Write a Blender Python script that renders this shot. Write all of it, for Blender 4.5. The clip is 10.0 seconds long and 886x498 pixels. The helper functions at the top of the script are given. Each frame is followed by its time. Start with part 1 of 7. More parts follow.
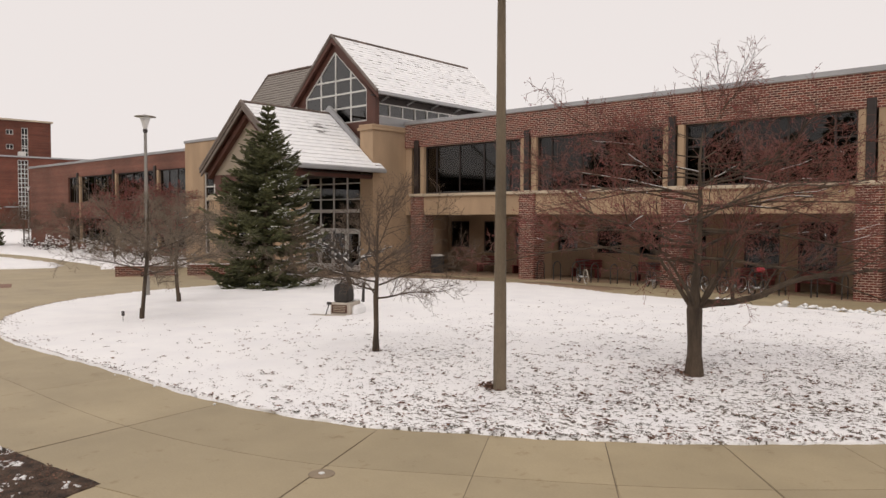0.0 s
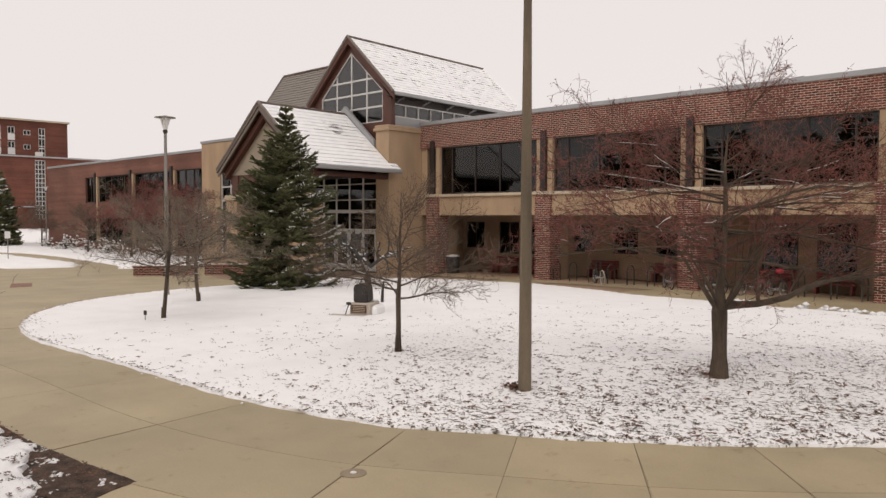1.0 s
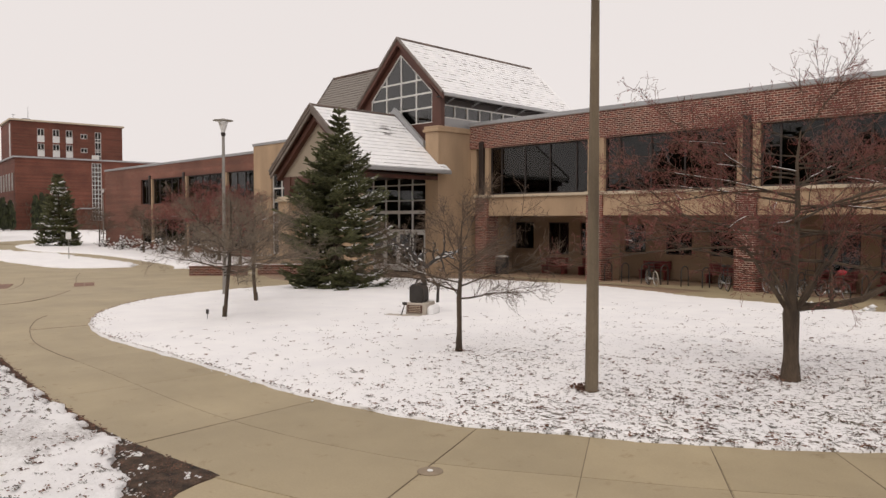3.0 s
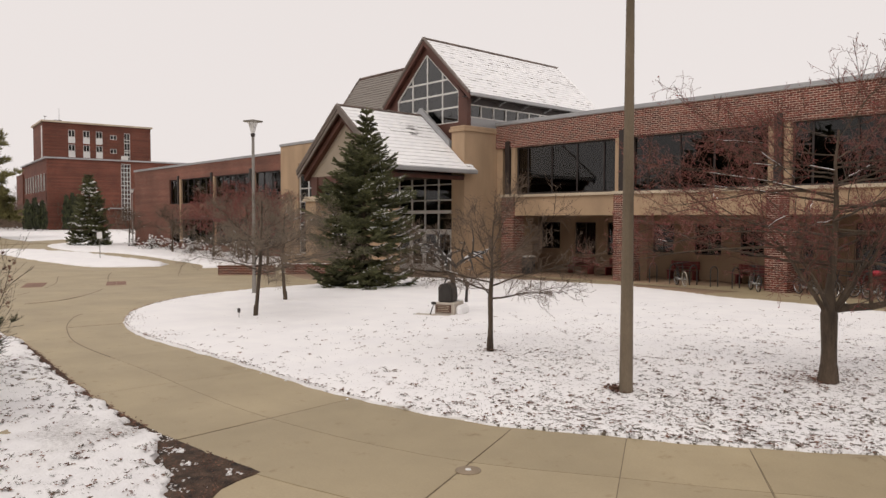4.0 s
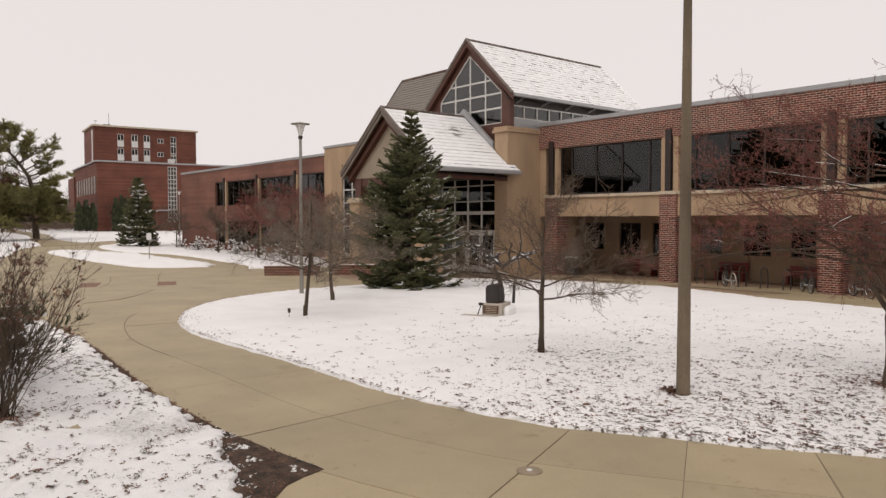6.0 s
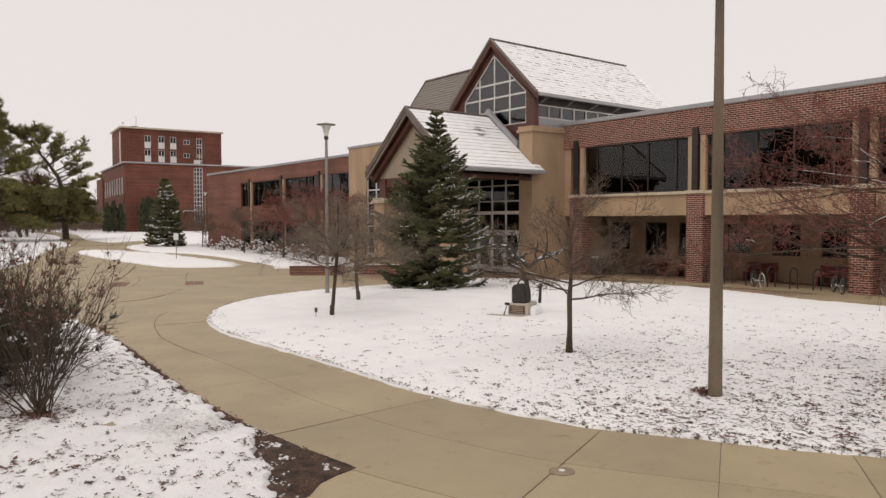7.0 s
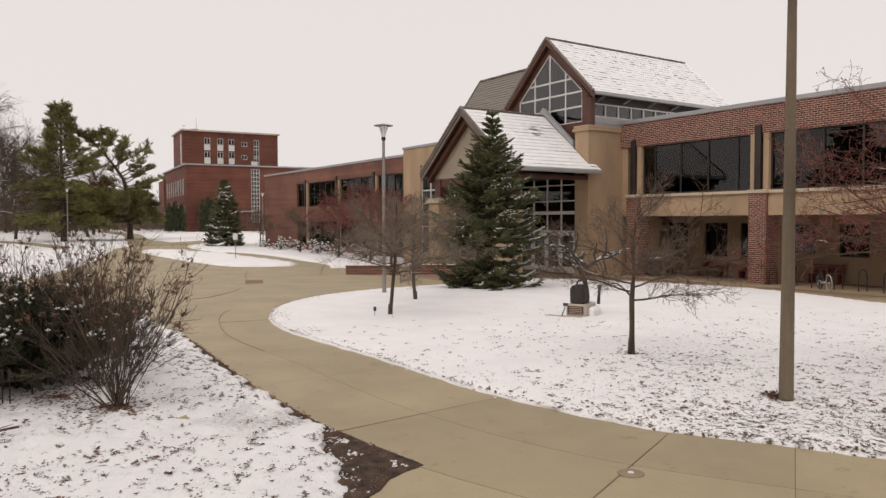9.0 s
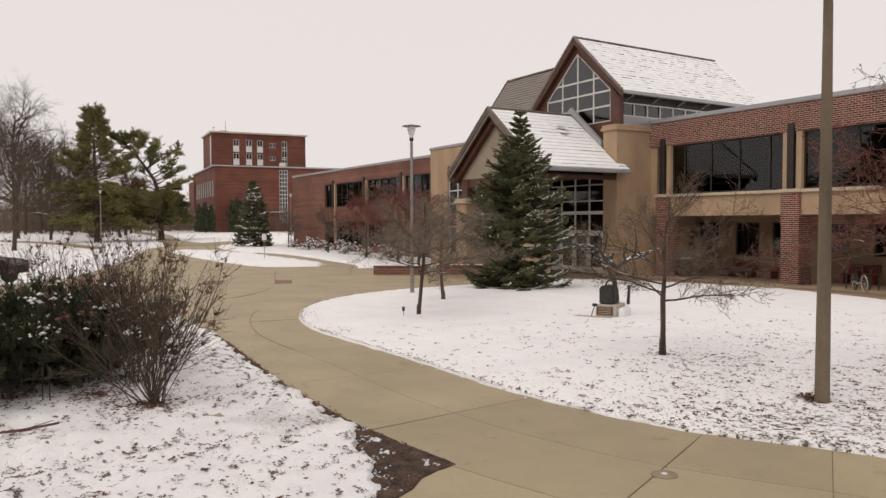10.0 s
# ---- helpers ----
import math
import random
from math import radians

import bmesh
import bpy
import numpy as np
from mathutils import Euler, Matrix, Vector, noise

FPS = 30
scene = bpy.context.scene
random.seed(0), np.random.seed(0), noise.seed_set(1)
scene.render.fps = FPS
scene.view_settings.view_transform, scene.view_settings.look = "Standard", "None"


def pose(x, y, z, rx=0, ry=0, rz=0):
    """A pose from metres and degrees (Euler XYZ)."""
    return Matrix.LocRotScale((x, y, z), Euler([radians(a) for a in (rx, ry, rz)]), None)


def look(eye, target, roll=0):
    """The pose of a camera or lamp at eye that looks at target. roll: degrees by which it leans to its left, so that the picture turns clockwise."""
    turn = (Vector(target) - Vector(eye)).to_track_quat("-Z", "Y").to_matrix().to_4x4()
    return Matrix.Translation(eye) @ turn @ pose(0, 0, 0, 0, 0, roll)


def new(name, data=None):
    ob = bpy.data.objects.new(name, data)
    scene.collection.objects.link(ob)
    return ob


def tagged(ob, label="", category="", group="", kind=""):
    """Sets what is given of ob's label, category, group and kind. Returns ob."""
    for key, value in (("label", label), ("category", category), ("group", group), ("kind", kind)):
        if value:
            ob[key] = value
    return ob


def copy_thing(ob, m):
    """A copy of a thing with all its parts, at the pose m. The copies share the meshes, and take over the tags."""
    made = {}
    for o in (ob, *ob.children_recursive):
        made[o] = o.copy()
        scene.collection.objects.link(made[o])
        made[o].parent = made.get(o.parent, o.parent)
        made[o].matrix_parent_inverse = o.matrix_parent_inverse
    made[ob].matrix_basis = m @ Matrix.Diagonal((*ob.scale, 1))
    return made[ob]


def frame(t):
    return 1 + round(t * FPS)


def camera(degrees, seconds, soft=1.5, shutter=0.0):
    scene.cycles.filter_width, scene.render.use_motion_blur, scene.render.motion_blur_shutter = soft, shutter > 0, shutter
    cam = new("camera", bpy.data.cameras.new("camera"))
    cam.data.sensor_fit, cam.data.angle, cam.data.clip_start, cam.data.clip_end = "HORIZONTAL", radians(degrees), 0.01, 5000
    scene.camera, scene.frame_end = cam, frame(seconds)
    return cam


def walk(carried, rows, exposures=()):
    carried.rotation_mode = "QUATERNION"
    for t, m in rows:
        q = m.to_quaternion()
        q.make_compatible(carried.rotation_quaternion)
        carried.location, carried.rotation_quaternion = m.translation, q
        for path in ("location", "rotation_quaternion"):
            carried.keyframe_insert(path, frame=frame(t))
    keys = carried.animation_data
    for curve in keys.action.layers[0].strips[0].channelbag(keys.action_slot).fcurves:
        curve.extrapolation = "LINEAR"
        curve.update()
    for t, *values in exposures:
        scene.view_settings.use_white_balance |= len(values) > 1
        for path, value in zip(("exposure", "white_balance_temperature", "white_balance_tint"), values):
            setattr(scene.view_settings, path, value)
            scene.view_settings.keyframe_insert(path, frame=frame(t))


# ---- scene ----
cam = camera(62.1, 10.0, soft=1.45)

PATH = [
    (0, (0.56, 0.42, 2.388), (-0.759, 1.921, 2.307), 0.1),
    (0.5, (0.502, 0.349, 2.394), (-0.821, 1.846, 2.314), 0.2),
    (1, (0.441, 0.276, 2.394), (-0.902, 1.755, 2.314), 0.2),
    (1.5, (0.385, 0.211, 2.394), (-0.982, 1.67, 2.315), 0.2),
    (2, (0.331, 0.15, 2.39), (-1.056, 1.589, 2.311), 0.1),
    (2.5, (0.281, 0.096, 2.382), (-1.126, 1.516, 2.304), 0.1),
    (4, (0.151, -0.08, 2.385), (-1.321, 1.272, 2.306), 0.1),
    (4.5, (0.129, -0.14, 2.385), (-1.362, 1.191, 2.307), 0.1),
    (5, (0.09, -0.181, 2.383), (-1.417, 1.131, 2.305), 0.0),
    (5.5, (0.068, -0.224, 2.384), (-1.456, 1.069, 2.307), 0.0),
    (7, (-0.017, -0.331, 2.376), (-1.597, 0.893, 2.3), -0.1),
    (7.5, (-0.028, -0.365, 2.375), (-1.629, 0.832, 2.299), -0.1),
    (8, (-0.052, -0.411, 2.37), (-1.673, 0.757, 2.295), -0.1),
    (8.5, (-0.062, -0.453, 2.374), (-1.704, 0.687, 2.299), -0.1),
    (9, (-0.08, -0.477, 2.37), (-1.742, 0.633, 2.295), -0.1),
    (9.5, (-0.093, -0.505, 2.369), (-1.774, 0.576, 2.294), -0.2),
    (10, (-0.088, -0.536, 2.367), (-1.789, 0.514, 2.293), -0.2),
]
walk(cam, [(t, look(eye, target, roll)) for t, eye, target, roll in PATH],
     [(0, -0.09, 6690, 12), (10, -0.15, 6690, 12)])

# ---- light: overcast winter sky, weak wide sun behind the cloud ----
world = bpy.data.worlds.new("overcast_sky")
scene.world = world
world.use_nodes = True
wn, wl = world.node_tree.nodes, world.node_tree.links
sky = wn.new("ShaderNodeTexSky")
sky.sky_type, sky.sun_disc = "NISHITA", False
sky.sun_elevation, sky.sun_rotation = radians(38), radians(200)
pale = wn.new("ShaderNodeHueSaturation")
pale.inputs["Saturation"].default_value = 0.12
wl.new(sky.outputs[0], pale.inputs["Color"])
haze = wn.new("ShaderNodeMix")
haze.data_type = "RGBA"
haze.inputs["Factor"].default_value = 0.93
haze.inputs["B"].default_value = (9.08, 8.66, 8.54, 1)
wl.new(pale.outputs[0], haze.inputs["A"])
wl.new(haze.outputs["Result"], wn["Background"].inputs["Color"])
wn["Background"].inputs["Strength"].default_value = 0.1
sun = new("sun", bpy.data.lights.new("sun", "SUN"))
sun.data.energy, sun.data.angle, sun.data.color = 0.95, radians(25), (1.0, 0.95, 0.89)
sun.matrix_world = look((10, -30, 40), (0, 0, 0))


# ---- materials ----
def nodes_of(name):
    m = bpy.data.materials.new(name)
    m.use_nodes = True
    nt = m.node_tree
    return m, nt.nodes, nt.links, nt.nodes["Principled BSDF"]


def place(n, l, scale=(1, 1, 1)):
    """World position, scaled."""
    g = n.new("ShaderNodeNewGeometry")
    s = n.new("ShaderNodeVectorMath")
    s.operation = "MULTIPLY"
    s.inputs[1].default_value = scale
    l.new(g.outputs["Position"], s.inputs[0])
    return s.outputs[0], g


def noisy(n, l, vec, scale, detail=4, rough=0.55):
    t = n.new("ShaderNodeTexNoise")
    t.inputs["Scale"].default_value, t.inputs["Detail"].default_value, t.inputs["Roughness"].default_value = scale, detail, rough
    l.new(vec, t.inputs["Vector"])
    return t.outputs["Fac"]


def ramp(n, l, fac, stops):
    r = n.new("ShaderNodeValToRGB")
    e = r.color_ramp.elements
    while len(e) < len(stops):
        e.new(0.5)
    for k, (p, c) in zip(e, stops):
        k.position = p
        k.color = (*c, 1) if len(c) == 3 else c
    l.new(fac, r.inputs[0])
    return r.outputs[0]


def blend(n, l, fac, a, b, how="MIX"):
    m = n.new("ShaderNodeMix")
    m.data_type, m.blend_type = "RGBA", how
    for sock, v in ((m.inputs["Factor"], fac), (m.inputs["A"], a), (m.inputs["B"], b)):
        if isinstance(v, (int, float)):
            sock.default_value = v
        elif isinstance(v, tuple):
            sock.default_value = (*v, 1)
        else:
            l.new(v, sock)
    return m.outputs["Result"]


def bumped(n, l, bsdf, height, strength, dist):
    b = n.new("ShaderNodeBump")
    b.inputs["Strength"].default_value, b.inputs["Distance"].default_value = strength, dist
    l.new(height, b.inputs["Height"])
    l.new(b.outputs[0], bsdf.inputs["Normal"])


def plain(name, color, rough=0.8, vary=0.25, coarse=0.6, fine=14, bump=0.3, dist=0.01, metal=0.0, island=0.0, obrand=0.0, scale=(1, 1, 1)):
    """A colour with variation at two scales, grain relief, and some spread between pieces."""
    m, n, l, b = nodes_of(name)
    vec, g = place(n, l, scale)
    a, f = noisy(n, l, vec, coarse, 3), noisy(n, l, vec, fine, 5, 0.65)
    dark = tuple(c * (1 - vary) for c in color)
    lite = tuple(min(1, c * (1 + vary)) for c in color)
    c1 = ramp(n, l, a, ((0.3, dark), (0.7, lite)))
    c2 = ramp(n, l, f, ((0.3, (1 - vary * 0.7,) * 3), (0.7, (1 + 0 * vary,) * 3)))
    col = blend(n, l, 1.0, c1, c2, "MULTIPLY")
    if island or obrand:
        hv = n.new("ShaderNodeHueSaturation")
        mr = n.new("ShaderNodeMapRange")
        k = island or obrand
        mr.inputs["To Min"].default_value, mr.inputs["To Max"].default_value = 1 - k, 1 + k * 0.6
        if island:
            l.new(g.outputs["Random Per Island"], mr.inputs["Value"])
        else:
            oi = n.new("ShaderNodeObjectInfo")
            l.new(oi.outputs["Random"], mr.inputs["Value"])
        l.new(mr.outputs[0], hv.inputs["Value"])
        l.new(col, hv.inputs["Color"])
        col = hv.outputs[0]
    l.new(col, b.inputs["Base Color"])
    b.inputs["Roughness"].default_value, b.inputs["Metallic"].default_value = rough, metal
    if bump:
        bumped(n, l, b, f, bump, dist)
    return m


def brick_wall(name, c1, c2, mortar, wide=0.203, tall=0.0677):
    """Brickwork for walls that stay far off."""
    m, n, l, b = nodes_of(name)
    vec, g = place(n, l)
    sep = n.new("ShaderNodeSeparateXYZ")
    l.new(vec, sep.inputs[0])
    add = n.new("ShaderNodeMath")
    l.new(sep.outputs[0], add.inputs[0])
    l.new(sep.outputs[1], add.inputs[1])
    com = n.new("ShaderNodeCombineXYZ")
    l.new(add.outputs[0], com.inputs[0])
    l.new(sep.outputs[2], com.inputs[1])
    t = n.new("ShaderNodeTexBrick")
    t.inputs["Scale"].default_value = 1.0
    t.inputs["Brick Width"].default_value, t.inputs["Row Height"].default_value = wide, tall
    t.inputs["Mortar Size"].default_value = 0.006
    t.inputs["Color1"].default_value, t.inputs["Color2"].default_value, t.inputs["Mortar"].default_value = (*c1, 1), (*c2, 1), (*mortar, 1)
    l.new(com.outputs[0], t.inputs["Vector"])
    big = ramp(n, l, noisy(n, l, vec, 0.35, 4), ((0.3, (0.72,) * 3), (0.7, (1.08,) * 3)))
    # weather bands along the courses
    st = n.new("ShaderNodeVectorMath")
    st.operation = "MULTIPLY"
    st.inputs[1].default_value = (0.05, 0.05, 2.2)
    l.new(vec, st.inputs[0])
    band = ramp(n, l, noisy(n, l, st.outputs[0], 1.6, 3), ((0.35, (0.75,) * 3), (0.65, (1.05,) * 3)))
    l.new(blend(n, l, 1.0, blend(n, l, 1.0, t.outputs["Color"], big, "MULTIPLY"), band, "MULTIPLY"), b.inputs["Base Color"])
    b.inputs["Roughness"].default_value = 0.85
    bumped(n, l, b, t.outputs["Fac"], -0.4, 0.006)
    return m


def snow_ground(name, cover, grain=1.0, heart=None, relief=0.42, slush=None):
    """Thin snow with grass and soil showing through; cover is how much of it is snow.
    heart: (x, y, near, far): the snow is thinnest there and closes up further out.
    slush: (x, y, reach): a spot of grey half-melted snow."""
    m, n, l, b = nodes_of(name)
    vec, g = place(n, l)
    big = noisy(n, l, vec, 0.22, 3)
    flat, _ = place(n, l, (1, 1, 0.3))
    tuft = noisy(n, l, flat, 7.0 * grain, 7, 0.74)
    mix = n.new("ShaderNodeMath")
    mix.operation = "MULTIPLY_ADD"
    mix.inputs[1].default_value = 0.30
    l.new(big, mix.inputs[0])
    l.new(tuft, mix.inputs[2])
    level = mix.outputs[0]
    if heart:
        far = n.new("ShaderNodeVectorMath")
        far.operation = "DISTANCE"
        far.inputs[1].default_value = (heart[0], heart[1], 0)
        l.new(vec, far.inputs[0])
        mr = n.new("ShaderNodeMapRange")
        mr.inputs["From Min"].default_value, mr.inputs["From Max"].default_value = heart[2], heart[3]
        mr.inputs["To Min"].default_value, mr.inputs["To Max"].default_value = 0.0, 0.135
        l.new(far.outputs["Value"], mr.inputs["Value"])
        ad = n.new("ShaderNodeMath")
        l.new(level, ad.inputs[0])
        l.new(mr.outputs[0], ad.inputs[1])
        level = ad.outputs[0]
    mask = ramp(n, l, level, ((cover - 0.03, (1, 1, 1)), (cover + 0.012, (0, 0, 0))))
    blade = noisy(n, l, vec, 60, 4, 0.7)
    grass = ramp(n, l, blade, ((0.3, (0.045, 0.036, 0.024)), (0.55, (0.13, 0.105, 0.075)), (0.75, (0.24, 0.19, 0.14))))
    fine = noisy(n, l, vec, 38, 6, 0.7)
    white = ramp(n, l, noisy(n, l, vec, 1.1, 5), ((0.3, (0.86, 0.845, 0.85)), (0.7, (0.93, 0.915, 0.905))))
    if slush:
        off = n.new("ShaderNodeVectorMath")
        off.operation = "MULTIPLY_ADD"
        off.inputs[1].default_value = (1.6, 1.6, 0)
        wob = n.new("ShaderNodeTexNoise")
        wob.inputs["Scale"].default_value, wob.inputs["Detail"].default_value = 1.4, 4
        l.new(vec, wob.inputs["Vector"])
        l.new(wob.outputs["Color"], off.inputs[0])
        l.new(vec, off.inputs[2])
        dist = n.new("ShaderNodeVectorMath")
        dist.operation = "DISTANCE"
        dist.inputs[1].default_value = (slush[0] + 0.8, slush[1] + 0.8, 0.05)
        l.new(off.outputs[0], dist.inputs[0])
        wet = n.new("ShaderNodeMapRange")
        wet.interpolation_type = "SMOOTHSTEP"
        wet.inputs["From Min"].default_value, wet.inputs["From Max"].default_value = slush[2] * 0.35, slush[2]
        wet.inputs["To Min"].default_value, wet.inputs["To Max"].default_value = 0.65, 0.0
        l.new(dist.outputs["Value"], wet.inputs["Value"])
        grey = ramp(n, l, noisy(n, l, vec, 22, 5, 0.7), ((0.36, (0.20, 0.175, 0.155)), (0.5, (0.56, 0.54, 0.53)), (0.62, (0.78, 0.765, 0.76))))
        white = blend(n, l, wet.outputs[0], white, grey)
    l.new(blend(n, l, mask, white, grass), b.inputs["Base Color"])
    b.inputs["Roughness"].default_value = 0.75
    hb = n.new("ShaderNodeMath")
    hb.operation = "MULTIPLY_ADD"
    hb.inputs[1].default_value = 0.45
    l.new(fine, hb.inputs[0])
    l.new(tuft, hb.inputs[2])
    bumped(n, l, b, hb.outputs[0], relief, 0.05)
    return m


def concrete(name, base):
    m, n, l, b = nodes_of(name)
    vec, g = place(n, l)
    a, f = noisy(n, l, vec, 0.5, 5, 0.6), noisy(n, l, vec, 45, 4, 0.7)
    c = ramp(n, l, a, ((0.3, tuple(k * 0.82 for k in base)), (0.7, tuple(k * 1.1 for k in base))))
    spots = ramp(n, l, noisy(n, l, vec, 3.1, 5, 0.7), ((0.27, (0.70, 0.63, 0.55)), (0.40, (1, 1, 1))))
    c = blend(n, l, 1.0, c, spots, "MULTIPLY")
    c = blend(n, l, 0.5, c, ramp(n, l, f, ((0.35, (0.8,) * 3), (0.65, (1.0,) * 3))), "MULTIPLY")
    oi = n.new("ShaderNodeObjectInfo")
    mr = n.new("ShaderNodeMapRange")
    mr.inputs["To Min"].default_value, mr.inputs["To Max"].default_value = 0.93, 1.05
    l.new(oi.outputs["Random"], mr.inputs["Value"])
    hv = n.new("ShaderNodeHueSaturation")
    l.new(mr.outputs[0], hv.inputs["Value"])
    l.new(c, hv.inputs["Color"])
    l.new(hv.outputs[0], b.inputs["Base Color"])
    b.inputs["Roughness"].default_value = 0.62
    bumped(n, l, b, f, 0.15, 0.004)
    return m


def snowy_tiles(name, amount, tile, bald=None):
    """Roof tiles under thin snow: courses grin through in short streaks; amount is how much shows.
    bald: (x, y, z, reach) of a spot where the snow has slid off."""
    m, n, l, b = nodes_of(name)
    vec, g = place(n, l)
    st, _ = place(n, l, (0.9, 0.9, 9.0))
    a = noisy(n, l, st, 1.6, 5, 0.62)
    big = noisy(n, l, vec, 0.32, 3)
    def madd(x, k, y):
        q = n.new("ShaderNodeMath")
        q.operation = "MULTIPLY_ADD"
        q.inputs[1].default_value = k
        l.new(x, q.inputs[0])
        if isinstance(y, float):
            q.inputs[2].default_value = y
        else:
            l.new(y, q.inputs[2])
        return q.outputs[0]
    level = madd(g.outputs["Random Per Island"], 0.08, madd(big, 0.35, madd(a, 1.5, 0.0)))
    if bald:
        far = n.new("ShaderNodeVectorMath")
        far.operation = "DISTANCE"
        far.inputs[1].default_value = bald[:3]
        l.new(vec, far.inputs[0])
        mr = n.new("ShaderNodeMapRange")
        mr.interpolation_type = "SMOOTHSTEP"
        mr.inputs["From Min"].default_value, mr.inputs["From Max"].default_value = 0.1, bald[3]
        mr.inputs["To Min"].default_value, mr.inputs["To Max"].default_value = 0.52, 0.0
        l.new(far.outputs["Value"], mr.inputs["Value"])
        level = madd(mr.outputs[0], -1.0, level)
    mask = ramp(n, l, level, ((amount - 0.06, (1, 1, 1)), (amount + 0.02, (0.35,) * 3), (amount + 0.16, (0, 0, 0))))
    f = noisy(n, l, vec, 25, 5, 0.7)
    dark = ramp(n, l, f, ((0.3, tuple(k * 0.6 for k in tile)), (0.7, tuple(k * 1.3 for k in tile))))
    white = ramp(n, l, noisy(n, l, vec, 2, 4), ((0.3, (0.80, 0.80, 0.81)), (0.7, (0.90, 0.895, 0.89))))
    l.new(blend(n, l, mask, white, dark), b.inputs["Base Color"])
    b.inputs["Roughness"].default_value = 0.8
    bumped(n, l, b, f, 0.3, 0.01)
    return m


def window_glass(name, tint, ior=1.47):
    m, n, l, b = nodes_of(name)
    out = n["Material Output"]
    fr, gl, tr, mx = n.new("ShaderNodeFresnel"), n.new("ShaderNodeBsdfGlossy"), n.new("ShaderNodeBsdfTransparent"), n.new("ShaderNodeMixShader")
    fr.inputs["IOR"].default_value = ior
    gl.inputs["Roughness"].default_value = 0.0
    gl.inputs["Color"].default_value = (0.95, 0.95, 0.95, 1)
    tr.inputs["Color"].default_value = (*tint, 1)
    vec, g = place(n, l)
    bp = n.new("ShaderNodeBump")
    bp.inputs["Strength"].default_value, bp.inputs["Distance"].default_value = 0.03, 0.02
    l.new(noisy(n, l, vec, 0.9, 1), bp.inputs["Height"])
    l.new(bp.outputs[0], gl.inputs["Normal"])
    l.new(fr.outputs[0], mx.inputs[0])
    l.new(tr.outputs[0], mx.inputs[1])
    l.new(gl.outputs[0], mx.inputs[2])
    l.new(mx.outputs[0], out.inputs["Surface"])
    n.remove(b)
    return m


M_BRICK = plain("red_brick", (0.165, 0.046, 0.030), 0.85, 0.18, 0.5, 60, 0.4, 0.004, island=0.62)
M_BRICK_ONE = plain("red_brick_single", (0.165, 0.046, 0.030), 0.85, 0.18, 0.5, 60, 0.4, 0.004, obrand=0.62)
M_MORTAR = plain("mortar", (0.60, 0.47, 0.38), 0.9, 0.15)
M_BRICKFAR = brick_wall("brown_red_brickwork", (0.23, 0.085, 0.055), (0.17, 0.062, 0.042), (0.25, 0.15, 0.11))
M_BRICKDARK = brick_wall("dark_red_brickwork", (0.195, 0.060, 0.036), (0.155, 0.046, 0.029), (0.19, 0.095, 0.065))
M_TAN = plain("tan_stucco", (0.43, 0.300, 0.190), 0.88, 0.17, 0.9, 40, 0.25, 0.005, scale=(1, 1, 0.3))
# tan stucco with the arcade's shade put into a darker, browner colour
M_TANSHADE = plain("shade_darkened_stucco", (0.29, 0.195, 0.125), 0.9, 0.12, 0.5, 40, 0.25, 0.005)
M_TANCAP = plain("cast_stone", (0.52, 0.43, 0.32), 0.8, 0.14, 0.8, 30, 0.2, 0.004)
M_STEEL = plain("dark_bronze_steel", (0.040, 0.030, 0.027), 0.45, 0.2, 2, 30, 0.1, 0.002, metal=0.3)
M_CAP = plain("grey_metal_coping", (0.36, 0.36, 0.365), 0.5, 0.08, 0.6, 20, 0.05, 0.002, metal=0.3)
M_RUST = plain("rust_brown_painted_wood", (0.095, 0.036, 0.024), 0.6, 0.15, 1.2, 40, 0.15, 0.003)
M_TRIM = plain("grey_brown_trim", (0.20, 0.165, 0.145), 0.7, 0.15, 1.2, 40, 0.2, 0.004)
M_PANELTAN = plain("grey_tan_panel", (0.33, 0.275, 0.215), 0.85, 0.06)
M_WHITE = plain("off_white_frame_paint", (0.62, 0.60, 0.57), 0.45, 0.06, 1, 30, 0.05, 0.001)
# near-black base colour puts the gloom of unlit rooms into their surfaces
M_UNLIT = plain("unlit_interior", (0.030, 0.027, 0.025), 0.9, 0.2)
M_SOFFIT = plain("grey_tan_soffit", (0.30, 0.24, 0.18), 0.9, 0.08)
M_GLASS = window_glass("tinted_glass", (0.30, 0.29, 0.28))
M_GLASSCOAT = window_glass("coated_glass", (0.40, 0.37, 0.34), 1.85)
M_GLASSCLEAR = window_glass("clear_glass", (0.75, 0.76, 0.75))
M_HALLROOF = snowy_tiles("thin_snow_on_roof_tiles", 0.62, (0.20, 0.17, 0.155))
M_SNOWROOF = snowy_tiles("snow_covered_roof_tiles", 0.47, (0.10, 0.09, 0.085), (-29.45, 24.95, 7.1, 1.3))
M_GREYROOF = snowy_tiles("grey_weathered_roof_tiles", 1.22, (0.23, 0.205, 0.18))
M_TILEDUST = plain("snow_dusted_tile_edge", (0.54, 0.52, 0.505), 0.8, 0.25, 1, 30, 0.2, 0.005, island=0.5)
M_TILE = plain("brown_grey_roof_tile", (0.16, 0.12, 0.10), 0.8, 0.25, 1, 30, 0.2, 0.005, island=0.3)
M_SNOW = plain("snow", (0.86, 0.855, 0.85), 0.7, 0.05, 1.2, 18, 0.5, 0.02)
M_LAWN = snow_ground("snow_on_grass", 0.587, 1.7, (-1.8, 10.5, 3.0, 15.0))
M_LAWN2 = snow_ground("snow_on_rough_grass", 0.553, 0.9, None, 0.7, (-8.3, 2.45, 0.8))
M_FARSNOW = snow_ground("snow_field", 0.42, 0.3)
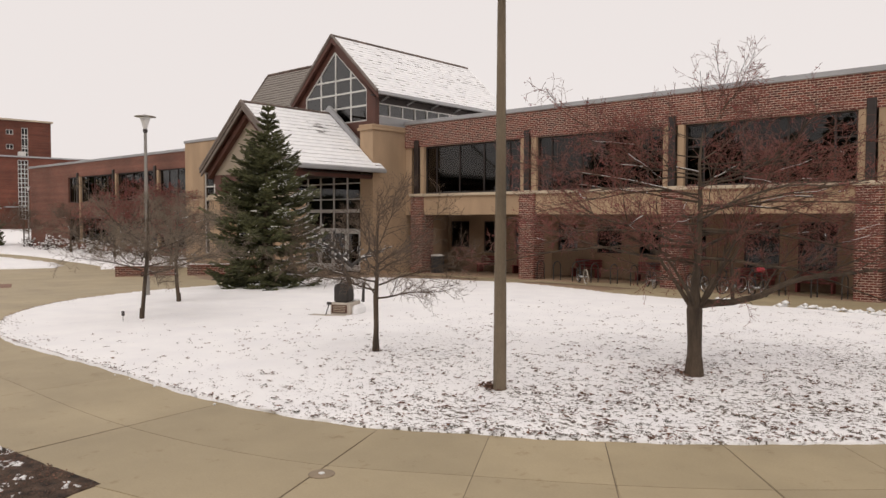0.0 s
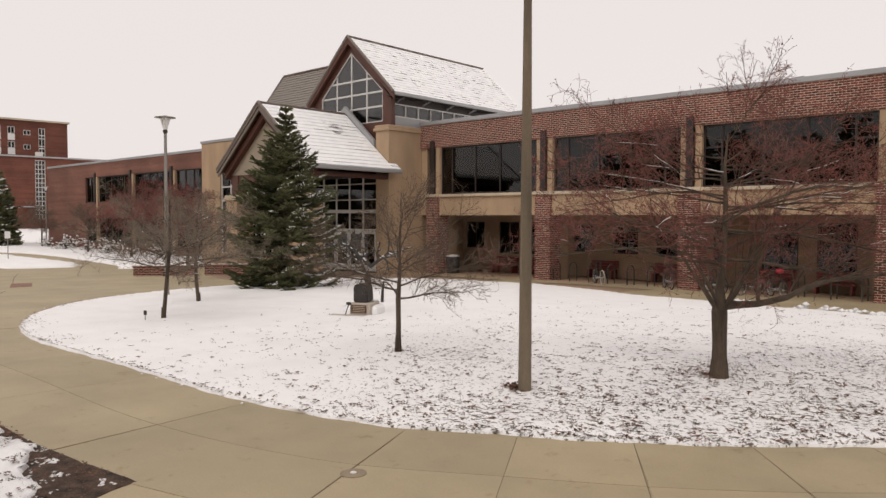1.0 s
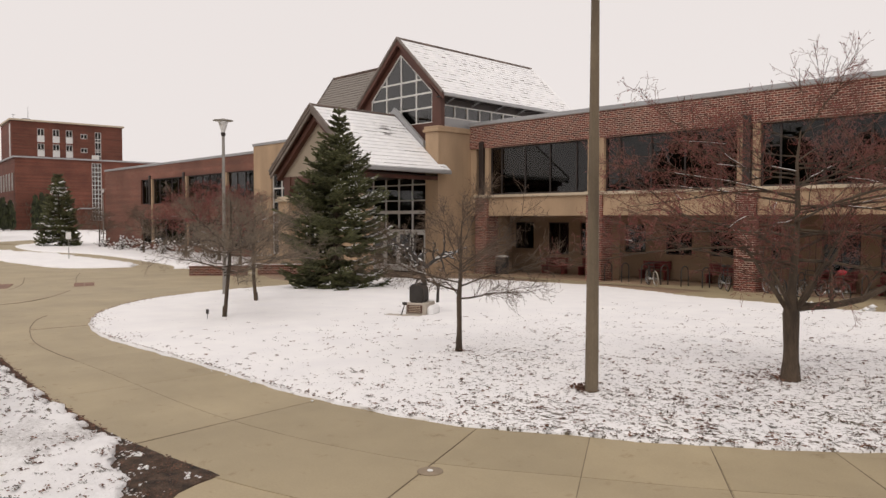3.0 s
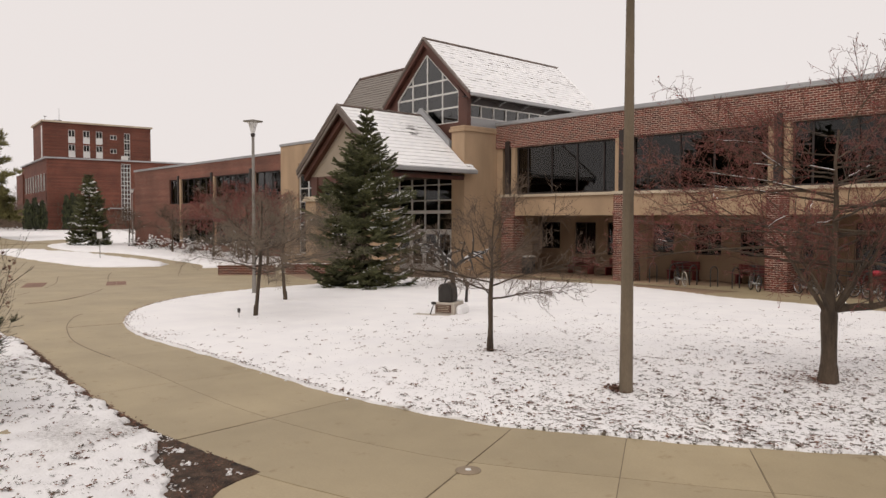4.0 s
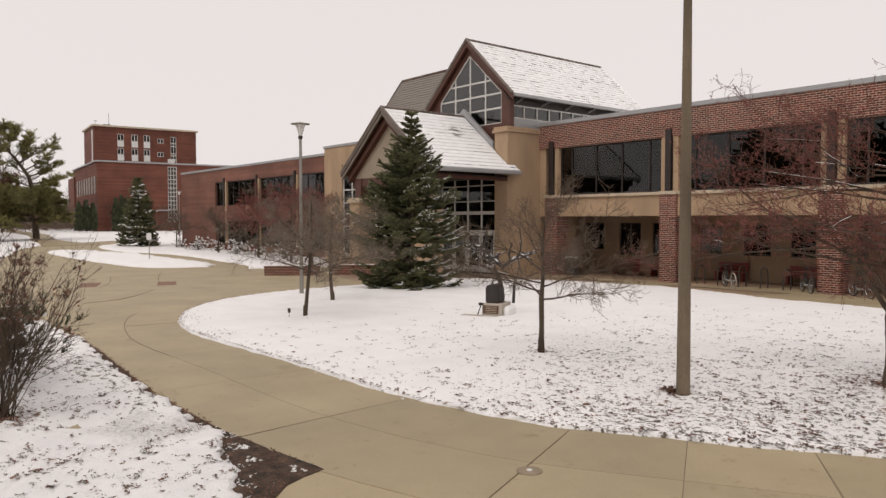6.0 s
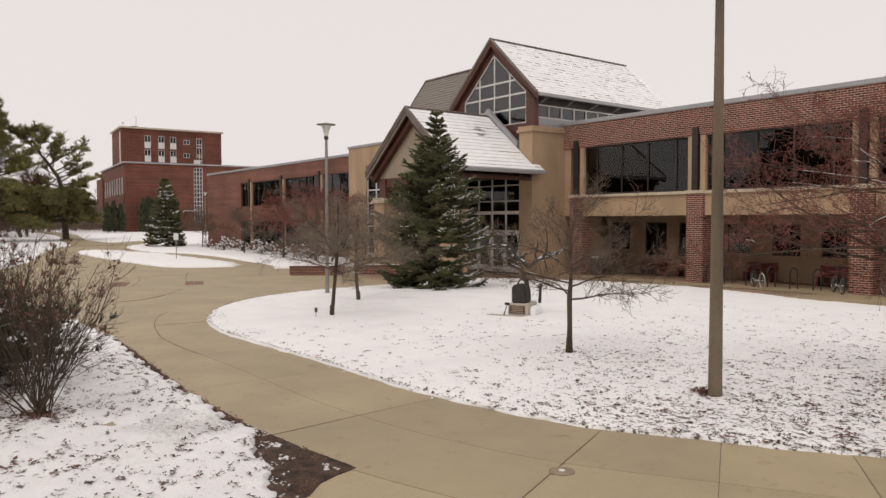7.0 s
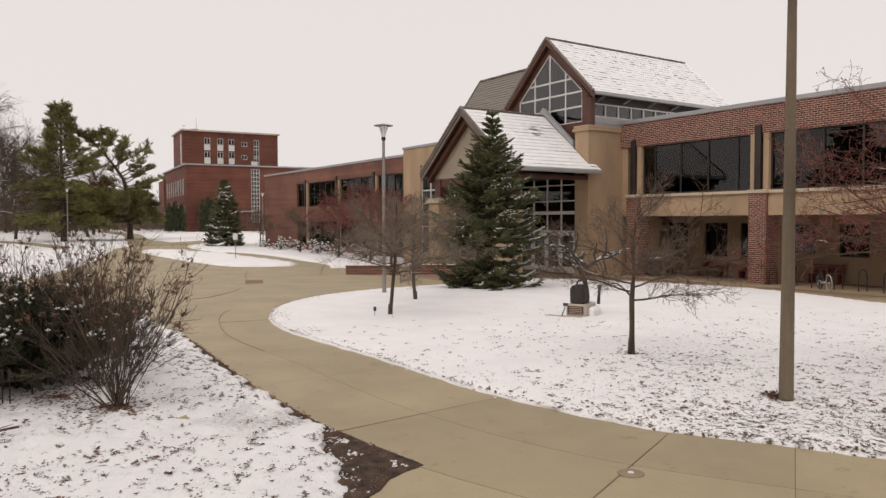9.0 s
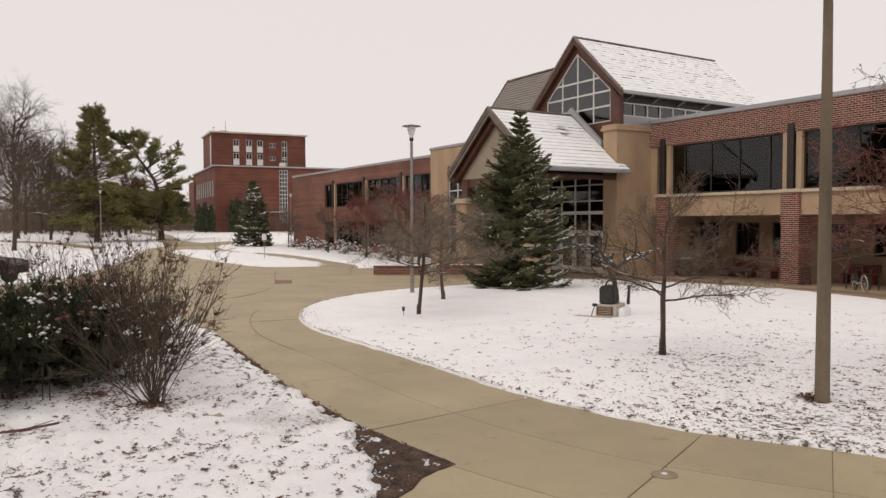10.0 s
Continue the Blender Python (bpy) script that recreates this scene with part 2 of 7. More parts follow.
M_CONC = concrete("tan_concrete", (0.380, 0.307, 0.190))
M_CONCBROWN = concrete("brown_concrete", (0.30, 0.205, 0.135))
M_JOINT = plain("joint_filler", (0.17, 0.13, 0.085), 0.9, 0.2)
M_SOIL = plain("dark_soil", (0.105, 0.064, 0.041), 0.95, 0.75, 6, 60, 1.0, 0.03)
M_LEAF = plain("dead_leaf", (0.168, 0.082, 0.052), 0.8, 0.3, 3, 30, 0.1, 0.002, island=0.6)
M_GRASS = plain("winter_grass", (0.085, 0.070, 0.045), 0.85, 0.3, 3, 40, 0, island=0.5)
M_BARK = plain("grey_brown_bark", (0.094, 0.066, 0.044), 0.9, 0.55, 5, 45, 0.9, 0.02, scale=(1, 1, 0.22))
M_BARKRED = plain("red_brown_twig", (0.205, 0.078, 0.058), 0.85, 0.25, 3, 40, 0.3, 0.004, island=0.25)
M_TWIG = plain("grey_twig", (0.150, 0.105, 0.074), 0.85, 0.25, 3, 40, 0.2, 0.004, island=0.25)
M_TWIGPALE = plain("pale_grey_twig", (0.22, 0.172, 0.128), 0.85, 0.25, 3, 40, 0.2, 0.004, island=0.25)
M_BERRY = plain("dried_red_berry", (0.27, 0.046, 0.040), 0.5, 0.3, 4, 40, 0.1, 0.002, island=0.4)
M_SPRUCE = plain("spruce_needle", (0.112, 0.116, 0.047), 0.7, 0.35, 1.2, 12, 0, island=0.55)
M_PINE = plain("pine_needle", (0.225, 0.205, 0.070), 0.7, 0.4, 0.25, 3, 0, island=0.5)
M_JUNIPER = plain("juniper_foliage", (0.040, 0.047, 0.015), 0.7, 0.55, 1.5, 12, 0, island=0.6)
M_GALV = plain("galvanised_steel", (0.30, 0.28, 0.255), 0.45, 0.15, 3, 30, 0.1, 0.002, metal=0.5)
M_POLE = plain("weathered_concrete_pole", (0.170, 0.132, 0.090), 0.85, 0.32, 2.0, 60, 0.5, 0.004, scale=(1, 1, 0.3))
M_BLACK = plain("black_rubber", (0.018, 0.018, 0.019), 0.6, 0.2)
M_CHROME = plain("bright_metal", (0.55, 0.55, 0.55), 0.3, 0.05, metal=0.9)
M_RED = plain("red_paint", (0.19, 0.030, 0.026), 0.5, 0.2, 2, 30, 0.1)
M_REDCLOTH = plain("red_cloth", (0.42, 0.03, 0.05), 0.9, 0.2, 5, 40, 0.3)
M_STONE = plain("pale_stone", (0.50, 0.44, 0.37), 0.85, 0.15, 2, 30, 0.3, 0.006)
M_BRONZE = plain("dark_bronze", (0.040, 0.034, 0.030), 0.65, 0.3, 3, 30, 0.4, 0.01, metal=0.15)
M_PLAQUE = plain("brown_plaque", (0.13, 0.065, 0.045), 0.5, 0.2, 6, 40, 0.1, metal=0.3)
M_CARPAINT = plain("black_car_paint", (0.012, 0.012, 0.013), 0.25, 0.1)
M_TAILLAMP = plain("red_lens", (0.30, 0.015, 0.012), 0.2, 0.1)
M_PANELWHITE = plain("white_spandrel_panel", (0.70, 0.69, 0.67), 0.6, 0.05)
M_COVER = plain("worn_iron_cover", (0.26, 0.20, 0.135), 0.7, 0.2, 6, 40, 0.3)
M_GRATE = plain("red_brown_paving", (0.24, 0.135, 0.095), 0.85, 0.2, 2, 40, 0.3)


# ---- building helpers ----
def link_mesh(name, verts, faces, material, smooth=False):
    me = bpy.data.meshes.new(name)
    me.from_pydata(verts, [], faces)
    me.materials.append(material)
    if smooth:
        me.polygons.foreach_set("use_smooth", [True] * len(me.polygons))
    me.update()
    return me


def part(name, bm, material, parent, label="", smooth=False):
    """Links a bmesh as one mesh object under a thing or a part."""
    me = bpy.data.meshes.new(name)
    bmesh.ops.recalc_face_normals(bm, faces=bm.faces)
    bm.to_mesh(me)
    bm.free()
    me.materials.append(material)
    if smooth:
        me.polygons.foreach_set("use_smooth", [True] * len(me.polygons))
    ob = new(name, me)
    ob.parent = parent
    return tagged(ob, label)


def part_me(name, me, parent, label="", kind=""):
    ob = new(name, me)
    ob.parent = parent
    return tagged(ob, label, kind=kind)


def thing(name, m, label, category, group="", kind=""):
    ob = new(name)
    ob.empty_display_size = 0.2
    ob.matrix_world = m
    return tagged(ob, label, category, group, kind)


def box(bm, x0, x1, y0, y1, z0, z1, bevel=0.0):
    made = bmesh.ops.create_cube(bm, size=1)["verts"]
    bmesh.ops.transform(bm, verts=made, matrix=Matrix.Translation(((x0 + x1) / 2, (y0 + y1) / 2, (z0 + z1) / 2)) @ Matrix.Diagonal((abs(x1 - x0), abs(y1 - y0), abs(z1 - z0), 1)))
    if bevel:
        edges = {e for v in made for e in v.link_edges}
        bmesh.ops.bevel(bm, geom=list(edges), offset=bevel, segments=1, affect="EDGES")


def boxes(*rows, bevel=0.0):
    bm = bmesh.new()
    for r in rows:
        box(bm, *r, bevel=bevel)
    return bm


def frame_ring(bm, x0, x1, y0, y1, z0, z1, w):
    """A rectangular frame in one piece, facing y."""
    def row(y, i):
        return [bm.verts.new(c) for c in ((x0 + i, y, z0 + i), (x1 - i, y, z0 + i), (x1 - i, y, z1 - i), (x0 + i, y, z1 - i))]
    a, b, c, d = row(y0, 0), row(y0, w), row(y1, 0), row(y1, w)
    for p, r in ((a, b), (b, d), (d, c), (c, a)):
        for i in range(4):
            j = (i + 1) % 4
            bm.faces.new((p[i], p[j], r[j], r[i]))
    return bm


def prism(bm, outline, axis, a, b):
    """A closed outline swept from a to b along x or y; the outline is (other, z)."""
    def at(p, v):
        return (v, p[0], p[1]) if axis == "x" else (p[0], v, p[1])
    va, vb = [bm.verts.new(at(p, a)) for p in outline], [bm.verts.new(at(p, b)) for p in outline]
    k = len(outline)
    bm.faces.new(va)
    bm.faces.new(vb[::-1])
    for i in range(k):
        bm.faces.new((va[i], vb[i], vb[(i + 1) % k], va[(i + 1) % k]))
    return bm


def rod(bm, p0, p1, r0, r1=None, sides=8):
    """A tapered round bar between two points."""
    r1 = r0 if r1 is None else r1
    p0, p1 = Vector(p0), Vector(p1)
    q = (p1 - p0).to_track_quat("Z", "Y").to_matrix().to_4x4()
    made = bmesh.ops.create_cone(bm, cap_ends=True, segments=sides, radius1=r0, radius2=max(r1, 1e-4), depth=(p1 - p0).length)["verts"]
    bmesh.ops.transform(bm, verts=made, matrix=Matrix.Translation((p0 + p1) / 2) @ q)


def tube(bm, pts, r, sides=8):
    for a, b in zip(pts[:-1], pts[1:]):
        rod(bm, a, b, r, r, sides)


def lathe(bm, profile, sides=16, at=(0, 0, 0)):
    rings = []
    for r, z in profile:
        rings.append([bm.verts.new((at[0] + r * math.cos(2 * math.pi * i / sides), at[1] + r * math.sin(2 * math.pi * i / sides), at[2] + z)) for i in range(sides)])
    for a, b in zip(rings[:-1], rings[1:]):
        for i in range(sides):
            bm.faces.new((a[i], a[(i + 1) % sides], b[(i + 1) % sides], b[i]))
    bm.faces.new(rings[0][::-1])
    bm.faces.new(rings[-1])


def smooth_line(pts, step):
    """A Catmull-Rom line through the points."""
    P = [np.array(p, float) for p in pts]
    P = [2 * P[0] - P[1]] + P + [2 * P[-1] - P[-2]]
    out = []
    for a, b, c, d in zip(P[:-3], P[1:-2], P[2:-1], P[3:]):
        k = max(1, int(np.linalg.norm(c - b) / step))
        for i in range(k):
            t = i / k
            out.append(0.5 * (2 * b + (c - a) * t + (2 * a - 5 * b + 4 * c - d) * t * t + (3 * b - a - 3 * c + d) * t ** 3))
    out.append(P[-2])
    return [tuple(p) for p in out]


# ---- the ground ----
def gz(x, y):
    """Height of the pavement: level by the walk, falling gently to the building, rising again far to the west."""
    d = math.hypot(x, y)
    dip = 0.14 * min(1, max(0, (y - 22.5) / 6)) * min(1, max(0, (x + 17) / 9)) if x < 40 and y < 60 else 0.0
    return -dip + float(np.interp(d, (0, 12, 20, 27, 33, 45, 60, 90, 150, 400), (0, 0, -0.10, -0.20, -0.40, -0.54, -0.56, -0.2, 0.75, 2.0)))


def sheet(name, outline, step, lift, drop, material, rough=0.0, edge=0.0, parent=None, reach=None):
    """A piece of ground: an outline cut into a grid, laid on the ground's shape, with a skirt round it."""
    bm = bmesh.new()
    bm.faces.new([bm.verts.new((x, y, 0)) for x, y in outline])
    xs, ys = [p[0] for p in outline], [p[1] for p in outline]
    lo, hi = (reach or ((min(xs), min(ys)), (max(xs), max(ys))))
    for axis, a, b in ((0, lo[0], hi[0]), (1, lo[1], hi[1])):
        v = a + step
        while v < b:
            co, no = [0, 0, 0], [0, 0, 0]
            co[axis], no[axis] = v, 1
            bmesh.ops.bisect_plane(bm, geom=bm.verts[:] + bm.edges[:] + bm.faces[:], plane_co=co, plane_no=no)
            v += step
    bmesh.ops.triangulate(bm, faces=[f for f in bm.faces if len(f.verts) > 4])
    rim = {v for e in bm.edges if e.is_boundary for v in e.verts}
    for v in bm.verts:
        x, y = v.co.x, v.co.y
        h = gz(x, y) + lift
        if rough:
            h += rough * (noise.noise((x * 1.3, y * 1.3, 0)) + 0.9 * noise.noise((x * 4.1, y * 4.1, 3)) + 0.45 * noise.noise((x * 9, y * 9, 7)))
        if v in rim:
            h -= edge
            v.co.x += edge * 1.6 * noise.noise((x * 2.2, y * 2.2, 9)) + edge * 1.2 * noise.noise((x * 7, y * 7, 5))
            v.co.y += edge * 1.6 * noise.noise((x * 2.2, y * 2.2, 19)) + edge * 1.2 * noise.noise((x * 7, y * 7, 15))
        v.co.z = h
    out = [e for e in bm.edges if e.is_boundary]
    low = bmesh.ops.extrude_edge_only(bm, edges=out)["geom"]
    for v in low:
        if isinstance(v, bmesh.types.BMVert):
            v.co.z -= drop
    bmesh.ops.recalc_face_normals(bm, faces=bm.faces)
    ob = part(name, bm, material, parent, smooth=True)
    return ob


# base ground: a round sheet to the horizon
rings = [0.0, 6, 12, 16, 20, 24, 27, 30, 33, 39, 45, 52, 60, 75, 90, 110, 130, 150, 200, 280, 400, 800, 1600, 3000]
gv, gf = [(0, 0, gz(0, 0) - 0.30)], []
SEG = 96
for r in rings[1:]:
    for i in range(SEG):
        a = 2 * math.pi * i / SEG
        gv.append((r * math.cos(a), r * math.sin(a), gz(r, 0) - (0.30 if r < 40 else 0.09 if r < 92 else 0.0)))
for i in range(SEG):
    gf.append((0, 1 + i, 1 + (i + 1) % SEG))
for k in range(len(rings) - 2):
    for i in range(SEG):
        a, b = 1 + k * SEG + i, 1 + k * SEG + (i + 1) % SEG
        gf.append((a, a + SEG, b + SEG, b))
ground = new("ground", link_mesh("ground", gv, gf, M_FARSNOW, True))
tagged(ground, "open snow-covered ground reaching to the horizon", "ground", kind="structure")

LAWN_EDGE = [(9.0, 16.0), (4.5, 13.6), (1.2, 11.2), (-1.0, 9.36), (-2.3, 8.18), (-3.29, 7.44), (-4.36, 6.80), (-5.46, 6.16), (-6.41, 5.85), (-7.4, 5.66), (-8.77, 5.55), (-11.63, 5.58), (-13.9, 5.60), (-15.3, 5.62), (-16.6, 5.80), (-18.22, 6.26), (-19.5, 6.82), (-21.0, 7.70), (-22.64, 9.18), (-23.58, 10.53), (-24.2, 11.85), (-24.93, 13.34), (-25.44, 14.84), (-25.8, 16.43), (-26.8, 19.4), (-27.3, 22.0), (-26.2, 23.8), (-24.26, 24.9), (-22.4, 25.7), (-20.25, 26.05), (-18.0, 25.95), (-15.6, 25.35), (-13.4, 24.25), (-12.0, 23.6), (-10.5, 23.25), (-8.6, 23.1), (-6.33, 22.65), (-4.0, 22.45), (2.0, 20.8), (9.0, 18.6)]
lawn_line = smooth_line(LAWN_EDGE, 0.35)
near_edge = smooth_line(LAWN_EDGE[:20], 0.1)

plaza_line = [(16, -14), (16, 34), (-34.6, 34), (-34.6, 28), (-43.5, 25.3), (-46, 26), (-75, 28), (-90, 30), (-96, 26), (-90, 18), (-80, 13.2), (-60, 8.4), (-44, 3.2), (-39, 0), (-36, -14)]
plaza = tagged(sheet("pavement", plaza_line, 3.0, -0.006, 0.15, M_CONC), "tan concrete plaza and walk, damp and swept clear of snow", "pavement", kind="structure")

lawn = tagged(sheet("lawn", lawn_line, 0.2, 0.045, 0.12, M_LAWN, 0.018, 0.03), "round lawn under thin patchy snow, grass and leaves showing", "lawn", kind="structure")

def ragged(line, step, seed):
    """A snow edge: the line cut short and pushed about unevenly."""
    rng, out = random.Random(seed), []
    for (ax, ay), (bx, by) in zip(line[:-1], line[1:]):
        k = max(1, int(math.dist((ax, ay), (bx, by)) / step))
        for i in range(k):
            x, y = ax + (bx - ax) * i / k, ay + (by - ay) * i / k
            r = 0.13 * noise.noise((x * 2.5, y * 2.5, 4)) + 0.10 * noise.noise((x * 8, y * 8, 8)) + rng.gauss(0, 0.008)
            out.append((x + 0.4 * r, y + r - 0.02))
    return out


SOIL_WALK = [(-5.0, 1.36), (-5.60, 2.40), (-5.71, 2.61), (-5.92, 2.83), (-6.02, 3.06), (-6.07, 3.30), (-6.52, 3.25), (-7.11, 3.17), (-7.81, 3.10), (-8.37, 3.07)]
SOIL_SNOW = [(-5.0, 1.30), (-5.42, 1.86), (-5.72, 2.22), (-5.85, 2.36), (-6.1, 2.47), (-6.34, 2.50), (-6.75, 2.62), (-7.13, 2.72), (-7.35, 2.84), (-7.7, 2.96), (-8.40, 2.98), (-9.14, 2.97), (-11.1, 3.05), (-13.9, 3.33), (-17.2, 3.62)]
rim = ragged(SOIL_SNOW, 0.06, 91)
LEFT_EDGE = [(-3.0, -3.0), (-4.55, 0.6)] + rim + [(-20.0, 3.6), (-24.0, 2.6), (-28.5, 0.8), (-32.0, -3.0), (-32, -12), (-3, -12)]
left_lawn = tagged(sheet("lawn", LEFT_EDGE, 0.085, 0.045, 0.10, M_LAWN2, 0.062, 0.035, reach=((-20, -4), (-3, 4))), "snow-covered lawn beside the walk with bare soil along its edge", "lawn", kind="structure")
soil = tagged(sheet("soil_patch", SOIL_WALK + [(-8.37, 2.7), (-7.4, 2.5), (-6.7, 2.3), (-6.1, 2.1), (-5.8, 1.8), (-5.3, 1.3)], 0.06, 0.006, 0.05, M_SOIL, 0.006, 0.004), "dark bare soil patch strewn with leaves at the lawn's corner", "soil", kind="structure")
soil_edge = tagged(sheet("soil_edge", [(-8.34, 3.08), (-9.14, 3.075), (-11.1, 3.14), (-13.9, 3.42), (-17.2, 3.69), (-17.2, 3.40), (-13.9, 3.1), (-11.1, 2.85), (-9.14, 2.75), (-8.34, 2.7)], 0.25, 0.005, 0.05, M_SOIL, 0.004, 0.004), "narrow strip of bare soil between snow and walk", "soil", kind="structure")

ISLAND = smooth_line([(-45.6, 18.0), (-46.0, 16.3), (-47.8, 14.5), (-53.9, 14.1), (-61.5, 13.9), (-70.6, 13.9), (-75.5, 15.4), (-75.0, 16.9), (-70.2, 18.5), (-65.0, 19.6), (-58.7, 20.0), (-52.6, 19.9), (-47.5, 19.2)], 1.0)
tagged(sheet("snow_island", ISLAND, 0.7, 0.10, 0.2, M_FARSNOW, 0.085, 0.09), "low traffic island covered with clean snow", "lawn", kind="structure")
STRIP = smooth_line([(-42.2, 19.2), (-45.0, 20.4), (-48.5, 21.0), (-52.0, 21.3), (-57.0, 21.9), (-64, 21.6), (-71, 19.6), (-82, 21), (-88, 27), (-88, 40), (-82, 40), (-81, 28.8), (-60, 28.8), (-45, 28.8), (-43.2, 26), (-41.5, 25), (-40.5, 23.5), (-41.2, 21.5)], 1.0)
tagged(sheet("planting_strip", STRIP, 1.2, 0.10, 0.3, M_FARSNOW, 0.05, 0.06), "snow-covered planting strip along the brick wing", "lawn", kind="structure")
tagged(sheet("path", smooth_line([(-84.5, 16.0), (-94, 17.6), (-103, 18.3), (-111, 19.8), (-124, 21.2), (-150, 20.5)], 2.0) + smooth_line([(-150, 23.2), (-126, 24.2), (-112, 22.6), (-101, 21.0), (-92, 21.4), (-86, 22.0)], 2.0), 4, 0.05, 0.1, M_CONC), "far path of tan concrete through the snow", "path", kind="structure")
tagged(sheet("path", [(-84, 8.6), (-92, 7.1), (-99.6, 4.9), (-107, 1.0), (-113, -4), (-115.5, -4), (-110, 1.1), (-103, 5.3), (-95, 8.0), (-85, 9.8)], 5, 0.06, 0.1, M_CONC), "far path of tan concrete through the snow", "path", kind="structure")


tagged(sheet("apron", smooth_line([(-33.6, 20.0), (-31.0, 19.0), (-28.6, 18.6), (-27.2, 20.2), (-27.8, 22.6), (-24.6, 25.3), (-20.3, 26.5), (-15.5, 25.8), (-13.0, 24.7)], 0.5) + [(-13.0, 27.6), (-28.0, 27.6), (-36.0, 26.6)], 1.2, -0.001, 0.06, M_CONCBROWN), "reddish-brown damp concrete before the entrance", "pavement", kind="structure")
tagged(sheet("arcade_floor", [(-28.0, 28.6), (9.2, 28.6), (9.2, 32.58), (-28.0, 32.58)], 1.5, 0.003, 0.06, M_CONCBROWN), "brown concrete floor of the arcade", "floor", kind="structure")


# ---- the main building ----
Y0 = 29.03            # face of the brick front
BAY, PX = 7.1, -26.42  # pillar spacing, first pillar's centre
ZSOF, ZBEAM, ZSILL, ZHEAD, ZTOP, ZCAP = 2.62, 3.58, 3.72, 6.20, 7.42, 7.62
XR = 9.4
building = thing("campus_building", pose(0, 0, 0), "two-storey red brick and tan stucco college building with gabled glass entrance", "building")


def brick_field(u0, u1, z0, z1, seed, l=0.25, h=0.0872, m=0.021, deep=0.05):
    """Bricks of a running bond as (u0, u1, z0, z1, out) rows."""
    rng, rows = random.Random(seed), []
    k, z = 0, z0
    while z < z1 - 0.02:
        u = u0 - (l / 2 if k % 2 else 0)
        while u < u1 - 0.02:
            a, b = max(u, u0), min(u + l - m, u1)
            if b - a > 0.03:
                rows.append((a, b, z, min(z + h - m, z1), rng.uniform(-0.004, 0.005)))
            u += l
        z += h
        k += 1
    return rows


def brick_mesh(name, fields, material):
    """One mesh of many bricks. fields: (rows, side, plane), side 'y' faces -y at that plane, 'x' faces +x."""
    V, F = [], []
    for rows, side, plane in fields:
        for a, b, z0, z1, o in rows:
            i = len(V)
            d = 0.05
            if side == "y":
                f, g = plane - 0.007 - o * 0.6, plane + d
                V += [(a, f, z0), (b, f, z0), (b, f, z1), (a, f, z1), (a, g, z0), (b, g, z0), (b, g, z1), (a, g, z1)]
            else:
                f, g = plane + 0.007 + o * 0.6, plane - d
                V += [(f, a, z0), (f, b, z0), (f, b, z1), (f, a, z1), (g, a, z0), (g, b, z0), (g, b, z1), (g, a, z1)]
            F += [(i, i + 1, i + 2, i + 3), (i, i + 4, i + 5, i + 1), (i + 3, i + 2, i + 6, i + 7), (i, i + 3, i + 7, i + 4), (i + 1, i + 5, i + 6, i + 2)]
    return link_mesh(name, V, F, material)


# parapet: mortar core, bricks, coping
parapet = part("parapet", boxes((-27.33, XR, Y0, Y0 + 0.45, ZHEAD, ZTOP)), M_MORTAR, building, "red brick parapet wall")
part_me("brickwork", brick_mesh("brickwork", [(brick_field(-27.33, XR, ZHEAD, ZTOP, 3), "y", Y0)], M_BRICK), parapet, kind="stuff")
part("coping", boxes((-27.36, XR, Y0 - 0.07, Y0 + 0.6, ZTOP, ZCAP), bevel=0.015), M_CAP, building, "grey metal coping along the roof edge")
part("roof_deck", boxes((-27.3, XR, Y0 + 0.6, 52, ZTOP - 0.3, ZTOP - 0.05)), M_FARSNOW, building, "flat roof with snow")
part("roof_unit", boxes((-8.6, -6.6, 40, 42, ZTOP - 0.05, ZTOP + 1.9), (-8.7, -6.5, 39.9, 42.1, ZTOP + 1.9, ZTOP + 2.0)), M_CAP, building, "pale metal roof unit")
bm = bmesh.new()
rod(bm, (-10.5, 36, ZTOP - 0.1), (-10.5, 36, ZTOP + 1.5), 0.03, 0.02)
for zz, w in ((1.45, 0.5), (1.25, 0.35)):
    rod(bm, (-10.5 - w, 36, ZTOP + zz), (-10.5 + w, 36, ZTOP + zz + 0.05), 0.015)
part("antenna", bm, M_STEEL, building, "thin rooftop antenna")
# spandrel beam with its sill, soffit, back wall
part("spandrel_beam", boxes((-27.33, XR, Y0 + 0.06, Y0 + 0.5, ZSOF, ZBEAM)), M_TAN, building, "tan stucco spandrel beam, stained under the sill")
part("sill", boxes((-25.9, XR, Y0 - 0.06, Y0 + 0.55, ZBEAM, ZSILL), bevel=0.012), M_TANCAP, building, "pale cast-stone sill")
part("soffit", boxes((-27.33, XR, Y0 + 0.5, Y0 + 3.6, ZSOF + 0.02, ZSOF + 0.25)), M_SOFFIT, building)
part("upper_floor", boxes((-27.33, XR, Y0 + 0.5, Y0 + 14, ZSOF + 0.9, ZSILL - 0.08)), M_UNLIT, building)
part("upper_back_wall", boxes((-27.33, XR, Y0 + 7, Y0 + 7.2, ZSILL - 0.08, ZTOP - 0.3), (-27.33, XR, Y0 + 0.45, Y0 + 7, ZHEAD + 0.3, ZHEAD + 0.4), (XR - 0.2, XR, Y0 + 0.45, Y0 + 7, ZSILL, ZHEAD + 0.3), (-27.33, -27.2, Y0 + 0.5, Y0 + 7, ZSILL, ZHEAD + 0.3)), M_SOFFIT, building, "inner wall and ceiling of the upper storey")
YB = Y0 + 3.57
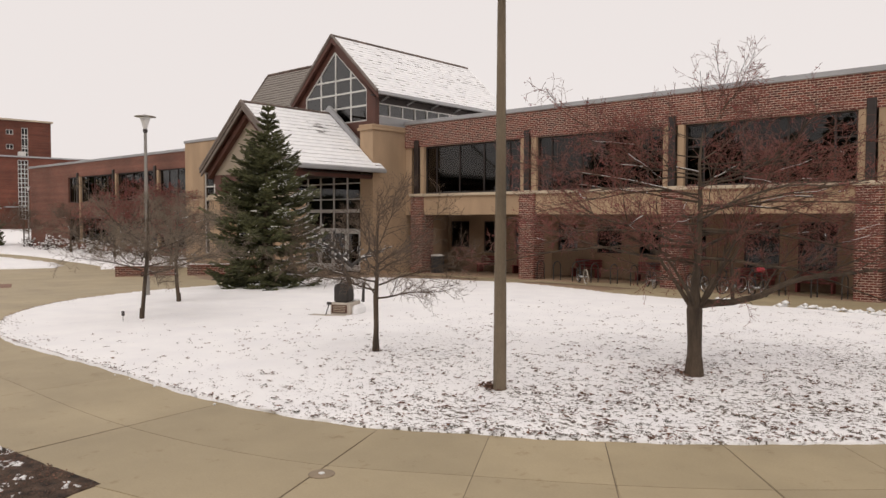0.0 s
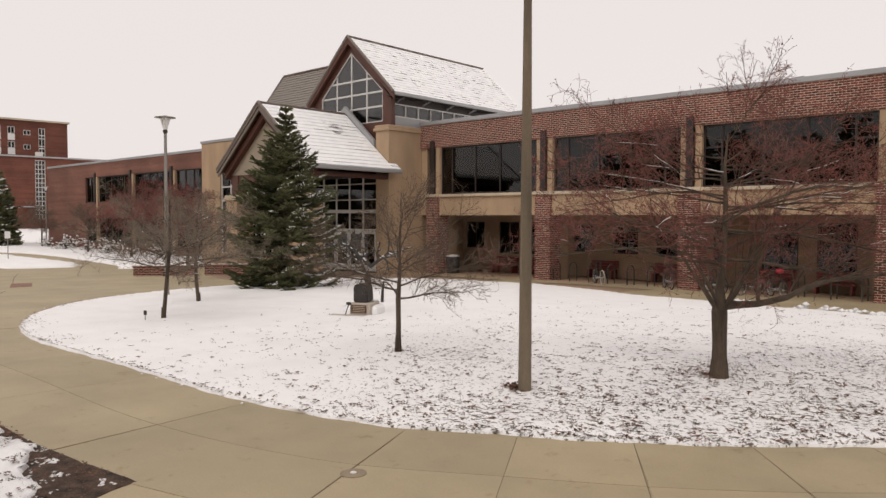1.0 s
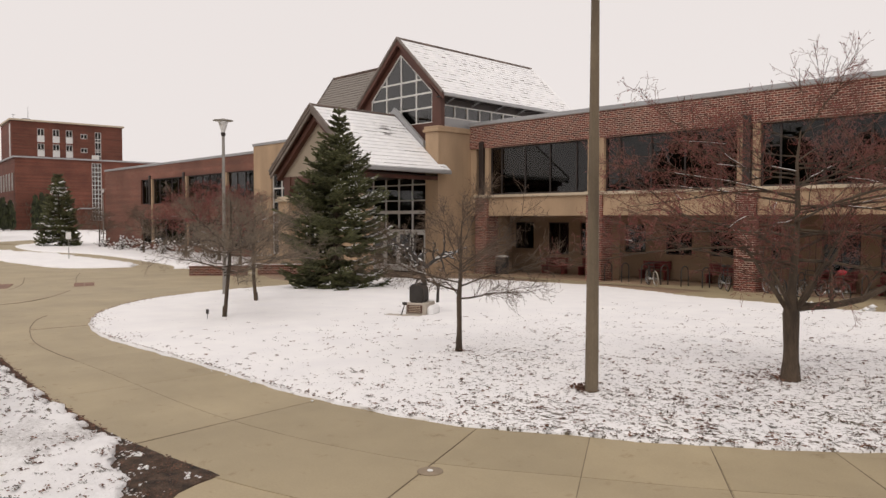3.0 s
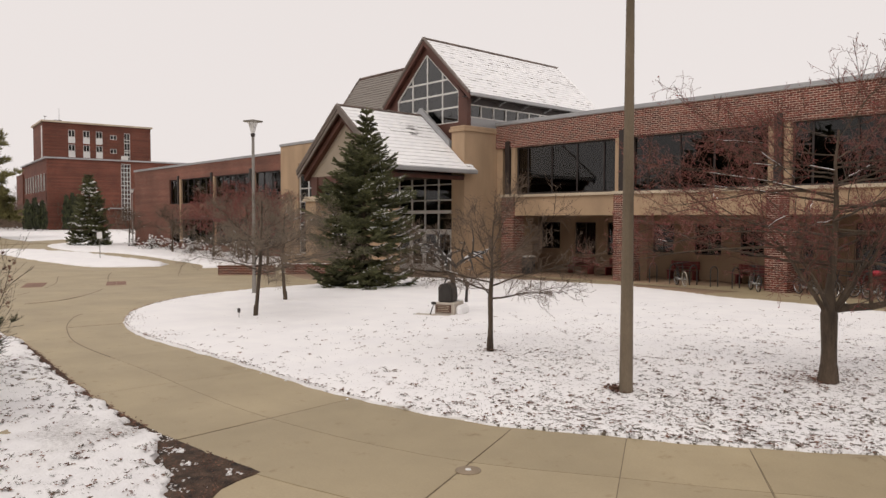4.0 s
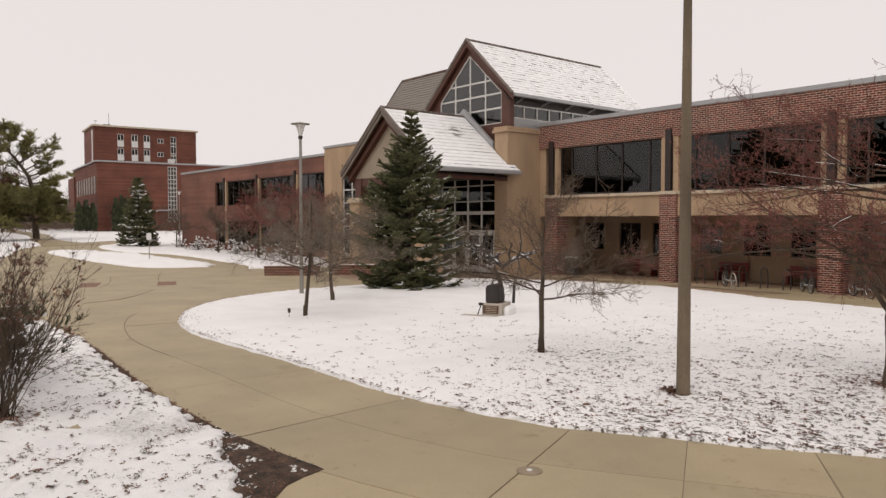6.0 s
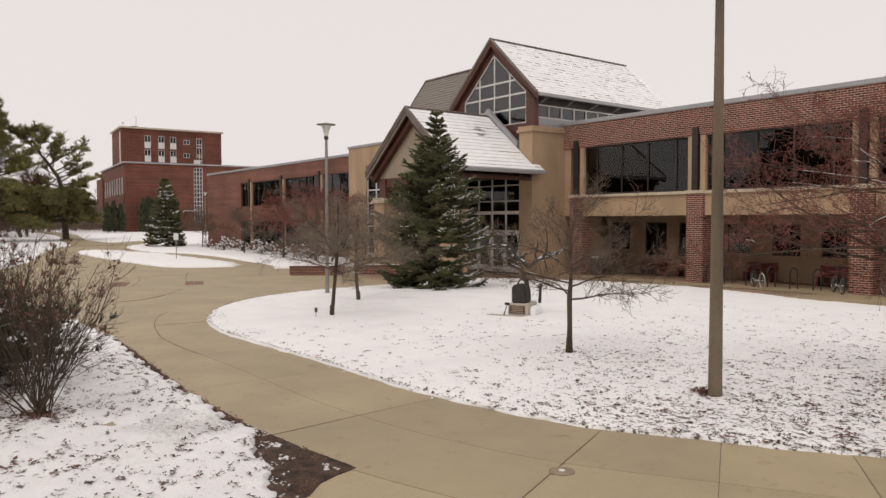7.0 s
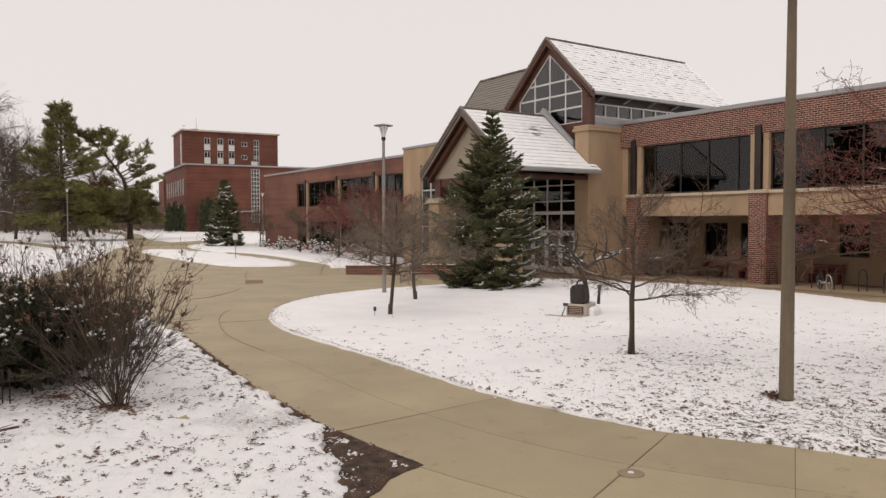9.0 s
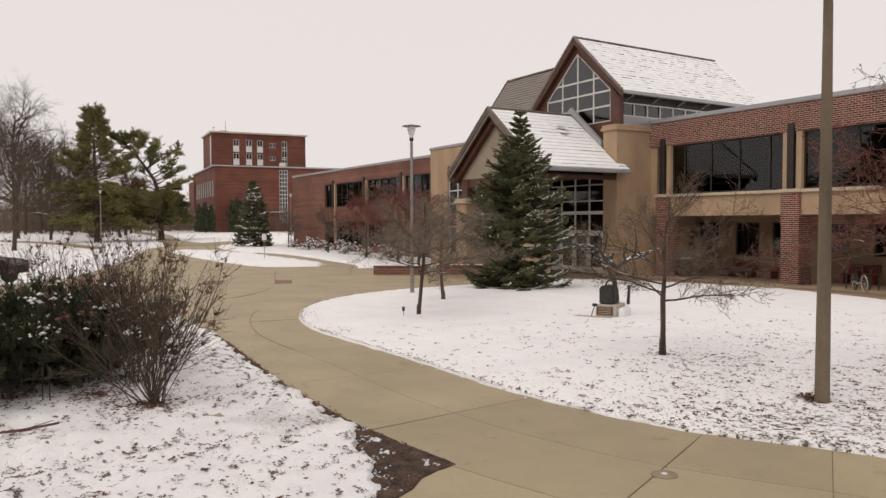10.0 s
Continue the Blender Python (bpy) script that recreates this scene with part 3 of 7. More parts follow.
holes = [(-27.1, -25.75, 0.8, 2.28), (-24.72, -23.34, 0.55, 2.28), (-22.6, -21.5, 0.55, 2.28), (-19.9, -18.72, 0.8, 2.2), (-17.65, -16.3, 0.75, 2.2), (-15.4, -14.3, 0.75, 2.2), (-13.2, -12.2, 0.55, 2.3), (-10.56, -9.1, 0.3, 2.3), (-8.4, -6.92, 0.2, 2.3), (-4.6, -3.2, 0.5, 2.3), (-1.6, -0.2, 0.5, 2.3)]
bm = bmesh.new()
x = -28.3
for a, b, z0, z1 in holes:
    box(bm, x, a, YB, YB + 0.3, -0.7, ZSOF + 0.02)
    box(bm, a, b, YB, YB + 0.3, -0.7, z0)
    box(bm, a, b, YB, YB + 0.3, z1, ZSOF + 0.02)
    x = b
box(bm, x, XR, YB, YB + 0.3, -0.7, ZSOF + 0.02)
part("arcade_back_wall", bm, M_TANSHADE, building, "tan stucco wall behind the arcade, its colour deepened for shade")
part("arcade_room", boxes((-28.3, XR, YB + 4, YB + 4.2, -0.7, ZSOF), (-28.3, XR, YB + 0.3, YB + 4, -0.72, -0.25), (-28.3, XR, YB + 0.3, YB + 4, ZSOF + 0.02, ZSOF + 0.2), (-28.4, -28.3, YB + 0.3, YB + 4, -0.7, ZSOF + 0.2), (XR, XR + 0.1, YB + 0.3, YB + 4, -0.7, ZSOF + 0.2)), M_UNLIT, building)
part("arcade_end_wall", boxes((XR - 0.3, XR, Y0, YB, -0.7, ZSOF)), M_TAN, building)
part("arcade_inner_wall", boxes((-28.3, -27.33, YB - 1.2, YB, -0.7, ZSOF)), M_TANSHADE, building)
for a, b, z0, z1 in holes:
    w = part("window", frame_ring(bmesh.new(), a, b, YB + 0.08, YB + 0.14, z0, z1, 0.06), M_STEEL, building, "dark ground-floor window")
    part("mullion", boxes(((a + b) / 2 - 0.03, (a + b) / 2 + 0.03, YB + 0.08, YB + 0.14, z0 + 0.06, z1 - 0.06)), M_STEEL, w)
    part("pane", boxes((a + 0.03, b - 0.03, YB + 0.105, YB + 0.115, z0 + 0.03, z1 - 0.03)), M_GLASS, w)

# pillars with steel posts and pilasters above them
PW = 0.44
single = []
for k in range(6):
    cx = PX + BAY * k
    if cx > XR:
        break
    pil = part("pillar", boxes((cx - PW + 0.012, cx + PW - 0.012, Y0 - 0.06 + 0.012, Y0 + 0.8, -0.75, ZBEAM)), M_MORTAR, building, "square red brick pillar")
    front, side = brick_field(cx - PW, cx + PW, -0.72, ZBEAM, 20 + k), brick_field(Y0 - 0.06, Y0 + 0.8, -0.72, ZBEAM, 40 + k)
    if k in (1, 3):
        single += [(pil, r) for r in front if r[2] > -0.6]
    else:
        part_me("brickwork", brick_mesh("brickwork", [(front, "y", Y0 - 0.048)], M_BRICK), pil, kind="stuff")
    part_me("brickwork_side", brick_mesh("brickwork_side", [(side, "x", cx + PW - 0.012)], M_BRICK), pil, kind="stuff")
    part("pillar_cap", boxes((cx - PW - 0.05, cx + PW + 0.05, Y0 - 0.14, Y0 + 0.3, ZBEAM + 0.003, ZSILL + 0.02), bevel=0.015), M_TANCAP, building, "pale cast-stone pillar cap")
    part("steel_post", boxes((cx - 0.145, cx + 0.145, Y0 - 0.12, Y0 + 0.05, ZSILL + 0.02, ZHEAD + 0.34), bevel=0.012), M_STEEL, building, "dark bronze steel post")
    for a, b in ((-0.42, -0.18), (0.2, 0.46)):
        if k == 0 and a < 0:
            continue
        part("pilaster", boxes((cx + a, cx + b, Y0 + 0.02, Y0 + 0.4, ZSILL, ZHEAD)), M_TAN, building, "narrow tan pilaster beside the window")
    part("inner_pier", boxes((cx - 0.3, cx + 0.42, Y0 + 0.8, Y0 + 1.5, -0.7, ZSOF + 0.02)), M_TANSHADE, building)
    # window of the bay
    a, b = cx + 0.46, cx + BAY - 0.42
    cuts = [a + 0.04] + [a + 0.75 + i * (b - a - 1.5) / 3 for i in range(4)] + [b - 0.04]
    w = part("window", frame_ring(bmesh.new(), a, b, Y0 + 0.2, Y0 + 0.3, ZSILL, ZHEAD, 0.08), M_STEEL, building, "wide dark-framed upper window of tinted glass")
    for c in cuts[1:-1]:
        part("mullion", boxes((c - 0.035, c + 0.035, Y0 + 0.2, Y0 + 0.3, ZSILL + 0.08, ZHEAD - 0.08)), M_STEEL, w)
    for i in ((0, 4) if k else ()):
        part("transom", boxes((cuts[i] + 0.04, cuts[i + 1] - 0.04, Y0 + 0.21, Y0 + 0.29, ZSILL + 1.55, ZSILL + 1.62)), M_STEEL, w)
    for p, q in zip(cuts[:-1], cuts[1:]):
        part("pane", boxes((p, q, Y0 + 0.245, Y0 + 0.255, ZSILL + 0.03, ZHEAD - 0.03)), M_GLASS, w)
    # blinds of cloth inside
    if k in (1, 2, 3):
        part("blind", boxes((cuts[3] + 0.1, cuts[4] - 0.05, Y0 + 0.6, Y0 + 0.63, ZSILL + 0.1, ZHEAD)), M_SOFFIT, w, "pale roller blind behind the glass")

# end wall of tan stucco that closes the front against the entrance
YT = 26.66
part("end_pier", boxes((-28.3, -27.33, YT, Y0 + 0.5, -0.7, 7.0)), M_TAN, building, "tall tan stucco pier beside the entrance")
part("end_pier_cap", boxes((-28.42, -27.25, YT - 0.1, Y0 + 0.5, 7.0, 7.14), (-28.36, -27.29, YT - 0.05, Y0 + 0.5, 7.14, 7.30), bevel=0.02), M_TAN, building)
part("end_return", boxes((-27.33, -26.9, Y0 + 0.08, Y0 + 0.5, ZSOF, ZHEAD)), M_TAN, building)

# ---- entrance hall: high gable with hipped back end, cross roof, porch roof ----
RX = -30.75


def tiled_slope(name, p00, p01, p10, p11, courses, across, material, parent, seed, label="", bare=1.0):
    """Roof tiles laid in overlapping courses over a four-cornered slope, eave p00-p01, ridge p10-p11."""
    rng = random.Random(seed)
    p00, p01, p10, p11 = (Vector(p) for p in (p00, p01, p10, p11))
    n = (p01 - p00).cross(p10 - p00).normalized()
    if n.z < 0:
        n = -n
    V, F = [], []
    for c in range(courses):
        s0, s1 = max(0, c / courses - 0.012), (c + 1) / courses + 0.25 / courses
        s1 = min(s1, 1.0)
        a, b = p00.lerp(p10, s0), p01.lerp(p11, s0)
        d, e = p00.lerp(p10, s1), p01.lerp(p11, s1)
        k = max(1, round((b - a).length / across))
        off = 0.5 / k if c % 2 else 0
        cutsx = [0] + [min(1, max(0, i / k + off)) for i in range(1 if not off else 0, k)] + [1]
        cutsx = sorted(set(cutsx))
        for u, w in zip(cutsx[:-1], cutsx[1:]):
            up, dn = n * (0.045 + rng.uniform(-0.008, 0.010)), n * 0.008
            i = len(V)
            q = [a.lerp(b, u), a.lerp(b, w), d.lerp(e, w), d.lerp(e, u)]
            V += [tuple(q[0] + up), tuple(q[1] + up), tuple(q[2] + dn), tuple(q[3] + dn), tuple(q[0] - dn), tuple(q[1] - dn)]
            F += [(i, i + 1, i + 2, i + 3), (i + 4, i + 5, i + 1, i), (i, i + 3, i + 4), (i + 1, i + 5, i + 2)]
    me = link_mesh(name, V, F, material)
    me.materials.append(M_TILE)
    me.materials.append(M_TILEDUST)
    index = []
    for _ in range(len(F) // 4):
        k = rng.random()
        index += [0] + [1 if k < bare else 2 if k < bare * 5 else 0] * 3
    me.polygons.foreach_set("material_index", index)
    return part_me(name, me, parent, label, "stuff")


def roof_slab(bm, pts, thick):
    """A flat plate under the tiles."""
    pts = [Vector(p) for p in pts]
    n = (pts[1] - pts[0]).cross(pts[2] - pts[0]).normalized()
    if n.z < 0:
        n = -n
    up = [bm.verts.new(p) for p in pts]
    dn = [bm.verts.new(p - n * thick) for p in pts]
    bm.faces.new(up)
    bm.faces.new(dn[::-1])
    for i in range(len(pts)):
        j = (i + 1) % len(pts)
        bm.faces.new((up[i], dn[i], dn[j], up[j]))


# high gable
HX = RX + 0.13   # centre line of the high gable
GY, GB, GW, GE, GR = 26.75, 38.3, 3.58, 8.96, 12.30
hall_roof = part("hall_roof", bmesh.new(), M_RUST, building, "steep gabled roof of the entrance hall under snow")
bm = bmesh.new()
roof_slab(bm, [(HX + GW, GY, GE), (HX + GW, GB, GE), (HX, GB, GR), (HX, GY, GR)], 0.16)
roof_slab(bm, [(HX - GW, GY, GE), (HX - GW, GB, GE), (HX, GB, GR), (HX, GY, GR)], 0.16)
roof_slab(bm, [(HX + GW, GB, GE), (HX - GW, GB, GE), (HX, GB - 0.2, GR)], 0.1)
part("roof_deck", bm, M_RUST, hall_roof)
tiled_slope("roof_tiles", (HX + GW, GY, GE), (HX + GW, GB, GE), (HX, GY, GR), (HX, GB, GR), 19, 0.34, M_HALLROOF, hall_roof, 1, "snow-dusted roof tiles", 0.07)
tiled_slope("roof_tiles", (HX - GW, GY, GE), (HX - GW, GB, GE), (HX, GY, GR), (HX, GB, GR), 15, 0.36, M_GREYROOF, hall_roof, 2)


def rake_tiles(name, p0, p1, parent, seed):
    """Bumpy verge tiles up a gable's edge."""
    rng = random.Random(seed)
    p0, p1 = Vector(p0), Vector(p1)
    k = max(4, int((p1 - p0).length / 0.24))
    bm = bmesh.new()
    d = (p1 - p0) / k
    for i in range(k):
        q = p0 + d * i
        rod(bm, q - Vector((0, 0.06, 0)), q + d * 1.12 - Vector((0, 0.06, 0)), 0.085 + rng.uniform(-0.006, 0.006), 0.068, 6)
    return tagged(part(name, bm, M_TRIM, parent, "grey-brown verge tiles"), kind="stuff")


def ridge_tiles(name, p0, p1, parent, material):
    p0, p1 = Vector(p0), Vector(p1)
    k = max(4, int((p1 - p0).length / 0.4))
    bm = bmesh.new()
    d = (p1 - p0) / k
    for i in range(k):
        q = p0 + d * i
        rod(bm, q, q + d * 1.1, 0.085, 0.07, 6)
    return tagged(part(name, bm, material, parent), kind="stuff")


rake_tiles("verge", (HX + GW, GY, GE + 0.03), (HX, GY, GR + 0.05), hall_roof, 1)
rake_tiles("verge", (HX - GW, GY, GE + 0.03), (HX, GY, GR + 0.05), hall_roof, 2)
ridge_tiles("ridge", (HX, GY, GR + 0.03), (HX, GB, GR + 0.03), hall_roof, M_TILE)
ridge_tiles("verge", (HX + GW, GB, GE + 0.0), (HX, GB, GR + 0.0), hall_roof, M_HALLROOF)


def rake_board(bm, x0, z0, x1, z1, y0, y1, deep):
    """A board under a sloping edge."""
    prism(bm, [(x0, z0), (x1, z1), (x1, z1 - deep), (x0, z0 - deep)], "y", y0, y1)


bm = bmesh.new()
for s in (-1, 1):
    rake_board(bm, HX + s * (GW + 0.02), GE - 0.05, HX, GR - 0.05, GY - 0.05, GY + 0.03, 0.30)
part("bargeboard", bm, M_RUST, hall_roof, "rust-brown bargeboards")
# gable wall round the glass
WL, WR_, WP, WS, WB = -33.2, -28.12, 11.50, 9.20, 7.55
WC = (WL + WR_) / 2
bm = bmesh.new()
yw0, yw1 = GY + 0.22, GY + 0.5
prism(bm, [(HX - GW + 0.25, 4.6), (WL, 4.6), (WL, WS), (WC, WP), (HX, GR - 0.3), (HX - GW + 0.25, GE - 0.1)], "y", yw0, yw1)
prism(bm, [(HX + GW - 0.42, 7.32), (HX + GW - 0.42, GE - 0.26), (HX, GR - 0.3), (WC, WP), (WR_, WS), (WR_, 7.32)], "y", yw0, yw1)
prism(bm, [(WL, 4.6), (WR_, 4.6), (WR_, WB), (WL, WB)], "y", yw0, yw1)
part("gable_wall", bm, M_RUST, building, "rust-brown gable wall round the window")


def bar(bm, x0, z0, x1, z1, y, w=0.045, deep=0.06):
    d = Vector((x1 - x0, 0, z1 - z0))
    n = Vector((-d.z, 0, d.x)).normalized() * w
    a, b = Vector((x0, 0, z0)), Vector((x1, 0, z1))
    prism(bm, [((a + n).x, (a + n).z), ((b + n).x, (b + n).z), ((b - n).x, (b - n).z), ((a - n).x, (a - n).z)], "y", y - deep / 2, y + deep / 2)


def roof_z(x):
    return WS + (WP - WS) * (1 - abs(x - WC) / ((WR_ - WL) / 2))


yg = GY + 0.30
bm = bmesh.new()
outer = [(WL - 0.05, WB - 0.05), (WR_ + 0.05, WB - 0.05), (WR_ + 0.05, WS + 0.02), (WC, WP + 0.07), (WL - 0.05, WS + 0.02)]
inner = [(WL + 0.05, WB + 0.05), (WR_ - 0.05, WB + 0.05), (WR_ - 0.05, WS - 0.03), (WC, WP - 0.07), (WL + 0.05, WS - 0.03)]
loops = [[bm.verts.new((x, y, z)) for x, z in o] for o, y in ((outer, yg - 0.06), (inner, yg - 0.06), (inner, yg + 0.06), (outer, yg + 0.06))]
for u, v in zip(loops, loops[1:] + loops[:1]):
    for i in range(5):
        bm.faces.new((u[i], u[(i + 1) % 5], v[(i + 1) % 5], v[i]))
gw = part("window", bm, M_WHITE, building, "tall gable window with white glazing bars")
vx = [WC - 1.24, WC, WC + 1.24]
for v in vx:
    bm = bmesh.new()
    bar(bm, v, WB, v, roof_z(v), yg)
    part("glazing_bar", bm, M_WHITE, gw)
for z in (8.38, 9.16, 9.92):
    half = (WR_ - WL) / 2 * min(1, (WP - z) / (WP - WS))
    bm = bmesh.new()
    bar(bm, WC - half, z, WC + half, z, yg, 0.045, 0.05)
    part("glazing_bar", bm, M_WHITE, gw)
cols = [WL] + vx + [WR_]
for a, b in zip(cols[:-1], cols[1:]):
    bm = bmesh.new()
    prism(bm, [(a, WB), (b, WB), (b, roof_z(b)), (a, roof_z(a))], "y", yg - 0.005, yg + 0.005)
    part("pane", bm, M_GLASSCOAT, gw)
# clerestory side of the hall
CX = HX + GW - 0.65
part("clerestory_wall", boxes((CX - 0.2, CX, GY + 0.5, GB - 0.2, 7.2, 7.80)), M_CAP, building, "grey sill wall below the clerestory")
# the dark colour of this strip stands in for the eave's shadow
part("eave_wall", boxes((CX - 0.2, CX, GY + 0.5, GB - 0.2, 8.50, 9.3)), M_STEEL, building, "wall strip under the eave, coloured dark for its shadow")
cw = part("window", boxes((CX - 0.1, CX + 0.02, GY + 0.5, GB - 0.3, 7.80, 7.86)), M_WHITE, building, "clerestory strip window with white bars")
part("head_bar", boxes((CX - 0.1, CX + 0.02, GY + 0.5, GB - 0.3, 8.44, 8.50)), M_WHITE, cw)
yy = GY + 0.5
mull = []
while yy < GB - 0.3:
    mull.append(yy)
    part("glazing_bar", boxes((CX - 0.1, CX + 0.03, yy - 0.03, yy + 0.03, 7.86, 8.44)), M_WHITE, cw)
    yy += 0.98
for a, b in zip(mull[:-1], mull[1:]):
    part("pane", boxes((CX - 0.05, CX - 0.04, a + 0.03, b - 0.03, 7.86, 8.44)), M_GLASSCOAT, cw)
for i in range(6):
    q = GY + 0.9 + i * 1.95
    bm = bmesh.new()
    rod(bm, (CX, q, 8.62), (HX + GW - 0.12, q, 8.80), 0.05, 0.05, 6)
    part("eave_bracket", bm, M_CAP, building, "pale eave bracket")
part("eave_soffit", boxes((CX, HX + GW - 0.05, GY + 0.1, GB, 8.80, 8.86)), M_STEEL, building)
part("gutter", boxes((HX + GW - 0.05, HX + GW + 0.10, GY + 0.02, GB + 0.1, GE - 0.16, GE + 0.02), bevel=0.03), M_CAP, building, "grey metal gutter")
bm = boxes((HX - 3.3, HX - 3.1, GY + 2, GB, -0.6, 8.4), (HX - 3.1, CX - 0.3, GY + 2.4, GY + 2.6, -0.6, 8.6))
prism(bm, [(HX - 2.9, 8.61), (CX - 0.3, 8.61), (HX, 11.3)], "y", GY + 2.4, GY + 2.6)
part("hall_interior", bm, M_SOFFIT, building, "tan inner wall of the entrance hall")

# cross roof to the west, darker tiles
cross = part("cross_roof", boxes((-41.0, RX - 2.8, 28.4, 32.0, 7.0, 8.9)), M_TAN, building, "lower cross roof of grey weathered tiles")
CL, CE, CR = -41.3, 8.6, 12.0
bm = bmesh.new()
roof_slab(bm, [(CL, 27.8, CE), (RX - 1, 27.8, CE), (RX - 1, 30.2, CR), (CL, 30.2, CR)], 0.12)
roof_slab(bm, [(CL, 32.6, CE), (RX - 1, 32.6, CE), (RX - 1, 30.2, CR), (CL, 30.2, CR)], 0.12)
prism(bm, [(28.1, CE), (32.3, CE), (30.2, CR - 0.2)], "x", CL + 0.2, CL + 0.4)
part("roof_deck", bm, M_RUST, cross)
tiled_slope("roof_tiles", (CL, 27.8, CE), (RX - 1, 27.8, CE), (CL, 30.2, CR), (RX - 1, 30.2, CR), 18, 0.5, M_GREYROOF, cross, 7, "grey weathered roof tiles")
ridge_tiles("ridge", (CL, 30.2, CR + 0.03), (RX - 2, 30.2, CR + 0.03), cross, M_TILE)
ridge_tiles("ridge", (CL, 27.8, CE + 0.03), (CL, 30.2, CR + 0.03), cross, M_TILE)

# porch roof
PY, PB, PH, PE, PR = 21.15, 26.60, 3.85, 4.96, 8.10
porch = part("porch_roof", bmesh.new(), M_RUST, building, "snow-covered gable roof over the entrance porch")
bm = bmesh.new()
for s in (-1, 1):
    roof_slab(bm, [(RX + s * PH, PY, PE), (RX + s * PH, PB, PE), (RX, PB, PR), (RX, PY, PR)], 0.16)
    roof_slab(bm, [(RX + s * (PH - 1.55), PB, PE + 1.55 * (PR - PE) / PH), (RX + s * (PH - 1.55), GY + 0.3, PE + 1.55 * (PR - PE) / PH), (RX, GY + 0.3, PR), (RX, PB, PR)], 0.16)
part("roof_deck", bm, M_RUST, porch)
tiled_slope("roof_tiles", (RX + PH, PY, PE), (RX + PH, PB, PE), (RX, PY, PR), (RX, PB, PR), 16, 1.0, M_SNOWROOF, porch, 11, "snow-covered roof tiles", 0.03)
tiled_slope("roof_tiles", (RX - PH, PY, PE), (RX - PH, PB, PE), (RX, PY, PR), (RX, PB, PR), 16, 1.3, M_SNOWROOF, porch, 12)
rake_tiles("verge", (RX + PH, PY, PE + 0.03), (RX, PY, PR + 0.05), porch, 3)
rake_tiles("verge", (RX - PH, PY, PE + 0.03), (RX, PY, PR + 0.05), porch, 4)
ridge_tiles("ridge", (RX, PY, PR + 0.02), (RX, PB, PR + 0.02), porch, M_TILE)
lip = PE + (RX + PH + 27.30) * (PR - PE) / PH
tiled_slope("roof_tiles", (RX + PH, PB, PE), (RX + PH, PB + 0.52, PE), (-27.30, PB, lip), (-27.30, PB + 0.52, lip), 2, 0.6, M_SNOWROOF, porch, 13, "", 0.2)
bm = bmesh.new()
roof_slab(bm, [(RX + PH, PB, PE), (RX + PH, PB + 0.52, PE), (-27.30, PB + 0.52, lip), (-27.30, PB, lip)], 0.14)
part("eave_return", bm, M_RUST, porch, "short eave return beside the pier")
# flashing kerb where the porch roof meets the gable wall
bm = bmesh.new()
for s in (-1, 1):
    prism(bm, [(RX, PR + 0.45), (RX + s * 2.35, PR - 1.55), (RX + s * 2.35, PR - 1.85), (RX, PR + 0.12)], "y", PB - 0.03, PB + 0.15)
part("flashing_kerb", bm, M_CAP, porch, "pale raking kerb above the porch roof")
for s in (-1, 1):
    bm = bmesh.new()
    rake_board(bm, RX + s * (PH + 0.02), PE - 0.04, RX, PR - 0.04, PY - 0.08, PY + 0.04, 0.13)
    part("verge_trim", bm, M_TRIM, porch, "grey-brown verge trim")
    bm = bmesh.new()
    rake_board(bm, RX + s * (PH - 0.02), PE - 0.19, RX, PR - 0.19, PY - 0.03, PY + 0.05, 0.17)
    part("bargeboard", bm, M_TRIM, porch, "grey-brown bargeboard")
    bm = bmesh.new()
    rake_board(bm, RX + s * (PH - 0.30), PE - 0.14, RX, PR - 0.40, PY + 0.22, PY + 0.55, 0.34)
    part("gable_beam", bm, M_RUST, porch, "rust-brown gable beam")
bm = bmesh.new()
prism(bm, [(RX - PH + 0.5, PE - 0.3), (RX + PH - 0.5, PE - 0.3), (RX, PR - 0.60)], "y", PY + 0.50, PY + 0.60)
part("gable_panel", bm, M_PANELTAN, porch, "pale tan panel inside the porch gable")
part("porch_soffit", boxes((RX - PH + 0.4, RX + PH - 0.4, PY + 1.0, PB, PE - 0.33, PE - 0.27)), M_STEEL, porch)
part("gutter", boxes((RX + PH - 0.04, RX + PH + 0.13, PY + 0.02, PB + 0.54, PE - 0.20, PE + 0.0), bevel=0.035), M_CAP, porch, "grey metal gutter")
part("gutter", boxes((RX - PH - 0.13, RX - PH + 0.04, PY + 0.02, PB + 0.05, PE - 0.20, PE + 0.0), bevel=0.035), M_CAP, porch, "grey metal gutter")
part("eave_beam", boxes((RX + PH - 0.75, RX + PH - 0.4, PY + 0.5, PB, PE - 0.50, PE - 0.28), (RX - PH + 0.4, RX - PH + 0.75, PY + 0.5, PB, PE - 0.75, PE - 0.28), (RX - PH + 0.4, RX + PH - 0.4, PY + 0.5, PY + 0.85, PE - 0.75, PE - 0.30)), M_RUST, porch, "rust-brown eave beams")
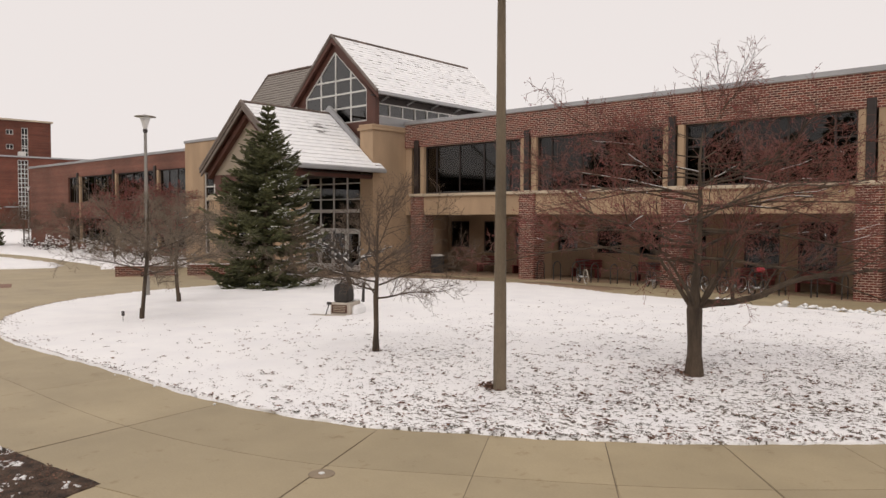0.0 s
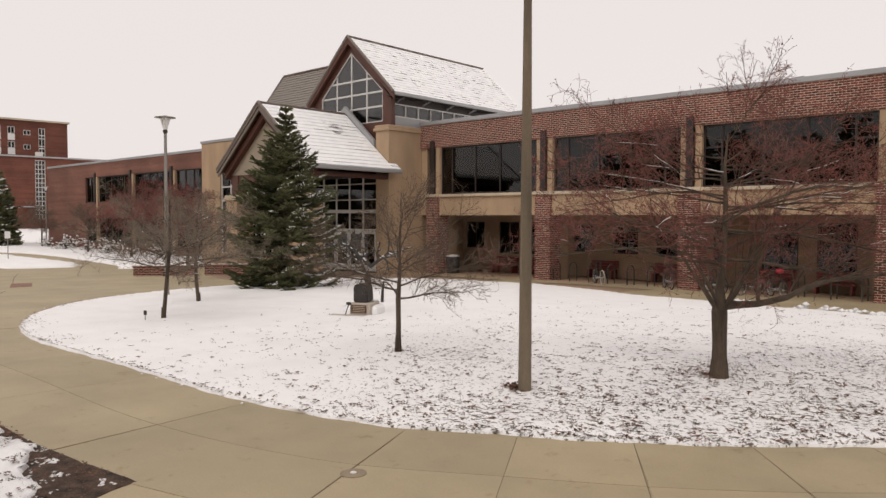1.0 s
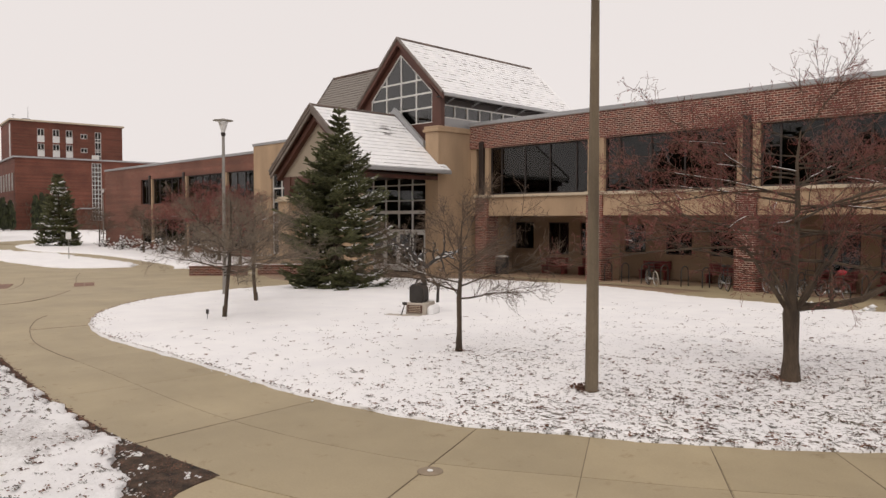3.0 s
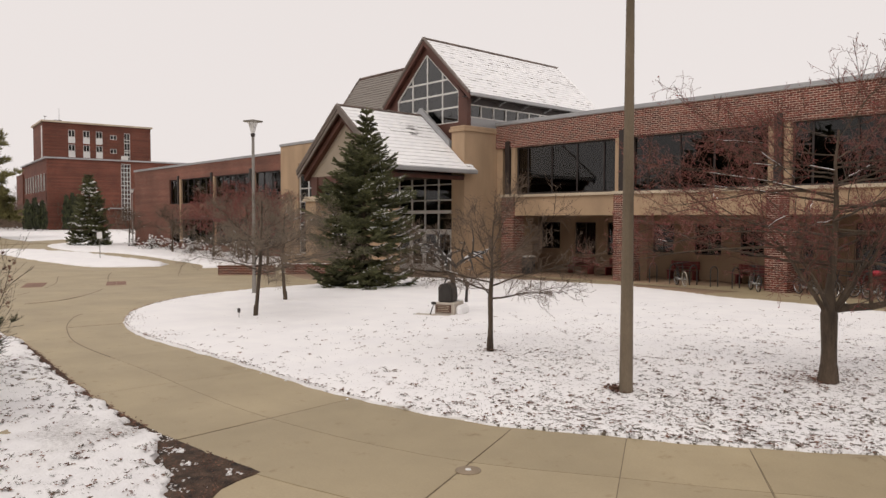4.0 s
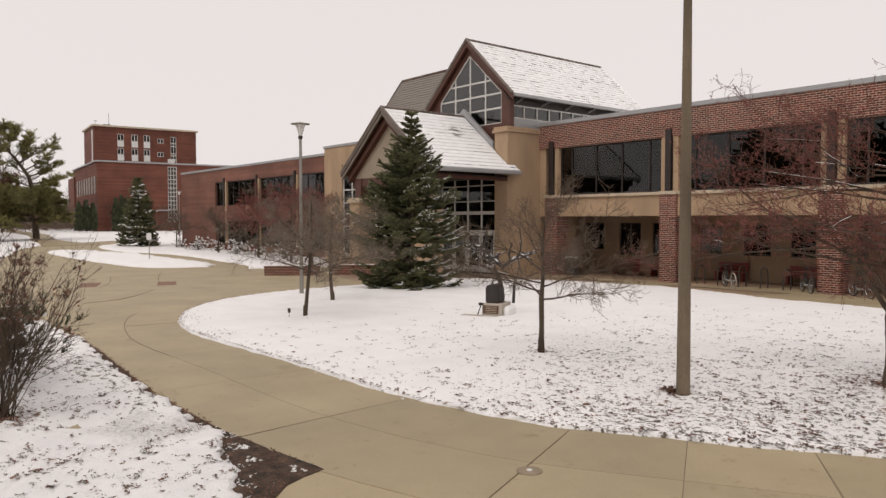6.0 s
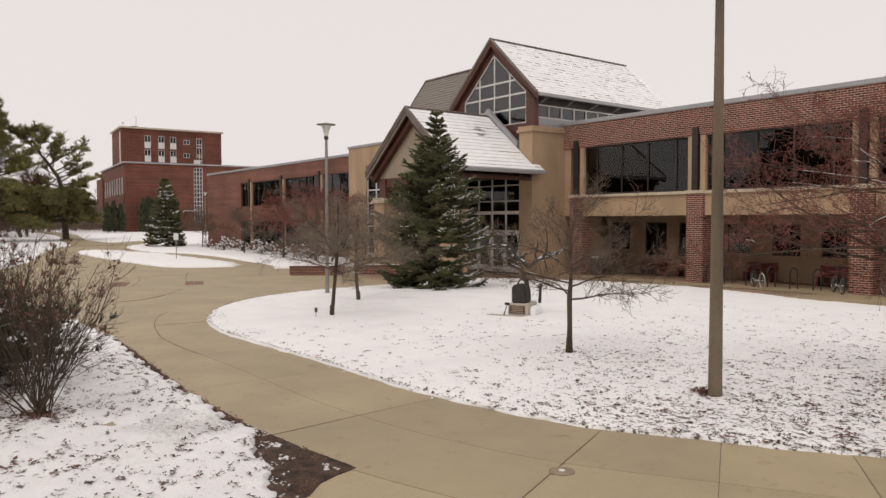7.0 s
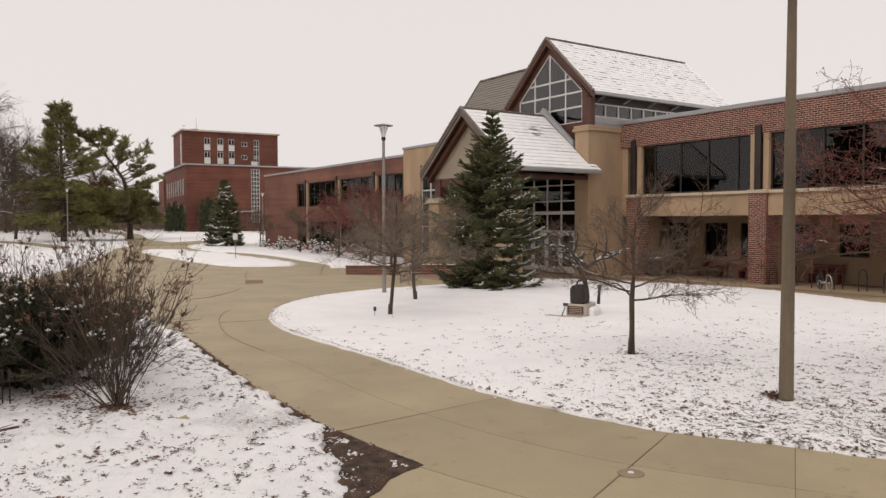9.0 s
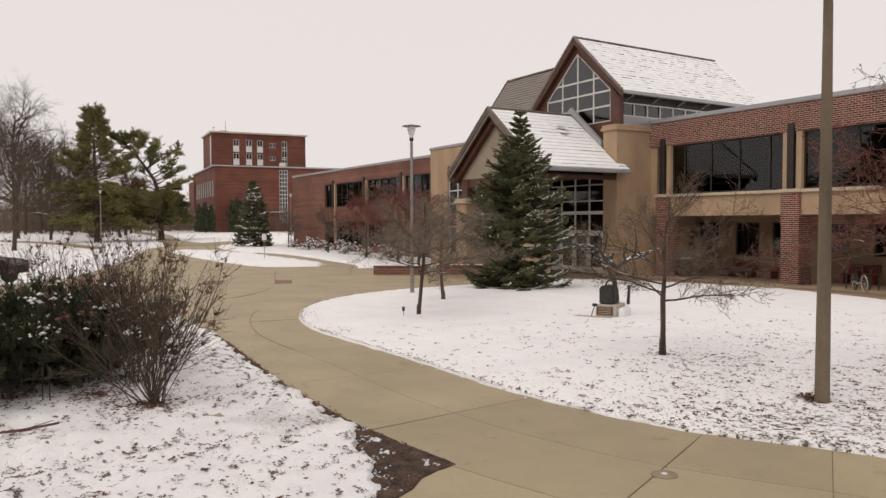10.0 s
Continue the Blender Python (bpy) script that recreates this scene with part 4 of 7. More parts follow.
for s in (-1, 1):
    cxp = RX + s * (PH - 0.95)
    part("porch_pier", boxes((cxp - 0.5, cxp + 0.5, PY + 0.2, PY + 1.2, -0.7, 3.35)), M_TAN, building, "tan stucco pier carrying the porch")
    part("pier_cap", boxes((cxp - 0.62, cxp + 0.62, PY + 0.08, PY + 1.32, 3.35, 3.50), (cxp - 0.56, cxp + 0.56, PY + 0.14, PY + 1.26, 3.50, 3.62), bevel=0.02), M_TANCAP, building, "cast-stone pier cap")
    part("porch_post", boxes((cxp - 0.28, cxp + 0.28, PY + 0.42, PY + 0.98, 3.62, PE - 0.30), bevel=0.02), M_RUST, building, "rust-brown post")

# entrance glazing
EY, EL, ER, EB = 26.9, -35.0, -28.3, -0.42
xs = [ER - 0.12 - 1.12 * i for i in range(7)]
eg = part("window", boxes((EL, ER, EY - 0.05, EY + 0.05, 4.65, 4.75)), M_WHITE, building, "entrance glass wall with pale frames")
for v in xs:
    part("mullion", boxes((v - 0.035, v + 0.035, EY - 0.06, EY + 0.06, EB, 4.65)), M_WHITE, eg)
for z, w in ((4.30, 0.03), (3.45, 0.03), (2.82, 0.09), (1.80, 0.07), (EB + 0.12, 0.1)):
    part("transom", boxes((EL, ER, EY - 0.05, EY + 0.05, z - w, z + w)), M_WHITE, eg)
for a, b in zip(xs[1:], xs[:-1]):
    for z0, z1 in ((3.48, 4.65), (2.9, 3.42), (1.87, 2.74)):
        part("pane", boxes((a + 0.03, b - 0.03, EY - 0.006, EY + 0.006, z0, z1)), M_GLASS, eg)
for i, (a, b) in enumerate(zip(xs[1:], xs[:-1])):
    d = part("door", boxes((a + 0.05, a + 0.15, EY - 0.10, EY - 0.05, EB + 0.1, 1.74), (b - 0.15, b - 0.05, EY - 0.10, EY - 0.05, EB + 0.1, 1.74), (a + 0.15, b - 0.15, EY - 0.10, EY - 0.05, 1.60, 1.74), (a + 0.15, b - 0.15, EY - 0.10, EY - 0.05, EB + 0.1, EB + 0.35)), M_WHITE, building, "glass entrance door with pale metal frame")
    part("pane", boxes((a + 0.15, b - 0.15, EY - 0.08, EY - 0.072, EB + 0.35, 1.60)), M_GLASS, d)
    bm = bmesh.new()
    rod(bm, (b - 0.2, EY - 0.15, 0.45), (b - 0.2, EY - 0.15, 0.95), 0.015)
    rod(bm, (b - 0.2, EY - 0.15, 0.5), (b - 0.2, EY - 0.09, 0.5), 0.012)
    rod(bm, (b - 0.2, EY - 0.15, 0.9), (b - 0.2, EY - 0.09, 0.9), 0.012)
    part("handle", bm, M_CHROME, d)
part("vestibule", boxes((EL, ER, EY + 4, EY + 4.2, -0.7, 5), (EL, ER, EY + 0.1, EY + 4, -0.72, -0.45), (EL, ER, EY + 0.1, EY + 4, 4.8, 5.0), (EL - 0.2, EL, EY, EY + 4, -0.7, 5)), M_UNLIT, building)
part("entrance_side_wall", boxes((-36.2, -34.95, EY - 0.1, EY + 0.4, -0.7, 7.4)), M_TAN, building)

# tan block west of the porch with a tall slit window
TY, TXL = 25.4, -43.7
part("stair_block", boxes((TXL, -41.5, TY, Y0 + 4, -0.8, 7.25), (-41.5, -36.0, TY + 2.5, Y0 + 4, -0.8, 7.25), (-41.5, -36.0, TY, TY + 2.5, 6.05, 7.25), (-41.5, -36.0, TY, TY + 0.5, -0.8, 0.2)), M_TAN, building, "tan stucco stair block")
part("stair_inner_wall", boxes((-41.49, -36.2, TY + 2.3, TY + 2.49, 0.2, 6.04), (-41.49, -36.2, TY + 0.3, TY + 2.3, -0.3, 0.15)), M_UNLIT, building)
part("stair_coping", boxes((TXL - 0.06, -36.0, TY - 0.06, Y0 + 4, 7.25, 7.42), bevel=0.015), M_CAP, building, "grey metal coping")
sw = part("window", frame_ring(bmesh.new(), -41.5, -36.0, TY + 0.1, TY + 0.2, 0.2, 6.05, 0.07), M_WHITE, building, "tall glass wall with white bars beside the porch")
posts = [-41.43, -40.4, -39.5, -38.6, -37.7, -36.8, -36.07]
levels = [0.27, 1.1, 2.05, 2.85, 3.55, 4.4, 5.25, 5.98]
for v in posts[1:-1]:
    part("mullion", boxes((v - 0.045, v + 0.045, TY + 0.09, TY + 0.21, 0.27, 5.98)), M_WHITE, sw)
for z in levels[1:-1]:
    part("transom", boxes((-41.43, -36.07, TY + 0.11, TY + 0.19, z - 0.04, z + 0.04)), M_WHITE, sw)
for a, b in zip(posts[:-1], posts[1:]):
    for z0, z1 in zip(levels[:-1], levels[1:]):
        part("pane", boxes((a + 0.045, b - 0.045, TY + 0.145, TY + 0.155, z0 + 0.04, z1 - 0.04)), M_GLASS, sw)

# west wing
WXL = -80.4
for nm, bx in (("wing_end_wall", (WXL, -71.15, Y0, Y0 + 12, -0.8, ZTOP)), ("wing_parapet", (-71.15, TXL, Y0, Y0 + 0.4, ZHEAD, ZTOP)), ("wing_spandrel", (-71.15, TXL, Y0 + 0.02, Y0 + 0.4, 2.45, 3.85)), ("wing_plinth", (-71.15, TXL, Y0, Y0 + 0.4, -0.8, 0.15))):
    part(nm, boxes(bx), M_BRICKFAR, building, "brown-red brickwork of the west wing")
part("wing_inner_wall", boxes((-71.15, TXL, Y0 + 5, Y0 + 5.3, -0.8, ZTOP)), M_SOFFIT, building)
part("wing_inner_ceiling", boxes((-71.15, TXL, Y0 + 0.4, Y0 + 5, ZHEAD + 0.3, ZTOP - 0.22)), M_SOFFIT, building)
part("wing_coping", boxes((WXL - 0.06, TXL, Y0 - 0.07, Y0 + 0.6, ZTOP, ZCAP), bevel=0.015), M_CAP, building, "grey metal coping")
part("roof_unit", boxes((-68, -63, Y0 + 9, Y0 + 12, ZTOP, ZTOP + 0.75)), M_CAP, building, "pale metal roof unit")
part("wing_roof", boxes((WXL, TXL, Y0 + 0.6, Y0 + 12, ZTOP - 0.2, ZTOP - 0.05)), M_FARSNOW, building)
for i in range(4):
    cx = -68.95 + 7.16 * i
    part("steel_post", boxes((cx - 0.16, cx + 0.16, Y0 - 0.12, Y0 + 0.05, 3.8, ZHEAD + 0.34), bevel=0.012), M_STEEL, building, "dark bronze steel post")
    part("pilaster", boxes((cx + 0.2, cx + 0.48, Y0 - 0.02, Y0 + 0.35, 0.15, ZHEAD - 0.002)), M_TAN, building, "narrow tan pilaster beside the window")
edges_w = [-71.15, -69.2, -62.0, -54.85, TXL]
for a, b in zip(edges_w[:-1], edges_w[1:]):
    a2 = a if a < -71 else a + 0.75
    for z0, z1 in ((3.85, ZHEAD), (0.15, 2.45)):
        k = max(1, round((b - a2) / 1.25))
        c = [a2 + (b - a2) * i / k for i in range(k + 1)]
        w = part("window", frame_ring(bmesh.new(), a2, b, Y0 + 0.15, Y0 + 0.25, z0, z1, 0.08), M_STEEL, building, "dark-framed window of the west wing")
        for v in c[1:-1]:
            part("mullion", boxes((v - 0.04, v + 0.04, Y0 + 0.15, Y0 + 0.25, z0 + 0.08, z1 - 0.08)), M_STEEL, w)
        for p, q in zip(c[:-1], c[1:]):
            part("pane", boxes((p + 0.04, q - 0.04, Y0 + 0.195, Y0 + 0.205, z0 + 0.05, z1 - 0.05)), M_GLASS, w)


# ---- the far brick building ----
def far_building():
    b = thing("far_building", pose(-135.6, 34.6, 0.6, 0, 0, 84), "far dark red brick building with a flat-roofed tower", "building")
    def cut(z0, z1, *holes, x0=0, x1=35):
        """Front wall boxes round window holes (a, b, za, zb) along x."""
        bm, x = bmesh.new(), x0
        for a, c in sorted({(h[0], h[1]) for h in holes}):
            box(bm, x, a, 0, 0.4, z0, z1)
            z = z0
            for h in sorted(h for h in holes if h[0] == a):
                box(bm, a, c, 0, 0.4, z, h[2])
                z = h[3]
            box(bm, a, c, 0, 0.4, z, z1)
            x = c
        box(bm, x, x1, 0, 0.4, z0, z1)
        return bm
    main = part("wall", cut(-1, 12.0, (11.7, 13.3, 1.6, 11.6)), M_BRICKDARK, b, "dark red brick front")
    part("wall_core", boxes((0.5, 35, 0.9, 30, -1, 11.9)), M_BRICKDARK, b)
    part("roof_edge", boxes((-0.3, 35, -0.3, 30, 12.0, 12.25)), M_CAP, b, "pale roof edge")
    w = part("window", frame_ring(bmesh.new(), 11.7, 13.3, 0.1, 0.3, 1.6, 11.6, 0.1), M_WHITE, b, "tall stair window with white bars")
    for x in (12.24, 12.76):
        part("glazing_bar", boxes((x - 0.04, x + 0.04, 0.1, 0.3, 1.7, 11.5)), M_WHITE, w)
    for i in range(1, 13):
        part("glazing_bar", boxes((11.8, 13.2, 0.12, 0.28, 1.54 + 0.77 * i, 1.66 + 0.77 * i)), M_WHITE, w)
    part("pane", boxes((11.75, 13.25, 0.19, 0.21, 1.6, 11.6)), M_GLASSCLEAR, w)
    part("vent_cap", boxes((12.0, 13.0, 0.2, 1.2, 12.25, 13.0)), M_WHITE, b, "small white roof vent")
    part("door_canopy", boxes((9.5, 12.5, -1.5, 0, 3.6, 3.8)), M_CAP, b, "flat canopy over a side door")
    # west side with two rows of windows
    bm = bmesh.new()
    for z0, z1 in ((-1, 1.6), (4.6, 6.6), (9.6, 12.0)):
        box(bm, -0.02, 0.38, 0.4, 30, z0, z1)
    k = 9
    for i in range(k + 1):
        yv = 1.5 + i * 3.1
        box(bm, -0.02, 0.38, yv - 0.45, yv + 0.45, 1.6, 9.6)
    box(bm, -0.02, 0.38, 0.4, 1.6, 1.6, 9.6)
    part("side_wall", bm, M_BRICKDARK, b, "dark red brick side")
    for z0, z1 in ((1.6, 4.6), (6.6, 9.6)):
        for i in range(k):
            yv = 1.5 + i * 3.1
            w = part("window", boxes((0.05, 0.2, yv + 0.45, yv + 0.55, z0, z1), (0.05, 0.2, yv + 1.5, yv + 1.6, z0, z1), (0.05, 0.2, yv + 2.55, yv + 2.65, z0, z1), (0.05, 0.2, yv + 0.45, yv + 2.65, z0 + 1.0, z0 + 1.1), (0.05, 0.2, yv + 0.45, yv + 2.65, z1 - 0.1, z1)), M_WHITE, b, "white-framed side window")
            part("pane", boxes((0.12, 0.14, yv + 0.5, yv + 2.6, z0, z1)), M_GLASS, w)
    part("west_block", boxes((-0.3, 0, 27, 36, -1, 10.6)), M_BRICKDARK, b)
    # tower
    bm = bmesh.new()
    holes, groups = [], []
    for a in (5.4, 7.9, 10.1):
        groups.append((a, a + 1.15, ((17.0, 18.3), (14.4, 15.6)), True))
    groups.append((12.6, 13.8, ((16.9, 17.8), (14.3, 15.2)), False))
    groups.append((15.1, 16.2, ((12.6, 18.3),), False))
    x = 1.3
    for a, c, zs, _ in groups:
        box(bm, x, a, 12, 12.4, 11, 19.45)
        z = 11
        for z0, z1 in sorted(zs):
            box(bm, a, c, 12, 12.4, z, z0)
            z = z1
        box(bm, a, c, 12, 12.4, z, 19.45)
        x = c
    box(bm, x, 20, 12, 12.4, 11, 19.45)
    t = part("tower", bm, M_BRICKDARK, b, "flat-roofed brick tower above the block")
    part("tower_core", boxes((1.3, 20, 12.9, 24, 11, 19.35), (1.3, 1.6, 12.4, 12.9, 11, 19.35), (19.7, 20, 12.4, 12.9, 11, 19.35)), M_BRICKDARK, t)
    part("tower_cornice", boxes((0.95, 20.3, 11.6, 24.3, 19.45, 19.75)), M_TANCAP, t, "pale tower cornice")
    part("corner_strip", boxes((1.26, 1.3, 13.2, 14.2, 12.3, 18.9)), M_PANELWHITE, t, "pale glazed strip up the tower's side")
    for a, c, zs, panel in groups:
        for z0, z1 in zs:
            w = part("tower_window", frame_ring(bmesh.new(), a, c, 12.1, 12.3, z0, z1, 0.1), M_WHITE, t, "white-framed tower window")
            part("glazing_bar", boxes(((a + c) / 2 - 0.05, (a + c) / 2 + 0.05, 12.1, 12.3, z0 + 0.1, z1 - 0.1)), M_WHITE, w)
            if z1 - z0 > 3:
                for zz in (13.8, 14.6, 15.0, 16.4, 17.0):
                    part("glazing_bar", boxes((a + 0.1, c - 0.1, 12.12, 12.28, zz - 0.08, zz + 0.08)), M_WHITE, w)
            part("pane", boxes((a + 0.05, c - 0.05, 12.19, 12.21, z0, z1)), M_GLASS, w)
            if panel:
                part("spandrel", boxes((a, c, 11.96, 12.1, z0 - 1.15, z0 - 0.03)), M_PANELWHITE, t, "white spandrel panel below the window")
    bm = bmesh.new()
    rod(bm, (4.6, 16, 19.7), (4.6, 16, 22.6), 0.05, 0.02)
    rod(bm, (3.6, 16, 20.35), (5.0, 16, 20.35), 0.05)
    rod(bm, (3.9, 16, 20.0), (5.3, 16, 20.0), 0.07)
    box(bm, 4.3, 5.6, 15.6, 16.4, 19.7, 20.1, bevel=0.05)
    rod(bm, (2.2, 16, 19.7), (2.2, 16, 21.0), 0.04, 0.02)
    rod(bm, (2.0, 16, 20.9), (2.5, 16, 20.9), 0.05)
    part("antenna", bm, M_STEEL, t, "rooftop antenna mast")
    return b


far_building()


# ---- plants ----
def rotate_about(d, axis, ang):
    return Matrix.Rotation(ang, 3, axis) @ d


def grow(rng, segs, p, d, length, r, level, spec, side=None):
    """Adds the tapered pieces of one shoot and, further out, of its side shoots."""
    s = spec[level]
    n = s["n"]
    p, d = Vector(p), Vector(d).normalized()
    step = length / n
    r_end = r * s.get("taper", 0.35)
    marks = []
    for i in range(n):
        j = s["wild"]
        d = (d + Vector((rng.gauss(0, j), rng.gauss(0, j), rng.gauss(0, j) + s.get("up", 0)))).normalized()
        q = p + d * step
        ra, rb = r + (r_end - r) * i / n, r + (r_end - r) * (i + 1) / n
        segs.append((p.copy(), q.copy(), ra, rb, level))
        marks.append((p.copy(), q.copy(), d.copy(), rb, (i + 1) / n))
        p = q
    if level + 1 < len(spec):
        t = spec[level + 1]
        k = t["count"]
        k = k if isinstance(k, int) else rng.randint(*k)
        for c in range(k):
            f = t["from"] + (1 - t["from"]) * (c + rng.random()) / k
            a, b, dd, rr, _ = marks[min(n - 1, int(f * n))]
            at = a.lerp(b, rng.random())
            perp = dd.orthogonal().normalized()
            perp = rotate_about(perp, dd, rng.uniform(0, 2 * math.pi))
            nd = rotate_about(dd, perp, radians(rng.uniform(*t["angle"])))
            if level == 0 and nd.z < -0.05:
                nd.z *= -0.5
                nd.normalize()
            ln = t["length"] * rng.uniform(0.6, 1.15) * (1 - t.get("fade", 0.5) * f)
            grow(rng, segs, at, nd, ln, min(rr * 0.75, t["r"]), level + 1, spec)
    return p


def seg_mesh(name, segs, material, thin=0.0025):
    V, F = [], []
    for a, b, ra, rb, lv in segs:
        k = (9, 6, 4, 3, 3, 3)[lv]
        d = (b - a)
        if d.length < 1e-5:
            continue
        u = d.orthogonal().normalized()
        w = d.normalized().cross(u)
        i = len(V)
        for c, rad in ((a, max(ra, thin)), (b + d * 0.03, max(rb, thin))):
            for m in range(k):
                t = 2 * math.pi * m / k
                V.append(tuple(c + (u * math.cos(t) + w * math.sin(t)) * rad))
        for m in range(k):
            F.append((i + m, i + (m + 1) % k, i + k + (m + 1) % k, i + k + m))
    return link_mesh(name, V, F, material, True)


def specks(name, points, size, material, rng, squash=1.0):
    """Many small faceted lumps."""
    V, F = [], []
    for p in points:
        s = size * rng.uniform(0.6, 1.3)
        i = len(V)
        if size < 0.02:
            for o in ((1, 0, -0.7), (-1, 0, -0.7), (0, 1, 0.7), (0, -1, 0.7)):
                V.append((p[0] + o[0] * s, p[1] + o[1] * s, p[2] + o[2] * s * squash))
            F += [(i, i + 2, i + 3), (i + 1, i + 3, i + 2), (i, i + 1, i + 2), (i, i + 3, i + 1)]
            continue
        for o in ((1, 0, 0), (-1, 0, 0), (0, 1, 0), (0, -1, 0), (0, 0, 1), (0, 0, -1)):
            V.append((p[0] + o[0] * s * rng.uniform(0.7, 1.2), p[1] + o[1] * s * rng.uniform(0.7, 1.2), p[2] + o[2] * s * squash))
        for a, b, c in ((0, 2, 4), (2, 1, 4), (1, 3, 4), (3, 0, 4), (2, 0, 5), (1, 2, 5), (3, 1, 5), (0, 3, 5)):
            F.append((i + a, i + b, i + c))
    return link_mesh(name, V, F, material, True)


def bare_tree(name, loc, limbs, spec, trunk, seed, label, category, bark, twig, berries=0, snow=0, group="", berry=0.011, extra=()):
    """trunk: list of points (relative) with radii; limbs: (height index point, azimuth, elevation, length, radius)."""
    rng = random.Random(seed)
    t = thing(name, pose(loc[0], loc[1], loc[2]), label, category, group)
    segs = []
    for (p, r), (q, s) in zip(trunk[:-1], trunk[1:]):
        segs.append((Vector(p), Vector(q), r, s, 0))
    # flare at the foot
    p, r = trunk[0]
    segs.insert(0, (Vector(p) - Vector((0, 0, 0.12)), Vector(p) + Vector((0, 0, 0.26)), r * 1.32, r * 0.99, 0))
    for a, b, ra, rb in extra:
        segs.append((Vector(a), Vector(b), ra, rb, 0))
    for at, az, el, ln, r in limbs:
        d = Vector((math.cos(radians(az)) * math.cos(radians(el)), math.sin(radians(az)) * math.cos(radians(el)), math.sin(radians(el))))
        grow(rng, segs, at, d, ln, r, 0, spec)
    wood = [s for s in segs if s[4] < 2]
    fine = [s for s in segs if s[4] >= 2]
    part_me("trunk", seg_mesh("trunk", wood, bark, 0.004), t, "bare trunk and limbs")
    part_me("brushwood", seg_mesh("brushwood", fine, twig), t, "fine bare twigs", "stuff")
    if berries:
        tips = [s for s in fine if s[4] >= 3 or len(spec) < 4]
        pts = []
        for _ in range(berries):
            s = rng.choice(tips)
            c = s[0].lerp(s[1], rng.random())
            for _ in range(rng.randint(1, 3)):
                pts.append(c + Vector((rng.gauss(0, 0.015), rng.gauss(0, 0.015), -abs(rng.gauss(0.01, 0.015)))))
        part_me("fruit", specks("fruit", pts, berry, M_BERRY, rng), t, "small dried red fruit on the twigs", "stuff")
    if snow:
        pick, tries = [], 0
        while len(pick) < snow and tries < 900:
            tries += 1
            i = rng.randrange(len(segs) - 6)
            run = [s for s in segs[i:i + rng.randint(2, 5)] if s[4] == segs[i][4] and s[4] < 2 and abs((s[1] - s[0]).normalized().z) < 0.45]
            pick += [(a + Vector((0, 0, ra * 0.7)), b + Vector((0, 0, rb * 0.7)), max(ra * 0.8, 0.006), max(rb * 0.8, 0.005), 2) for a, b, ra, rb, lv in run]
        part_me("snow", seg_mesh("snow", pick, M_SNOW), t, "snow lying along the limbs", "stuff")
    return t


RIGHT0 = 41.0   # azimuth of the big tree's long low limb
crab_spec = [
    dict(n=11, wild=0.075, up=0.0, taper=0.16),
    dict(n=6, wild=0.12, up=0.006, taper=0.35, count=(8, 10), **{"from": 0.12}, angle=(18, 55), length=1.25, r=0.0085, fade=0.5),
    dict(n=4, wild=0.16, up=0.004, taper=0.5, count=(5, 7), **{"from": 0.1}, angle=(20, 70), length=0.50, r=0.0042, fade=0.4),
    dict(n=2, wild=0.2, up=0.01, taper=0.6, count=(3, 5), **{"from": 0.1}, angle=(25, 80), length=0.17, r=0.003, fade=0.3),
]
# the long low limb: level at first, then sweeping up
ca, sa = math.cos(radians(RIGHT0 - 3)), math.sin(radians(RIGHT0 - 3))
low = [(0.0, 1.08, 0.068), (0.22, 1.11, 0.058), (0.55, 1.13, 0.050), (0.96, 1.23, 0.045), (1.28, 1.40, 0.040), (1.60, 1.50, 0.035), (2.30, 1.58, 0.027)]
low = [(Vector((u * ca, u * sa, h)), r) for u, h, r in low]
low_limb = [(a, b, r, t) for (a, r), (b, t) in zip(low[:-1], low[1:])]
low_limb.append((low[2][0], low[2][0] + Vector((-0.03, 0.0, 0.62)), 0.03, 0.022))
big_limbs = [
    (tuple(low[6][0]), RIGHT0 - 4, 6, 2.2, 0.026),
    (tuple(low[4][0]), RIGHT0 + 18, 20, 2.0, 0.02),
    (tuple(low[5][0]), RIGHT0 - 35, 18, 1.7, 0.018),
    (tuple(low[3][0]), RIGHT0 + 40, 34, 1.5, 0.018),
    (tuple(low[2][0] + Vector((-0.03, 0.0, 0.6))), RIGHT0 + 12, 50, 1.9, 0.021),
]
# steep limbs that rise in a bunch from the fork
for az, el, ln, r in ((8, 58, 1.6, 0.040), (75, 62, 1.6, 0.036), (172, 60, 1.6, 0.040), (228, 62, 1.6, 0.034), (318, 62, 1.6, 0.036)):
    big_limbs.append(((0.05 * math.cos(radians(RIGHT0 + az)), 0.05 * math.sin(radians(RIGHT0 + az)), 1.04), RIGHT0 + az, el, ln, r))
# long level boughs from the leader, shorter and steeper towards the top
rng = random.Random(61)
for i in range(30):
    f = i / 29
    z = 1.68 + 1.62 * f
    az = RIGHT0 + (174 if i % 2 else 4) + rng.uniform(-52, 52) if i % 3 else rng.uniform(0, 360)
    ln = (3.95 - 1.9 * f ** 1.5) * rng.uniform(0.82, 1.1)
    big_limbs.append(((0.02, 0.01, z), az, 6 + 4 * f + rng.uniform(-8, 8), ln, 0.027 - 0.016 * f))
for az, el, ln in ((20, 42, 1.05), (165, 16, 0.9), (350, 52, 0.95)):
    big_limbs.append(((0.05, 0.04, 3.55), RIGHT0 + az, el, ln, 0.006))
btx, bty = -3.87, 11.22
